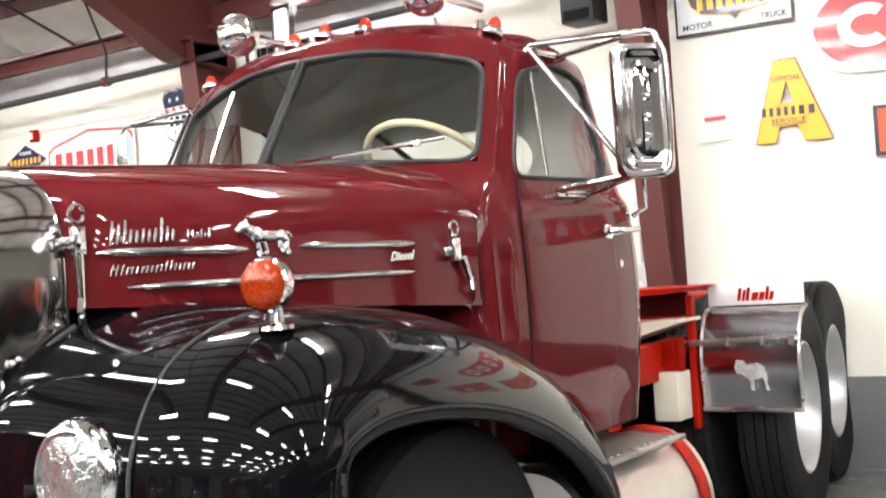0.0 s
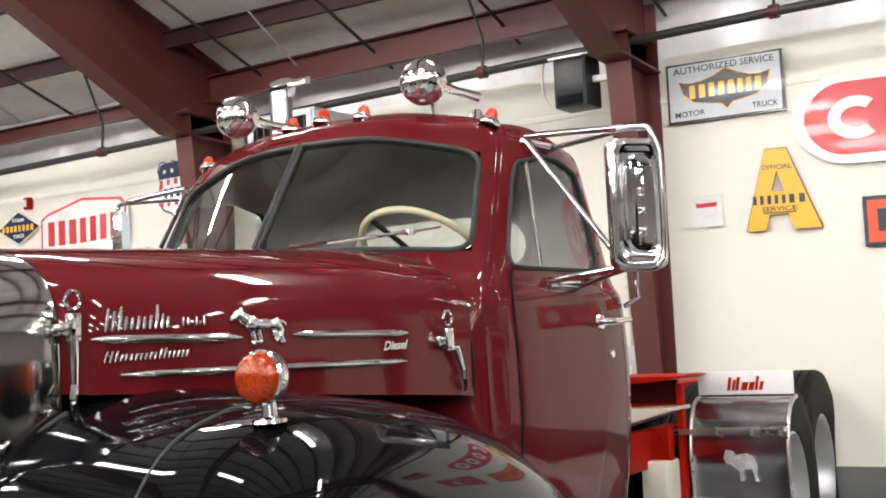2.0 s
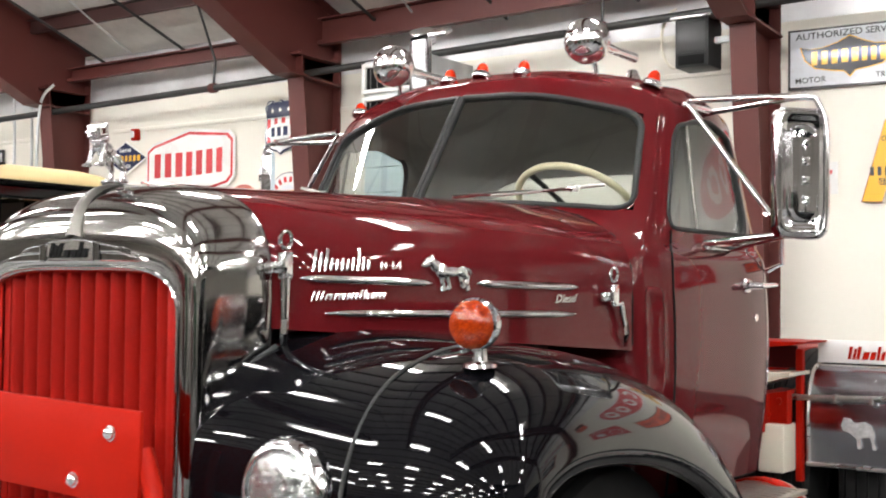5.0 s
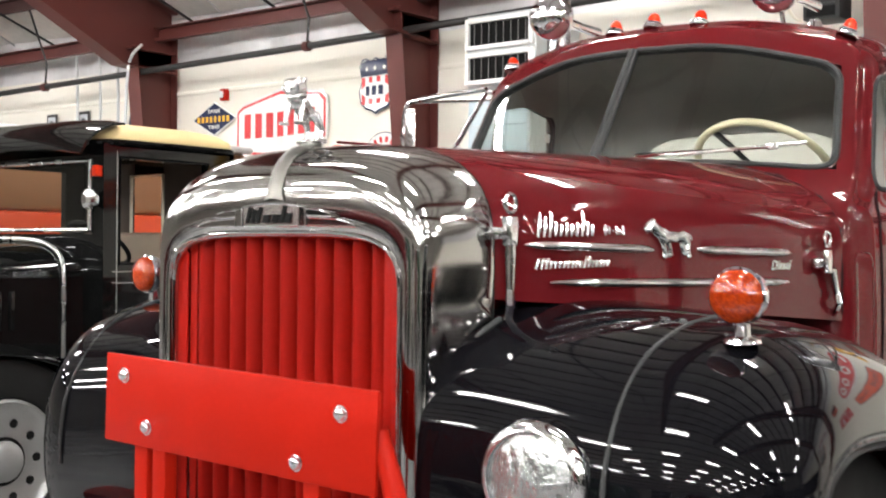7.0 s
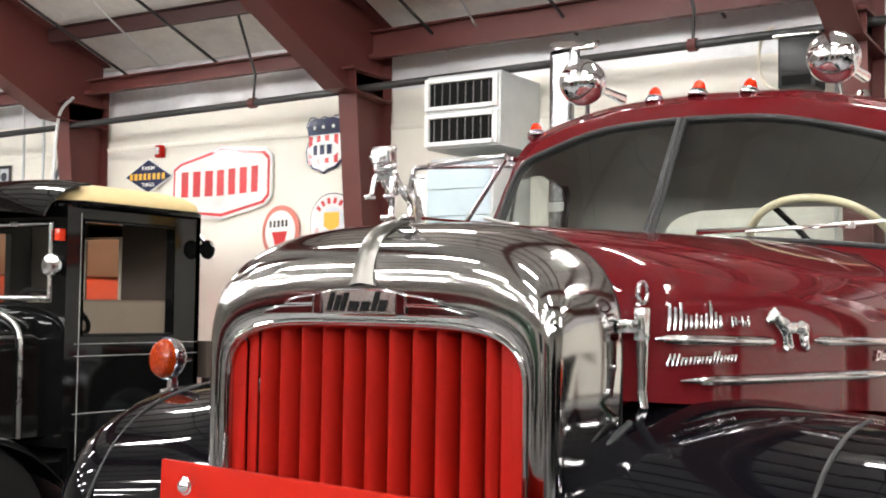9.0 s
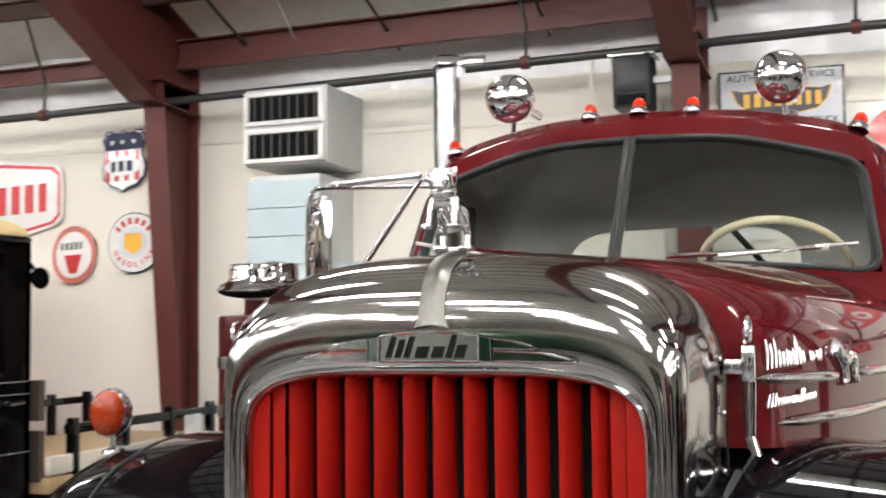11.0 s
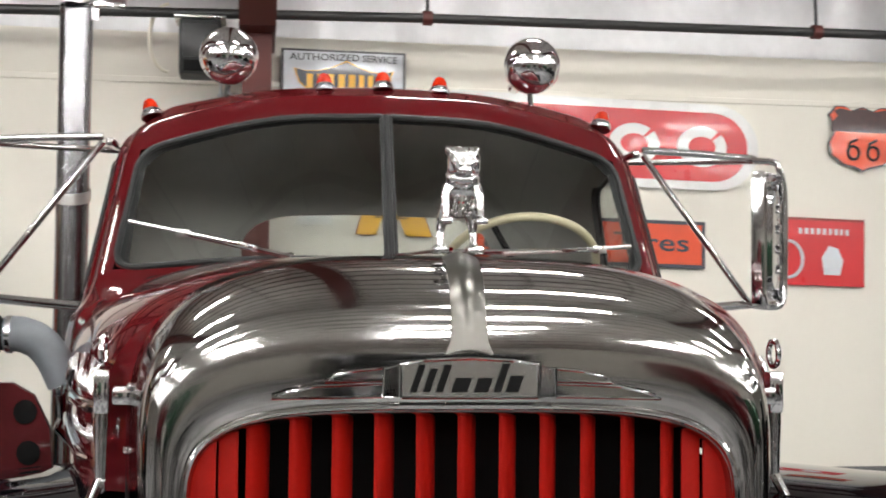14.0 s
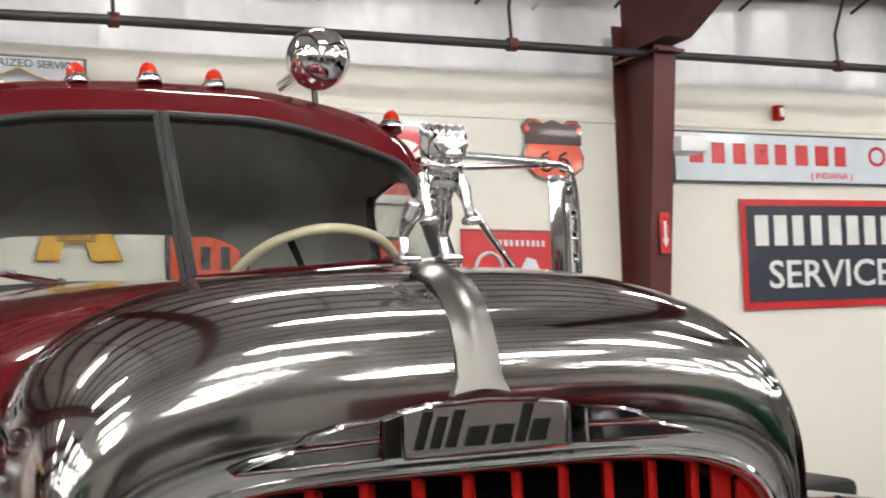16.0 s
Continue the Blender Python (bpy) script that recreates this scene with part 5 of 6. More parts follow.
# ---- signs on the wall ----
M_S_WHITE = mat("sign_white", (0.74, 0.74, 0.72), 0.28, vary=0.04, scale=3, stain=(0.55, 0.5, 0.42), stain_amount=0.25, coat=0.4, bump=0.01)
M_S_RED = mat("sign_red", (0.55, 0.02, 0.025), 0.3, vary=0.06, coat=0.4, bump=0.01)
M_S_ORANGE = mat("sign_orange", (0.68, 0.075, 0.02), 0.35, vary=0.08, coat=0.3, bump=0.01)
M_S_YELLOW = mat("sign_yellow", (0.80, 0.42, 0.02), 0.32, vary=0.05, coat=0.4, bump=0.01)
M_S_BLACK = mat("sign_black", (0.02, 0.018, 0.018), 0.35, vary=0.2, coat=0.3, bump=0.01)
M_S_NAVY = mat("sign_navy", (0.009, 0.015, 0.055), 0.4, vary=0.12, coat=0.1, bump=0.01, spec=0.25)
M_S_SLATE = mat("sign_slate", (0.024, 0.030, 0.045), 0.32, vary=0.2, coat=0.4, bump=0.01, stain=(0.2, 0.2, 0.2), stain_amount=0.2)
M_S_GREY = mat("sign_grey", (0.55, 0.57, 0.60), 0.35, vary=0.1, coat=0.3, bump=0.01, stain=(0.3, 0.22, 0.15), stain_amount=0.35)
M_S_PALE = mat("sign_pale_blue", (0.60, 0.64, 0.68), 0.3, vary=0.08, coat=0.4, bump=0.01, stain=(0.75, 0.75, 0.75), stain_amount=0.4)
M_S_BROWN = mat("sign_dark_brown", (0.045, 0.014, 0.012), 0.45, vary=0.4, scale=9, coat=0.2, stain=(0.18, 0.03, 0.02), stain_amount=0.35)
M_S_FADED = mat("sign_pale_red", (0.52, 0.15, 0.11), 0.45, vary=0.25, scale=7, coat=0.2, stain=(0.6, 0.45, 0.4), stain_amount=0.4)
M_S_RUST = mat("sign_faded_red", (0.22, 0.025, 0.02), 0.4, vary=0.3, scale=8, coat=0.2)
SIGN_Y = WALL_Y - 0.035
UPRIGHT = Matrix(((1, 0, 0, 0), (0, 0, -1, 0), (0, 1, 0, 0), (0, 0, 0, 1)))


def sign(label, category="sign"):
    return thing("wall_sign", Matrix.Translation((0, SIGN_Y, 0)), label, category, "old signs on the wall")


def plate_part(name, outline, lift, material, parent, label="", depth=0.012):
    """A layer of a sign; lift is how far it stands in front of the sign's face."""
    ob = part(name, slab(outline, depth, Matrix.Translation((0, -lift, 0))), material, parent, label, smooth=0)
    return ob


def words(body, x, z, size, width, material, parent, lift=0.006, shear=0.0, turn=0.0):
    return lettering(body, size, Matrix.Translation((x, -lift, z)) @ Matrix.Rotation(radians(turn), 4, "Y") @ UPRIGHT, material, parent, "lettering", 0.001, width, shear, size * 0.012)


def blocks(x0, x1, z0, z1, n, material, parent, lift=0.006, seed=1, fill=0.62, lean=0.0):
    """A row of letter-sized bars for a name that is not to be lettered."""
    rnd = random.Random(seed)
    pitch = (x1 - x0) / n
    for i in range(n):
        a = x0 + pitch * i
        w = pitch * fill * rnd.uniform(0.7, 0.85)
        part("bar", slab([(a, z0), (a + w, z0), (a + w + lean, z1), (a + lean, z1)], 0.002, Matrix.Translation((0, -lift, 0))), material, parent, smooth=0)


def rect(x0, x1, z0, z1):
    return [(x0, z0), (x1, z0), (x1, z1), (x0, z1)]


def pill_outline(x0, x1, z0, z1, n=14):
    r = (z1 - z0) / 2
    c = (z0 + z1) / 2
    return [(x1 - r + r * math.cos(a), c + r * math.sin(a)) for a in (math.pi * (-0.5 + i / n) for i in range(n + 1))] + [(x0 + r + r * math.cos(a), c + r * math.sin(a)) for a in (math.pi * (0.5 + i / n) for i in range(n + 1))]


def disc(x, z, r, n=40, sx=1.0):
    return [(x + sx * r * math.cos(2 * math.pi * i / n), z + r * math.sin(2 * math.pi * i / n)) for i in range(n)]


def grown(outline, d):
    cx = sum(p[0] for p in outline) / len(outline)
    cz = sum(p[1] for p in outline) / len(outline)
    hx = max(abs(p[0] - cx) for p in outline)
    hz = max(abs(p[1] - cz) for p in outline)
    return [(cx + (x - cx) * (1 + d / hx), cz + (z - cz) * (1 + d / hz)) for x, z in outline]


def shield(cx, cz, w, h):
    half = [(0, 0.5), (0.16, 0.44), (0.26, 0.5), (0.40, 0.5), (0.5, 0.36), (0.44, 0.24), (0.42, 0.1), (0.5, -0.08), (0.47, -0.26), (0.3, -0.40), (0.1, -0.45), (0, -0.5)]
    pts = [(cx + w * x, cz + h * z) for x, z in half]
    return pts + [(cx - w * x, cz + h * z) for x, z in half[-2:0:-1]]


# service sign with a black and gold crest
s = sign("grey enamel service sign with a black and gold crest")
plate_part("rim", rect(-0.03, 0.895, 2.9, 3.392), 0.0, M_S_BLACK, s)
plate_part("panel", rect(-0.012, 0.877, 2.918, 3.374), 0.004, M_S_GREY, s)
crest = [(0.07, 3.235), (0.15, 3.215), (0.24, 3.22), (0.34, 3.25), (0.43, 3.295), (0.52, 3.25), (0.62, 3.22), (0.71, 3.215), (0.79, 3.235), (0.755, 3.13), (0.68, 3.06), (0.56, 3.035), (0.47, 3.02), (0.43, 2.975), (0.39, 3.02), (0.30, 3.035), (0.18, 3.06), (0.105, 3.13)]
plate_part("crest_rim", grown(crest, 0.012), 0.007, M_S_YELLOW, s)
plate_part("crest", crest, 0.010, M_S_BLACK, s)
blocks(0.15, 0.74, 3.085, 3.195, 8, M_S_YELLOW, s, 0.013, 3, 0.8)
words("AUTHORIZED SERVICE", 0.43, 3.325, 0.075, 0.80, M_S_BLACK, s)
words("MOTOR", 0.14, 2.965, 0.065, 0.23, M_S_BLACK, s)
words("TRUCK", 0.735, 2.965, 0.065, 0.22, M_S_BLACK, s)

# letter-shaped yellow sign
s = sign("yellow enamel sign cut in the shape of a letter A")
A = [(0.515, 1.96), (0.70, 2.60), (0.875, 2.60), (1.066, 1.96), (0.905, 1.96), (0.865, 2.085), (0.715, 2.085), (0.675, 1.96)]


def a_plate(lift, d, material, name):
    bm = bmesh.new()
    out = grown(A, d)
    hole = [(0.735, 2.265), (0.79, 2.43), (0.845, 2.265)]
    hx = [(0.79 + (x - 0.79) * (1 - d * 8), 2.3 + (z - 2.3) * (1 - d * 8)) for x, z in hole]
    for ring in (out, hx):
        vs = [bm.verts.new((x, -lift, z)) for x, z in ring]
        for a, b in zip(vs, vs[1:] + vs[:1]):
            bm.edges.new((a, b))
    bmesh.ops.triangle_fill(bm, use_beauty=True, use_dissolve=False, edges=bm.edges[:])
    ext = bmesh.ops.extrude_face_region(bm, geom=bm.faces[:])
    for v in ext["geom"]:
        if isinstance(v, bmesh.types.BMVert):
            v.co.y += 0.01
    part(name, bm, material, s, smooth=0)


a_plate(0.0, 0.008, M_S_RUST, "rim")
a_plate(0.004, 0.0, M_S_YELLOW, "panel")
words("OFFICIAL", 0.79, 2.455, 0.055, 0.24, M_S_BLACK, s)
blocks(0.58, 1.0, 2.165, 2.235, 7, M_S_BLACK, s, 0.006, 4, 0.7)
words("SERVICE", 0.79, 2.125, 0.052, 0.28, M_S_BLACK, s)
part("small_print", slab(rect(0.66, 0.92, 2.092, 2.102), 0.002, Matrix.Translation((0, -0.006, 0))), M_S_BLACK, s, smooth=0)

# red capsule sign
s = sign("large red and white capsule-shaped enamel sign")
plate_part("panel", pill_outline(0.93, 3.62, 2.43, 3.13), 0.0, M_S_WHITE, s)
plate_part("field", pill_outline(1.0, 3.53, 2.50, 3.06), 0.004, M_S_RED, s)
for cx, gap in ((1.36, True), (1.96, False), (2.62, False), (3.16, False)):
    pts = [(cx + 0.2 * math.cos(a), 2.78 + 0.165 * math.sin(a)) for a in (radians(50 + (260 if gap else 350) * i / 26) for i in range(27))]
    ring = [[(x, 0, z) for x, z in pts], [(cx + (x - cx) * 0.55, 0, 2.78 + (z - 2.78) * 0.5) for x, z in pts]]
    part("ring_shape", moved(thick(loft(ring), 0.003), Matrix.Translation((0, -0.007, 0))), M_S_WHITE, s, "white rounded shape", smooth=0)

# orange long sign
s = sign("orange sign in a dark frame with grey lettering bars")
plate_part("rim", rect(1.36, 3.19, 1.79, 2.17), 0.0, M_S_SLATE, s)
plate_part("panel", rect(1.39, 3.16, 1.82, 2.14), 0.004, M_S_ORANGE, s)
blocks(1.46, 2.3, 1.9, 2.07, 6, M_S_SLATE, s, 0.007, 5, 0.6)
words("Tires", 2.76, 1.985, 0.2, 0.6, M_S_SLATE, s)

# small white sheet
s = sign("small white printed sheet", "poster")
plate_part("sheet", rect(0.10, 0.34, 2.03, 2.29), 0.0, M_S_WHITE, s, depth=0.004)
part("print", slab(rect(0.14, 0.30, 2.19, 2.225), 0.001, Matrix.Translation((0, -0.002, 0))), M_S_RED, s, smooth=0)
part("print_rim", tube([(0.13, -0.002, 2.24), (0.31, -0.002, 2.24), (0.28, -0.002, 2.13), (0.22, -0.002, 2.11), (0.16, -0.002, 2.13)], 0.003, 5, True), M_S_PALE, s)

# route shield
s = sign("orange and black shield-shaped route sign")
plate_part("rim", shield(4.51, 2.915, 0.62, 0.54), 0.0, M_S_BLACK, s)
plate_part("panel", grown(shield(4.51, 2.915, 0.62, 0.54), -0.015), 0.004, M_S_ORANGE, s)
plate_part("band", [(4.23, 2.97), (4.79, 2.97), (4.79, 3.05), (4.74, 3.10), (4.77, 3.14), (4.72, 3.165), (4.61, 3.145), (4.51, 3.17), (4.41, 3.145), (4.30, 3.165), (4.25, 3.14), (4.28, 3.10), (4.23, 3.05)], 0.007, M_S_BROWN, s)
for cx in (4.42, 4.60):
    part("number_shape", tube([(cx + 0.05 * math.cos(a), -0.008, 2.80 + 0.055 * math.sin(a)) for a in (2 * math.pi * i / 18 for i in range(18))], 0.012, 6, True), M_S_BLACK, s)
    part("number_shape", tube([(cx - 0.05, -0.008, 2.80), (cx - 0.03, -0.008, 2.88), (cx + 0.03, -0.008, 2.91)], 0.012, 6), M_S_BLACK, s)

# red square poster
s = sign("red tin sign with a faded round emblem")
plate_part("panel", rect(3.63, 4.52, 1.69, 2.245), 0.0, M_S_RED, s)
plate_part("rim", rect(3.63, 4.52, 2.225, 2.245), 0.003, M_S_RUST, s)
part("emblem", tube([(3.86 + 0.12 * math.cos(a), -0.004, 1.90 + 0.15 * math.sin(a)) for a in (2 * math.pi * i / 30 for i in range(30))], 0.014, 6, True), M_S_PALE, s)
plate_part("figure", [(4.16, 1.78), (4.30, 1.78), (4.33, 1.9), (4.28, 2.0), (4.2, 2.02), (4.14, 1.92)], 0.003, M_S_PALE, s)
blocks(3.95, 4.40, 2.11, 2.16, 9, M_S_PALE, s, 0.004, 8, 0.7)

# long station sign and service sign
s = sign("long pale enamel station sign with red letter bars")
plate_part("rim", rect(5.80, 9.2, 2.69, 3.16), 0.0, M_S_SLATE, s)
plate_part("panel", rect(5.82, 9.18, 2.71, 3.14), 0.004, M_S_PALE, s)
blocks(5.98, 8.06, 2.87, 3.06, 8, M_S_RED, s, 0.007, 9, 0.8)
words("OIL", 8.5, 2.965, 0.27, 0.5, M_S_RED, s)
words("( INDIANA )", 7.75, 2.775, 0.085, 0.55, M_S_RED, s)
s = sign("dark blue service sign in a red frame with white letters")
plate_part("rim", rect(6.56, 8.78, 1.55, 2.55), 0.0, M_S_RED, s)
plate_part("panel", rect(6.62, 8.72, 1.61, 2.49), 0.006, M_S_SLATE, s)
blocks(6.72, 8.62, 2.12, 2.40, 8, M_S_WHITE, s, 0.009, 2, 0.82)
words("SERVICE", 7.68, 1.84, 0.36, 1.62, M_S_WHITE, s, 0.009)

# hexagonal sign
s = sign("white hexagonal enamel sign with a red border")
HEXA = [(-7.80, 2.47), (-7.80, 2.95), (-7.68, 3.02), (-6.98, 3.17), (-6.18, 3.08), (-6.08, 3.0), (-6.08, 2.55), (-6.18, 2.47), (-6.95, 2.36), (-7.68, 2.42)]
plate_part("rim", HEXA[::-1], 0.0, M_S_WHITE, s)
plate_part("border", grown(HEXA, -0.035)[::-1], 0.004, M_S_RED, s)
plate_part("panel", grown(HEXA, -0.07)[::-1], 0.007, M_S_WHITE, s)
blocks(-7.62, -6.22, 2.62, 2.90, 7, M_S_RED, s, 0.010, 11, 0.78)

# blue diamond
s = sign("navy diamond-shaped enamel sign with yellow bars")
DIA = [(-8.55, 2.88), (-8.17, 2.68), (-7.79, 2.88), (-8.17, 3.09)]
plate_part("rim", DIA, 0.0, M_S_WHITE, s)
plate_part("panel", grown(DIA, -0.02), 0.004, M_S_NAVY, s)
blocks(-8.46, -7.88, 2.845, 2.915, 8, M_S_YELLOW, s, 0.007, 12, 0.8)
words("FARM", -8.17, 2.975, 0.06, 0.2, M_S_WHITE, s)
words("TIRES", -8.17, 2.785, 0.06, 0.2, M_S_WHITE, s)

# striped shield
s = sign("red, white and blue striped shield sign")
SH = shield(-5.34, 3.03, 0.50, 0.60)
plate_part("rim", SH, 0.0, M_S_NAVY, s)
plate_part("panel", grown(SH, -0.02), 0.004, M_S_WHITE, s)
plate_part("blue_field", [(-5.55, 3.14), (-5.13, 3.14), (-5.11, 3.22), (-5.15, 3.29), (-5.22, 3.31), (-5.34, 3.30), (-5.46, 3.31), (-5.53, 3.29), (-5.57, 3.22)], 0.007, M_S_NAVY, s)
for i, x in enumerate((-5.54, -5.43, -5.32, -5.21)):
    plate_part("stripe", rect(x, x + 0.05, 2.84, 3.13), 0.006, M_S_RED, s)
plate_part("oval", disc(-5.34, 2.98, 0.09, 30, 2.2), 0.009, M_S_WHITE, s)
blocks(-5.47, -5.2, 2.93, 3.03, 3, M_S_NAVY, s, 0.012, 13, 0.8)
for x in (-5.46, -5.34, -5.22):
    plate_part("star", [(x + (0.028 if i % 2 == 0 else 0.011) * math.sin(math.pi * i / 5), 3.215 + (0.028 if i % 2 == 0 else 0.011) * math.cos(math.pi * i / 5)) for i in range(10)], 0.010, M_S_WHITE, s)

# round signs
s = sign("round white sign with a faded red rim")
plate_part("rim", disc(-5.94, 2.17, 0.28), 0.0, M_S_FADED, s)
plate_part("panel", disc(-5.94, 2.17, 0.225), 0.004, M_S_WHITE, s)
plate_part("emblem", [(-6.05, 2.17), (-5.83, 2.17), (-5.89, 1.99), (-5.99, 1.99)], 0.007, M_S_RED, s)
blocks(-6.09, -5.8, 2.22, 2.29, 5, M_S_BLACK, s, 0.007, 14, 0.7)
s = sign("round white gasoline sign with a yellow emblem")
plate_part("rim", disc(-5.22, 2.24, 0.29), 0.0, M_S_NAVY, s)
plate_part("panel", disc(-5.22, 2.24, 0.28), 0.004, M_S_WHITE, s)
plate_part("centre", disc(-5.22, 2.24, 0.15), 0.007, M_S_PALE, s)
plate_part("emblem", [(-5.31, 2.33), (-5.31, 2.19), (-5.22, 2.13), (-5.13, 2.19), (-5.13, 2.33)], 0.010, M_S_YELLOW, s)
for i in range(8):
    a = radians(206 + i * 18.3)
    words("GASOLINE"[i], -5.22 + 0.21 * math.cos(a), 2.24 + 0.21 * math.sin(a), 0.075, None, M_S_RED, s, 0.008, 0, 270 - math.degrees(a))
for i in range(6):
    a = radians(40 + i * 20)
    part("bar", slab(rect(-0.018, 0.018, 0.18, 0.24), 0.002, Matrix.Translation((-5.22, -0.008, 2.24)) @ Matrix.Rotation(a - math.pi / 2, 4, "Y") @ Matrix.Diagonal((-1, 1, 1, 1))), M_S_RED, s, smooth=0)
s = sign("round dark sign beside the column")
plate_part("panel", disc(-9.5, 2.9, 0.27), 0.0, M_S_SLATE, s)
plate_part("centre", disc(-9.5, 2.9, 0.2), 0.004, M_S_WHITE, s)
for x in (-11.4, -10.7):
    f = sign("small dark framed picture", "picture")
    plate_part("frame", rect(x - 0.11, x + 0.11, 2.82, 3.13), 0.0, M_S_BLACK, f)
    plate_part("picture", rect(x - 0.08, x + 0.08, 2.86, 3.09), 0.004, M_S_GREY, f)
    plate_part("figure", disc(x, 2.99, 0.055), 0.007, M_S_SLATE, f)

# alarms, conduit, arrow plate
for x, z in ((-8.0, 3.16), (7.1, 3.36)):
    t = thing("fire_alarm", Matrix.Translation((x, WALL_Y - 0.002, z)), "small red wall fire alarm", "alarm", "fire alarms")
    part("body", box(-0.05, 0.05, -0.06, 0, -0.07, 0.07, 0.01), M_BRIGHT, t)
    part("strobe", box(-0.02, 0.02, -0.08, -0.06, -0.04, 0.04, 0.006), M_WHITE, t)
t = thing("electrical_conduit", Matrix.Translation((-0.36, WALL_Y - 0.05, 0)), "thin grey conduit with a junction box on the wall", "conduit")
part("pipe", tube([(0.02, 0, 2.9), (0, 0, 1.16)], 0.012, 10), M_GALV, t)
part("junction_box", box(-0.05, 0.05, -0.04, 0.04, 1.02, 1.16, 0.006), M_GALV, t)
part("lower_pipe", tube([(0, 0, 1.02), (0, 0, 0.0)], 0.012, 10), M_GALV, t)
t = thing("arrow_plate", Matrix.Translation((5.32, WALL_Y - 0.41, 2.2)), "narrow red and white arrow plate on the column", "sign")
part("panel", box(-0.05, 0.05, -0.006, 0.006, -0.17, 0.17), M_S_RED, t, smooth=0)
part("arrow", slab([(-0.012, 0.1), (-0.012, -0.05), (-0.035, -0.05), (0, -0.12), (0.035, -0.05), (0.012, -0.05), (0.012, 0.1)], 0.003, Matrix.Translation((0, -0.009, 0))), M_S_WHITE, t, smooth=0)
t = thing("emergency_light", Matrix.Translation((5.54, WALL_Y - 0.5, 2.93)), "small white box light beside the column", "light")
part("body", box(-0.13, 0.15, -0.05, 0.2, -0.06, 0.07, 0.012), M_WHITE, t)

# loudspeaker on the column
t = thing("loudspeaker", Matrix.Translation((-0.56, WALL_Y - 0.45, 3.06)), "black loudspeaker box fixed beside the column", "loudspeaker")
part("cabinet", box(-0.12, 0.14, -0.1, 0.14, 0.0, 0.40, 0.015), M_GASKET, t)
part("grille", box(-0.10, 0.12, -0.106, -0.1, 0.12, 0.36, 0.004), M_PIPE, t)
part("lower_grille", box(-0.09, 0.11, -0.11, -0.1, 0.02, 0.10, 0.004), M_DARK, t)
part("bracket", box(0.135, 0.34, 0.0, 0.05, 0.2, 0.25), M_GALV, t)
part("cap", box(-0.15, 0.17, -0.12, 0.15, 0.40, 0.42, 0.004), M_STEEL, t)
part("cable", tube([(-0.2 + 0.12 * math.cos(a), 0.1, 0.3 + 0.25 * math.sin(a)) for a in (radians(90 + 180 * i / 12) for i in range(13))], 0.012, 8), M_CREAM, t)

c = thing("wall_conduit", Matrix.Translation((-0.43, WALL_Y, 0)), "galvanised conduit running down the wall to a switch box", "conduit")
part("pipe", tube([(0, -0.02, 1.2), (0, -0.02, 3.19)], 0.011, 8), M_GALV, c)
part("switch_box", box(-0.035, 0.035, -0.055, -0.002, 1.08, 1.2, 0.005), M_GALV, c)
for z in (1.6, 2.3, 3.0):
    part("clip", box(-0.025, 0.025, -0.034, -0.002, z, z + 0.018, 0.003), M_GALV, c)

# heater and boarded cabinet
M_LOUVRE = mat("dark_grey_louvre", (0.11, 0.105, 0.10), 0.5, vary=0.2)
t = thing("unit_heater", Matrix.Translation((0, 0, 0)), "galvanised wall heater with two louvred outlets", "heater")
part("casing", box(-3.74, -2.965, 6.12, 6.75, 2.78, 3.44, 0.012), M_GALV, t)
for z0, z1 in ((2.83, 3.06), (3.15, 3.38)):
    # Flat near-black sheet paints the shade inside the outlet.
    part("outlet", box(-3.70, -3.02, 6.112, 6.125, z0, z1, 0.004), M_DARK, t)
    for k in range(8):
        part("louvre", moved(box(-0.004, 0.004, -0.014, 0.014, z0 + 0.012, z1 - 0.012), Matrix.Translation((-3.645 + k * 0.082, 6.105, 0)) @ Matrix.Rotation(radians(40), 4, "Z")), M_LOUVRE, t, smooth=0)
    part("outlet_frame", merge(box(-3.72, -3.0, 6.085, 6.12, z1 - 0.01, z1 + 0.03, 0.004), box(-3.72, -3.0, 6.085, 6.12, z0 - 0.03, z0 + 0.01, 0.004), box(-3.74, -3.70, 6.085, 6.12, z0 - 0.03, z1 + 0.03, 0.004), box(-3.03, -2.98, 6.085, 6.12, z0 - 0.03, z1 + 0.03, 0.004)), M_WHITE, t)
M_MURAL = mat("boards_mural_rock", (0.42, 0.36, 0.36), 0.6, vary=0.1)
t = thing("boarded_cabinet", Matrix.Identity(4), "tall pale blue boarded cabinet with a faded mountain mural", "cabinet")
part("carcass", box(-3.72, -3.06, 6.16, 6.75, 0.0, 2.70, 0.006), M_GALV, t)
for k in range(11):
    z = 0.02 + k * 0.24
    part("board", loft([[(-3.74, 6.15, z), (-3.08, 6.15, z)], [(-3.74, 6.138, z + 0.004), (-3.08, 6.138, z + 0.004)], [(-3.74, 6.15, z + 0.236), (-3.08, 6.15, z + 0.236)]]), M_BLUE, t, smooth=0)
part("mural_ridge", slab([(-3.73, 0.9), (-3.73, 1.42), (-3.6, 1.30), (-3.45, 1.40), (-3.3, 1.28), (-3.1, 1.2), (-3.1, 0.9)], 0.002, Matrix.Translation((0, 6.134, 0))), M_MURAL, t, smooth=0)
t = thing("low_boarded_panel", Matrix.Identity(4), "lower pale blue boarded panel against the wall", "panel")
part("carcass", box(-3.05, -1.95, 6.45, 6.75, 0.0, 1.96, 0.006), M_GALV, t)
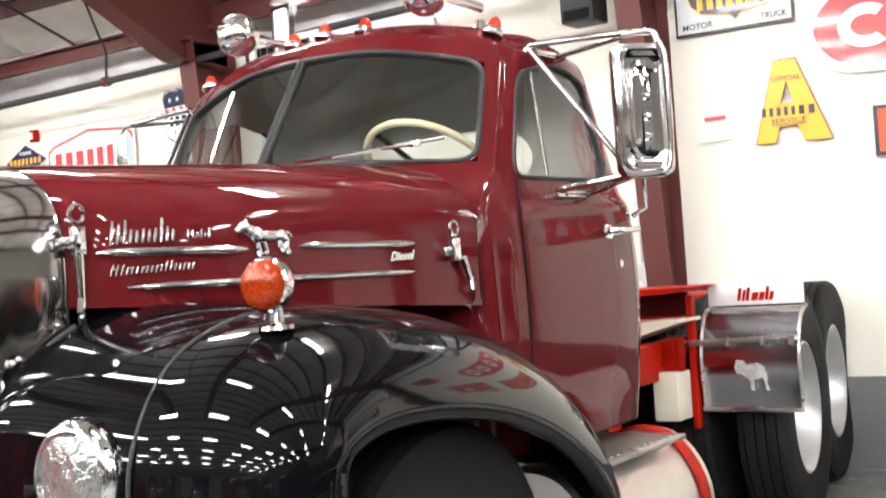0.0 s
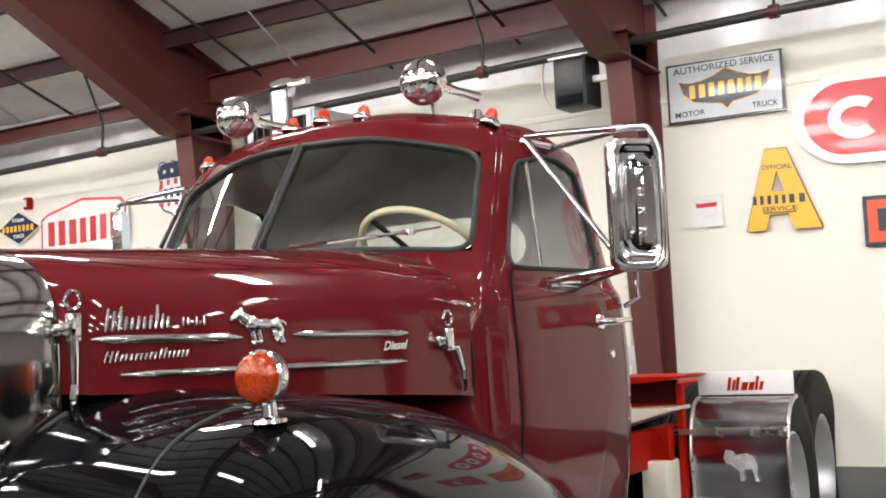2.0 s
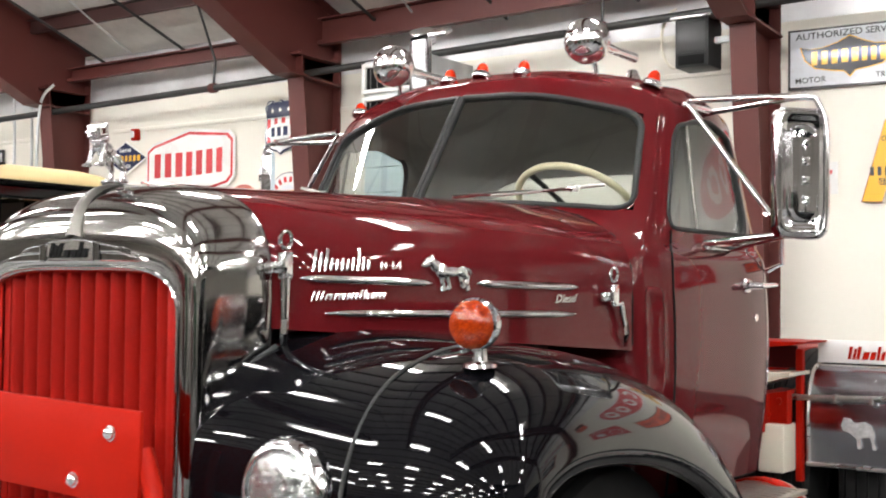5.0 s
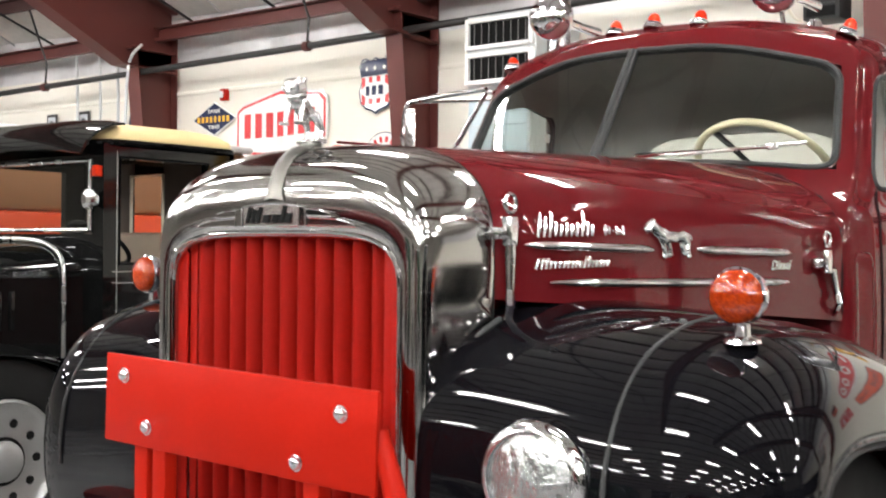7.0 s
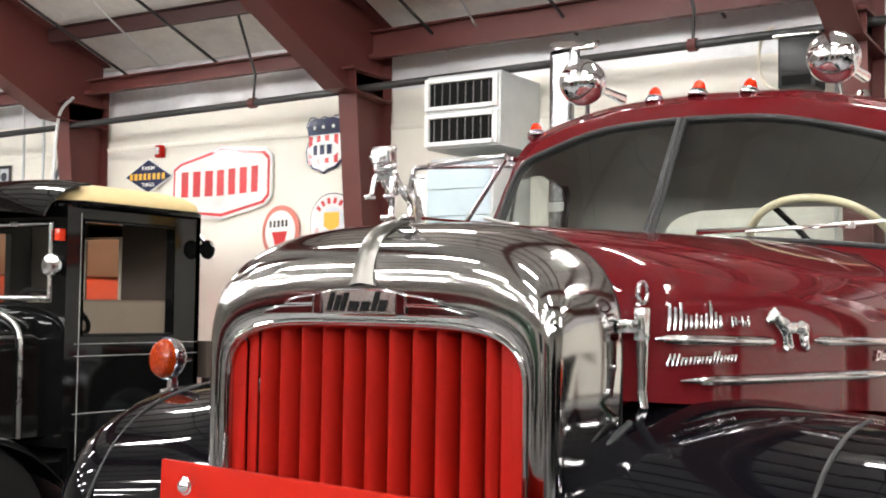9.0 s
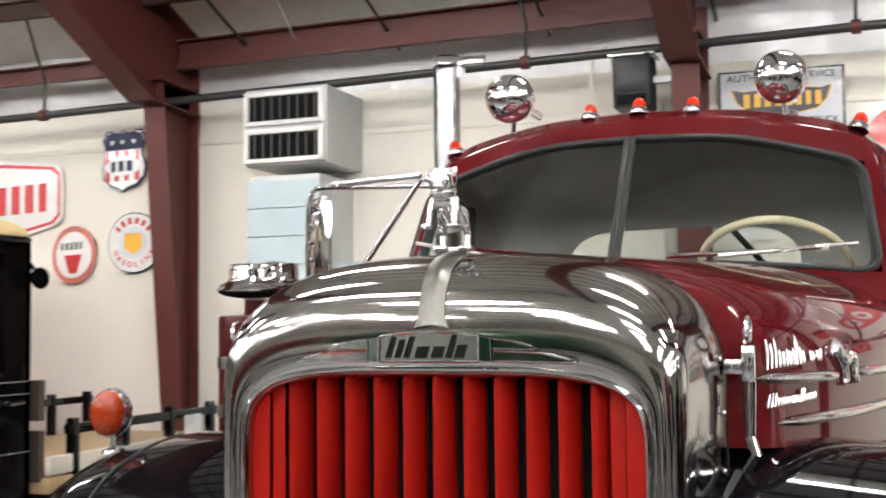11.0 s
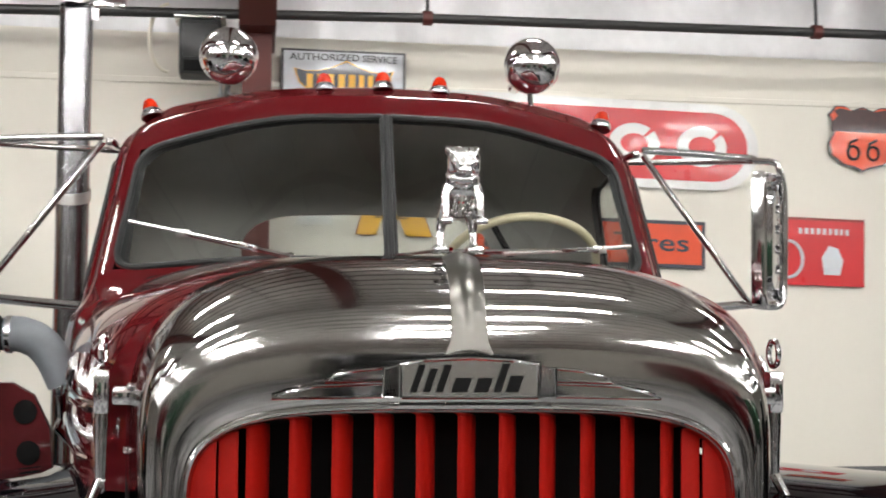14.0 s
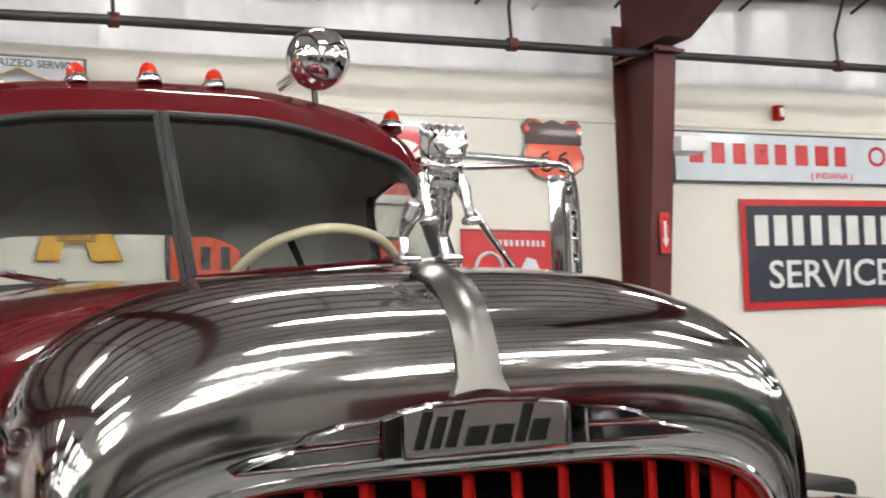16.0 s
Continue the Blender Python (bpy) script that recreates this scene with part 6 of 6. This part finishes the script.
for k in range(8):
    z = 0.02 + k * 0.243
    part("board", loft([[(-3.05, 6.44, z), (-1.95, 6.44, z)], [(-3.05, 6.428, z + 0.004), (-1.95, 6.428, z + 0.004)], [(-3.05, 6.44, z + 0.24), (-1.95, 6.44, z + 0.24)]]), M_BLUE, t, smooth=0)

VIEW_FIT_X = [(-22, -18.5), (-12.9, -10.9), (-7.8, -6.656), (-6.98, -6.049), (-6.08, -5.438), (-5.34, -4.865), (-3.74, -3.42), (-2.98, -2.79), (-1.33, -1.38), (-0.03, -0.147),
        (0.515, 0.356), (0.88, 0.65), (1.066, 0.85), (4.2, 3.625), (4.82, 4.13), (6.56, 5.523), (9.2, 7.6), (20, 16.5)]
VIEW_FIT_Z = [(-22, 2.4), (-7, 2.45), (-5.3, 2.8), (0.5, 3.05), (4.5, 2.55), (6.5, 2.45), (20, 2.4)]


def between(table, x):
    return float(np.interp(x, [a for a, _ in table], [b for _, b in table]))


def hung(co, back):
    """Shifts and shrinks what hangs on the wall to fit the camera's view."""
    z = co.z + 0.16 * (between(VIEW_FIT_Z, co.x) - co.z) * min(1, max(0, co.z / 1.7))
    return Vector((between(VIEW_FIT_X, co.x), co.y - back, z))


for ob in list(scene.objects):
    if ob.parent is None and ob.name.split(".")[0] in ("wall_sign", "fire_alarm", "arrow_plate", "emergency_light", "loudspeaker", "electrical_conduit", "wall_conduit", "unit_heater", "boarded_cabinet", "low_boarded_panel"):
        back = 0.36 if ob.name.split(".")[0] in ("unit_heater", "boarded_cabinet", "low_boarded_panel") else 0.0
        m = ob.matrix_basis.copy()
        for piece in ob.children_recursive:
            for v in piece.data.vertices:
                v.co = m.inverted() @ hung(m @ v.co, back)

# ---- black vintage truck with a cream roof ----
M_B2 = mat("black_coach_paint", (0.004, 0.0042, 0.0042), 0.3, vary=0.15, bump=0.0, coat=0.9, spec=0.0)
M_ROOF = mat("cream_roof_fabric", (0.62, 0.48, 0.24), 0.6, vary=0.08, fine=200, bump=0.08)
M_LINE = mat("grey_pinstripe", (0.32, 0.32, 0.30), 0.4)
M_TAN = mat("tan_upholstery", (0.2, 0.155, 0.11), 0.7, vary=0.12)
M_WOOD = mat("varnished_boards", (0.42, 0.30, 0.16), 0.5, vary=0.25, scale=3, fine=60)
M_CABIN = mat("dark_brown_lining", (0.06, 0.042, 0.032), 0.8, vary=0.2)
M_DISC = mat("silver_disc", (0.36, 0.36, 0.35), 0.34, 0.6, vary=0.1, scale=9)
old = thing("vintage_truck", Matrix.Translation((0.16, 0, 0)), "black vintage flatbed truck with a cream roof", "truck")
XS, XF = -3.25, -4.62


def sheet_with_hole(y0, y1, z0, z1, hy0, hy1, hz0, hz1, x, t):
    """One upright sheet at x, t thick, with a rectangular window opening."""
    bm = bmesh.new()
    outer, inner = [(y0, z0), (y1, z0), (y1, z1), (y0, z1)], [(hy0, hz0), (hy1, hz0), (hy1, hz1), (hy0, hz1)]
    v = [[[bm.verts.new((p, y, z)) for y, z in ring] for ring in (outer, inner)] for p in (x, x + t)]
    for k in range(4):
        j = (k + 1) % 4
        for s in (0, 1):
            bm.faces.new((v[s][0][k], v[s][0][j], v[s][1][j], v[s][1][k]))
        for r in (0, 1):
            bm.faces.new((v[0][r][k], v[0][r][j], v[1][r][j], v[1][r][k]))
    bmesh.ops.recalc_face_normals(bm, faces=bm.faces[:])
    return bm


for x, t in ((XS, -0.05), (XF, 0.05)):
    part("cab_side", sheet_with_hole(1.98, 3.0, 0.75, 2.08, 2.06, 2.76, 1.45, 2.0, x, t), M_B2, old, smooth=0)
part("cab_back", merge(box(XF, XS, 2.96, 3.0, 0.75, 1.45), box(XF, XS, 2.96, 3.0, 1.98, 2.08), box(XF, -4.25, 2.96, 3.0, 1.45, 1.98), box(-3.62, XS, 2.96, 3.0, 1.45, 1.98)), M_B2, old, smooth=0)
part("cab_front", merge(box(XF, XS, 1.94, 1.98, 0.9, 1.6), box(XF, XS, 1.94, 1.98, 2.0, 2.08), box(XF, XF + 0.1, 1.94, 1.98, 1.6, 2.0), box(XS - 0.1, XS, 1.94, 1.98, 1.6, 2.0)), M_B2, old, smooth=0)
pane = part("windscreen", loft([[(XF + 0.1, 1.957, 1.6), (XS - 0.1, 1.957, 1.6)], [(XF + 0.1, 1.957, 2.0), (XS - 0.1, 1.957, 2.0)]]), M_GLASS, old, smooth=0)
pane.visible_shadow = False
part("windscreen_frame", merge(*[tube([(XF + 0.11, 1.935, z), (XS - 0.11, 1.935, z)], 0.012, 8) for z in (1.62, 1.99)], *[tube([(x, 1.935, 1.62), (x, 1.935, 1.99)], 0.012, 8) for x in (XF + 0.11, XS - 0.11)]), M_STEEL, old)
rings = []
for k, (d, z) in enumerate(((0.02, 2.08), (0.03, 2.10), (0.02, 2.14), (-0.03, 2.175), (-0.12, 2.20), (-0.3, 2.215))):
    x0, x1, y0, y1 = XF - d, XS + d, 1.98 - d - 0.02, 3.0 + d
    r = 0.14
    ring = []
    for cx, cy, st in ((x1 - r, y1 - r, 0), (x0 + r, y1 - r, 1), (x0 + r, y0 + r, 2), (x1 - r, y0 + r, 3)):
        ring += [(cx + r * math.cos(math.pi / 2 * (st + i / 5)), cy + r * math.sin(math.pi / 2 * (st + i / 5)), z) for i in range(6)]
    rings.append(ring)
part("roof", loft(rings, True, True), M_ROOF, old, "cream fabric roof", smooth=50)
part("roof_rail", tube([(p[0], p[1], 2.085) for p in rings[1]], 0.018, 8, True), M_B2, old)
part("visor", thick(loft([[(x, y, z - 0.03 * abs((x - XF) / (XS - XF) * 2 - 1) ** 4) for x in [XF - 0.03 + (XS - XF + 0.06) * k / 10 for k in range(11)]] for y, z in ((2.06, 2.225), (1.97, 2.215), (1.88, 2.175), (1.80, 2.11), (1.765, 2.045))]), 0.012), M_B2, old, "black peaked visor", smooth=60)
for z in (1.40, 1.34, 1.06):
    part("pinstripe", tube([(XS + 0.002, 2.0, z), (XS + 0.002, 2.99, z)], 0.0022, 6), M_LINE, old)
part("window_trim", tube([(XS + 0.003, y, z) for y, z in ((2.05, 1.44), (2.77, 1.44), (2.77, 2.01), (2.05, 2.01))], 0.007, 6, True), M_B2, old)
part("door_seam", tube([(XS + 0.001, 2.03, 2.04), (XS + 0.001, 2.03, 0.78)], 0.0022, 6), M_LINE, old)
part("door_handle", tube([(XS, 2.78, 1.30), (XS + 0.04, 2.78, 1.30), (XS + 0.045, 2.88, 1.305)], 0.012, 8), M_CHROME, old)
part("cab_lining", merge(box(XF + 0.06, -4.1, 2.93, 2.955, 1.2, 2.05), box(-3.8, XS - 0.06, 2.93, 2.955, 1.2, 2.05), box(-4.1, -3.8, 2.93, 2.955, 1.2, 1.55)), M_CABIN, old, "dark brown cab lining", smooth=0)
part("rear_light_frame", tube([(-4.1, 2.925, 1.56), (-3.8, 2.925, 1.56), (-3.8, 2.925, 1.97), (-4.1, 2.925, 1.97)], 0.012, 8, True), M_CREAM, old)
part("seat", merge(box(XF + 0.1, XS - 0.1, 2.5, 2.92, 1.0, 1.25, 0.04), box(XF + 0.1, XS - 0.1, 2.82, 2.94, 1.2, 1.62, 0.04)), M_TAN, old)
wm = Matrix.Translation((-3.62, 2.22, 1.55)) @ Matrix.Rotation(radians(-35), 4, "X")
part("steering_wheel", moved(tube([(0.2 * math.cos(2 * math.pi * i / 30), 0.2 * math.sin(2 * math.pi * i / 30), 0) for i in range(30)], 0.014, 8, True), wm), M_DARK, old)
hood = []
for y, hw, top in ((0.75, 0.36, 1.42), (1.3, 0.42, 1.46), (1.94, 0.56, 1.52)):
    hood.append([((XS + XF) / 2 + x, y, z) for x, z in arch_outline(hw, top + 0.05, 1.35, 0.95, 3.2, 21)])
part("hood", loft(hood), M_B2, old, smooth=50)
part("hood_band", tube([((XS + XF) / 2 + x, 1.80, z) for x, z in arch_outline(0.545, 1.572, 1.35, 0.95, 3.2, 21)], 0.012, 8), M_STEEL, old, "bright band round the hood")
for k in range(9):
    part("hood_louvre", box(-3.47, -3.452, 1.0 + k * 0.075, 1.03 + k * 0.075, 1.1, 1.3, 0.004), M_B2, old)
part("radiator", box((XS + XF) / 2 - 0.36, (XS + XF) / 2 + 0.36, 0.68, 0.76, 0.7, 1.5, 0.03), M_CHROME, old)
part("cowl_lamp", moved(lathe([(0, -0.05), (0.03, -0.04), (0.055, 0), (0.055, 0.02), (0, 0.035)], seg=24), aim((-3.30, 1.90, 1.78), (0.1, -1, 0))), M_CHROME, old)
part("red_marker", box(-3.30, -3.26, 1.90, 1.94, 1.90, 1.96, 0.006), M_REDLENS, old)
part("side_mirror", merge(moved(lathe([(0, 0), (0.05, 0), (0.054, 0.012), (0.04, 0.025), (0, 0.03)], seg=24), aim((-3.19, 2.98, 1.90), (0, 1, 0.1))), tube([(-3.26, 3.0, 1.98), (-3.20, 3.0, 1.91)], 0.01, 8)), M_B2, old)
for sx in (XS - 0.02, XF + 0.02):
    path = curve_through([(0, 0.55, 0.62), (0, 0.72, 0.92), (0, 1.02, 1.07), (0, 1.34, 1.06), (0, 1.66, 0.95), (0, 1.95, 0.70), (0, 2.2, 0.55)], 28)
    part("fender", thick(loft([[(sx - 0.15 + 0.34 * k / 6, p.y, p.z - 0.05 * ((k - 3) / 3) ** 2) for k in range(7)] for p in path]), 0.01), M_B2, old, smooth=50)
    side = 1 if sx > -4 else -1
    w = part("front_tyre", moved(tyre_mesh(0.5, 0.22, 0.29), aim((sx + 0.03 * side, 1.30, 0.5), (side, 0, 0))), M_RUBBER, old, smooth=30)
    part("disc_wheel", moved(lathe([(0.30, 0.10), (0.285, 0.115), (0.27, 0.10), (0.24, 0.085), (0.12, 0.075), (0.1, 0.08), (0.095, 0.11), (0.07, 0.13), (0, 0.135)], seg=40), aim((sx + 0.03 * side, 1.30, 0.5), (side, 0, 0))), M_DISC, w, "bright disc wheel")
    # Black discs on the uncut wheel paint the dark of its holes.
    for k in range(10):
        a = 2 * math.pi * k / 10
        part("hand_hole", moved(lathe([(0.022, 0.0), (0.022, 0.004), (0, 0.005)], seg=12), aim((sx + 0.03 * side, 1.30, 0.5), (side, 0, 0)) @ Matrix.Translation((0.185 * math.cos(a), 0.185 * math.sin(a), 0.079))), M_DARK, w)
    part("hub_ring", moved(lathe([(0.115, 0.08), (0.118, 0.086), (0.1, 0.09)], seg=30), aim((sx + 0.03 * side, 1.30, 0.5), (side, 0, 0))), M_DARK, w)
    part("rear_tyre", moved(tyre_mesh(0.5, 0.24, 0.29), aim((sx - 0.02 * side, 4.4, 0.5), (side, 0, 0))), M_RUBBER, old, smooth=30)
    part("running_board", box(sx - 0.14, sx + 0.18, 2.1, 3.2, 0.5, 0.55, 0.01), M_B2, old)
part("bed_floor", box(-4.75, -3.2, 3.08, 5.6, 0.84, 0.92, 0.008), M_WOOD, old)
part("side_board", box(-3.24, -3.2, 3.1, 5.55, 0.93, 1.02, 0.006), M_CREAM, old, "cream side board")
for x in (-3.22, -4.73):
    part("upper_rail", box(x - 0.02, x + 0.02, 3.25, 5.55, 1.12, 1.17, 0.006), M_B2, old)
    for y in (3.3, 3.75, 4.2, 4.65, 5.1, 5.5):
        part("stake", box(x - 0.025, x + 0.025, y - 0.025, y + 0.025, 0.9, 1.2, 0.005), M_B2, old)
part("head_board", merge(box(-4.7, -3.24, 3.06, 3.1, 0.9, 1.15), box(-4.7, -3.24, 3.06, 3.1, 1.2, 1.4)), M_CABIN, old, "dark brown headboard")
part("chassis", box(-4.4, -3.5, 0.8, 5.5, 0.55, 0.8), M_DARK, old)
part("striped_card", box(-3.17, -3.165, 4.28, 4.46, 0.92, 1.14), M_S_WHITE, old)
part("card_stripe", merge(*[slab([(0, 0), (0.05, 0.0), (0.1, 0.09), (0.05, 0.09)], 0.002, Matrix.Translation((-3.162, 4.30 + 0.06 * k, 0.94)) @ Matrix.Rotation(radians(90), 4, "Z")) for k in range(2)]), M_S_RED, old, smooth=0)

# the cab is shortened and its bonnet pushed back to fit the camera's view
for ob in old.children_recursive:
    for v in ob.data.vertices:
        v.co.y += 0.14 * min(1.0, max(0.0, 3.0 - v.co.y))

# brown and red delivery van beyond it
M_BROWN = mat("brown_van_paint", (0.26, 0.115, 0.05), 0.35, vary=0.1, coat=0.4)
van = thing("delivery_van", Matrix.Identity(4), "brown and red vintage delivery van body", "van")
part("body", box(-7.6, -5.35, 2.9, 5.3, 1.78, 2.32, 0.05), M_BROWN, van)
part("lower_body", box(-7.62, -5.33, 2.88, 5.3, 0.55, 1.78, 0.04), M_S_ORANGE, van)
part("roof", box(-7.65, -5.3, 2.85, 5.3, 2.32, 2.38, 0.03), M_WHITE, van)
for k in range(5):
    part("name_bar", slab([(0, 0), (0.06, 0), (0.06, 0.2), (0, 0.2)], 0.003, Matrix.Translation((-7.2 + 0.3 * k, 2.893, 1.95))), M_S_BLACK, van, smooth=0)
    part("name_bar", slab([(0.14, 0), (0.2, 0), (0.2, 0.2), (0.14, 0.2)], 0.003, Matrix.Translation((-7.2 + 0.3 * k, 2.893, 1.95))), M_S_BLACK, van, smooth=0)
for x in (-7.45, -5.5):
    for y in (3.3, 4.9):
        part("tyre", moved(tyre_mesh(0.42, 0.2, 0.25), aim((x, y, 0.42), (1 if x > -6 else -1, 0, 0))), M_RUBBER, van, smooth=30)

# white car on the other side, its height cut to fit the camera's view
M_CAR = mat("white_car_paint", (0.7, 0.7, 0.66), 0.25, vary=0.04, coat=1.0)
car = thing("parked_car", Matrix.Translation((3.3, 4.95, 0)), "low white vintage car with a dark folded top", "car")
shape = []
for x, hw, top in ((-1.4, 0.42, 0.48), (-1.2, 0.56, 0.56), (-0.5, 0.64, 0.60), (0.3, 0.66, 0.60), (1.0, 0.62, 0.54), (1.4, 0.42, 0.44)):
    shape.append([(x, y, z) for y, z in arch_outline(hw, top, 0.36, 0.18, 3.4, 21)])
part("body", loft(shape, True, True), M_CAR, car, smooth=50)
part("trim_line", tube([(x, -hw - 0.002, 0.40) for x, hw in ((-1.2, 0.56), (-0.5, 0.64), (0.3, 0.66), (1.0, 0.62))], 0.014, 8), M_S_RED, car, "red side line")
part("folded_top", box(0.55, 1.42, -0.5, 0.5, 0.52, 0.685, 0.05), M_GASKET, car, "dark folded top")
part("top_cover", box(-0.8, 0.5, -0.45, 0.45, 0.58, 0.635, 0.03), M_GASKET, car, "dark cover")
for s in (1, -1):
    for x in (-0.9, 0.9):
        part("tyre", moved(tyre_mesh(0.25, 0.14, 0.15), aim((x, s * 0.58, 0.25), (0, s, 0))), M_RUBBER, car, smooth=30)

post = thing("display_post", Matrix.Translation((5.62, 4.6, 0)), "small dark box on a short stand by the wall", "stand")
part("head", box(-0.2, 0.25, -0.06, 0.08, 0.52, 0.645, 0.02), M_GASKET, post)
part("stem", tube([(0.02, 0, 0.2), (0.02, 0, 0.53)], 0.035, 12), M_STEEL, post)
part("base", moved(lathe([(0, 0.3), (0.06, 0.29), (0.13, 0.24), (0.16, 0.16), (0.16, 0.0), (0, 0.0)], seg=24), Matrix.Identity(4)), M_PIPE, post)

# ---- vehicles out of view, added for the chrome to reflect ----
M_GREEN = mat("dark_green_paint", (0.012, 0.04, 0.02), 0.35, vary=0.1, bump=0.0, coat=0.8, spec=0.1)


def parked_lorry(m, paint, label, body_top=2.5):
    """A plain old lorry: bonnet, cab, fenders, box body and four wheels; its nose towards +y."""
    t = thing("parked_lorry", m, label, "lorry", "lorries across the aisle")
    rings = [[(x, y, z) for x, z in arch_outline(hw, top, 1.25, 0.85, 3.0, 21)] for y, hw, top in ((2.1, 0.4, 1.55), (1.6, 0.46, 1.6), (0.9, 0.55, 1.66))]
    part("bonnet", loft(rings, False, True), paint, t, smooth=50)
    part("grille", box(-0.34, 0.34, 2.09, 2.14, 0.85, 1.5, 0.02), M_STEEL, t)
    rings = [[(x, y, z) for x, z in arch_outline(hw, top, 1.5, 0.75, 4.0, 21)] for y, hw, top in ((0.9, 0.72, 1.75), (0.75, 0.8, 2.15), (0.3, 0.82, 2.25), (-0.4, 0.82, 2.22))]
    part("cab", loft(rings, True, True), paint, t, smooth=50)
    part("windscreen", loft([[(-0.6, 0.905, 1.72), (0.6, 0.905, 1.72)], [(-0.58, 0.79, 2.08), (0.58, 0.79, 2.08)]]), M_DARK, t)
    part("box_body", box(-1.0, 1.0, -3.6, -0.5, 0.95, body_top, 0.05), paint, t)
    part("chassis", box(-0.4, 0.4, -3.5, 2.0, 0.55, 0.85), M_DARK, t)
    part("bumper", box(-0.95, 0.95, 2.2, 2.28, 0.5, 0.7, 0.02), M_CHROME, t)
    for s in (1, -1):
        path = curve_through([(0, 2.05, 0.6), (0, 1.95, 0.95), (0, 1.55, 1.12), (0, 1.1, 0.98), (0, 0.8, 0.55)], 18)
        part("fender", thick(loft([[(s * (0.5 + 0.4 * k / 6), p.y, p.z - 0.05 * ((k - 2) / 4) ** 2) for k in range(7)] for p in path]), 0.012), M_BLACK, t, smooth=50)
        part("headlamp", moved(lathe([(0, -0.12), (0.06, -0.1), (0.11, -0.02), (0.115, 0.02), (0, 0.05)], seg=24), aim((s * 0.58, 2.0, 1.22), (0, 1, 0))), M_CHROME, t)
        for y in (1.5, -2.4):
            part("tyre", moved(tyre_mesh(0.45, 0.24, 0.26), aim((s * 0.75, y, 0.45), (s, 0, 0))), M_RUBBER, t, smooth=30)
    return t


parked_lorry(Matrix.Translation((-3.4, -7.6, 0)), M_GREEN, "dark green old box lorry, unseen, added for the reflections")
parked_lorry(Matrix.Translation((0.6, -7.9, 0)), M_B2, "black old box lorry, unseen, added for the reflections")
parked_lorry(Matrix.Translation((4.4, -7.6, 0)), M_CANISTER, "maroon old box lorry, unseen, added for the reflections")
parked_lorry(Matrix.Translation((8.2, -7.2, 0)), M_GREEN, "dark green old box lorry, unseen, added for the reflections")
parked_lorry(Matrix.Translation((-7.4, -7.6, 0)), M_CANISTER, "maroon old box lorry, unseen, added for the reflections")
# Added out of view to darken the shell's reflection, low to spare the mirror's.
parked_lorry(Matrix.Translation((5.9, -0.3, 0)) @ Matrix.Rotation(math.pi, 4, "Z"), M_B2, "black low lorry out of view, added to darken reflections", 1.5)
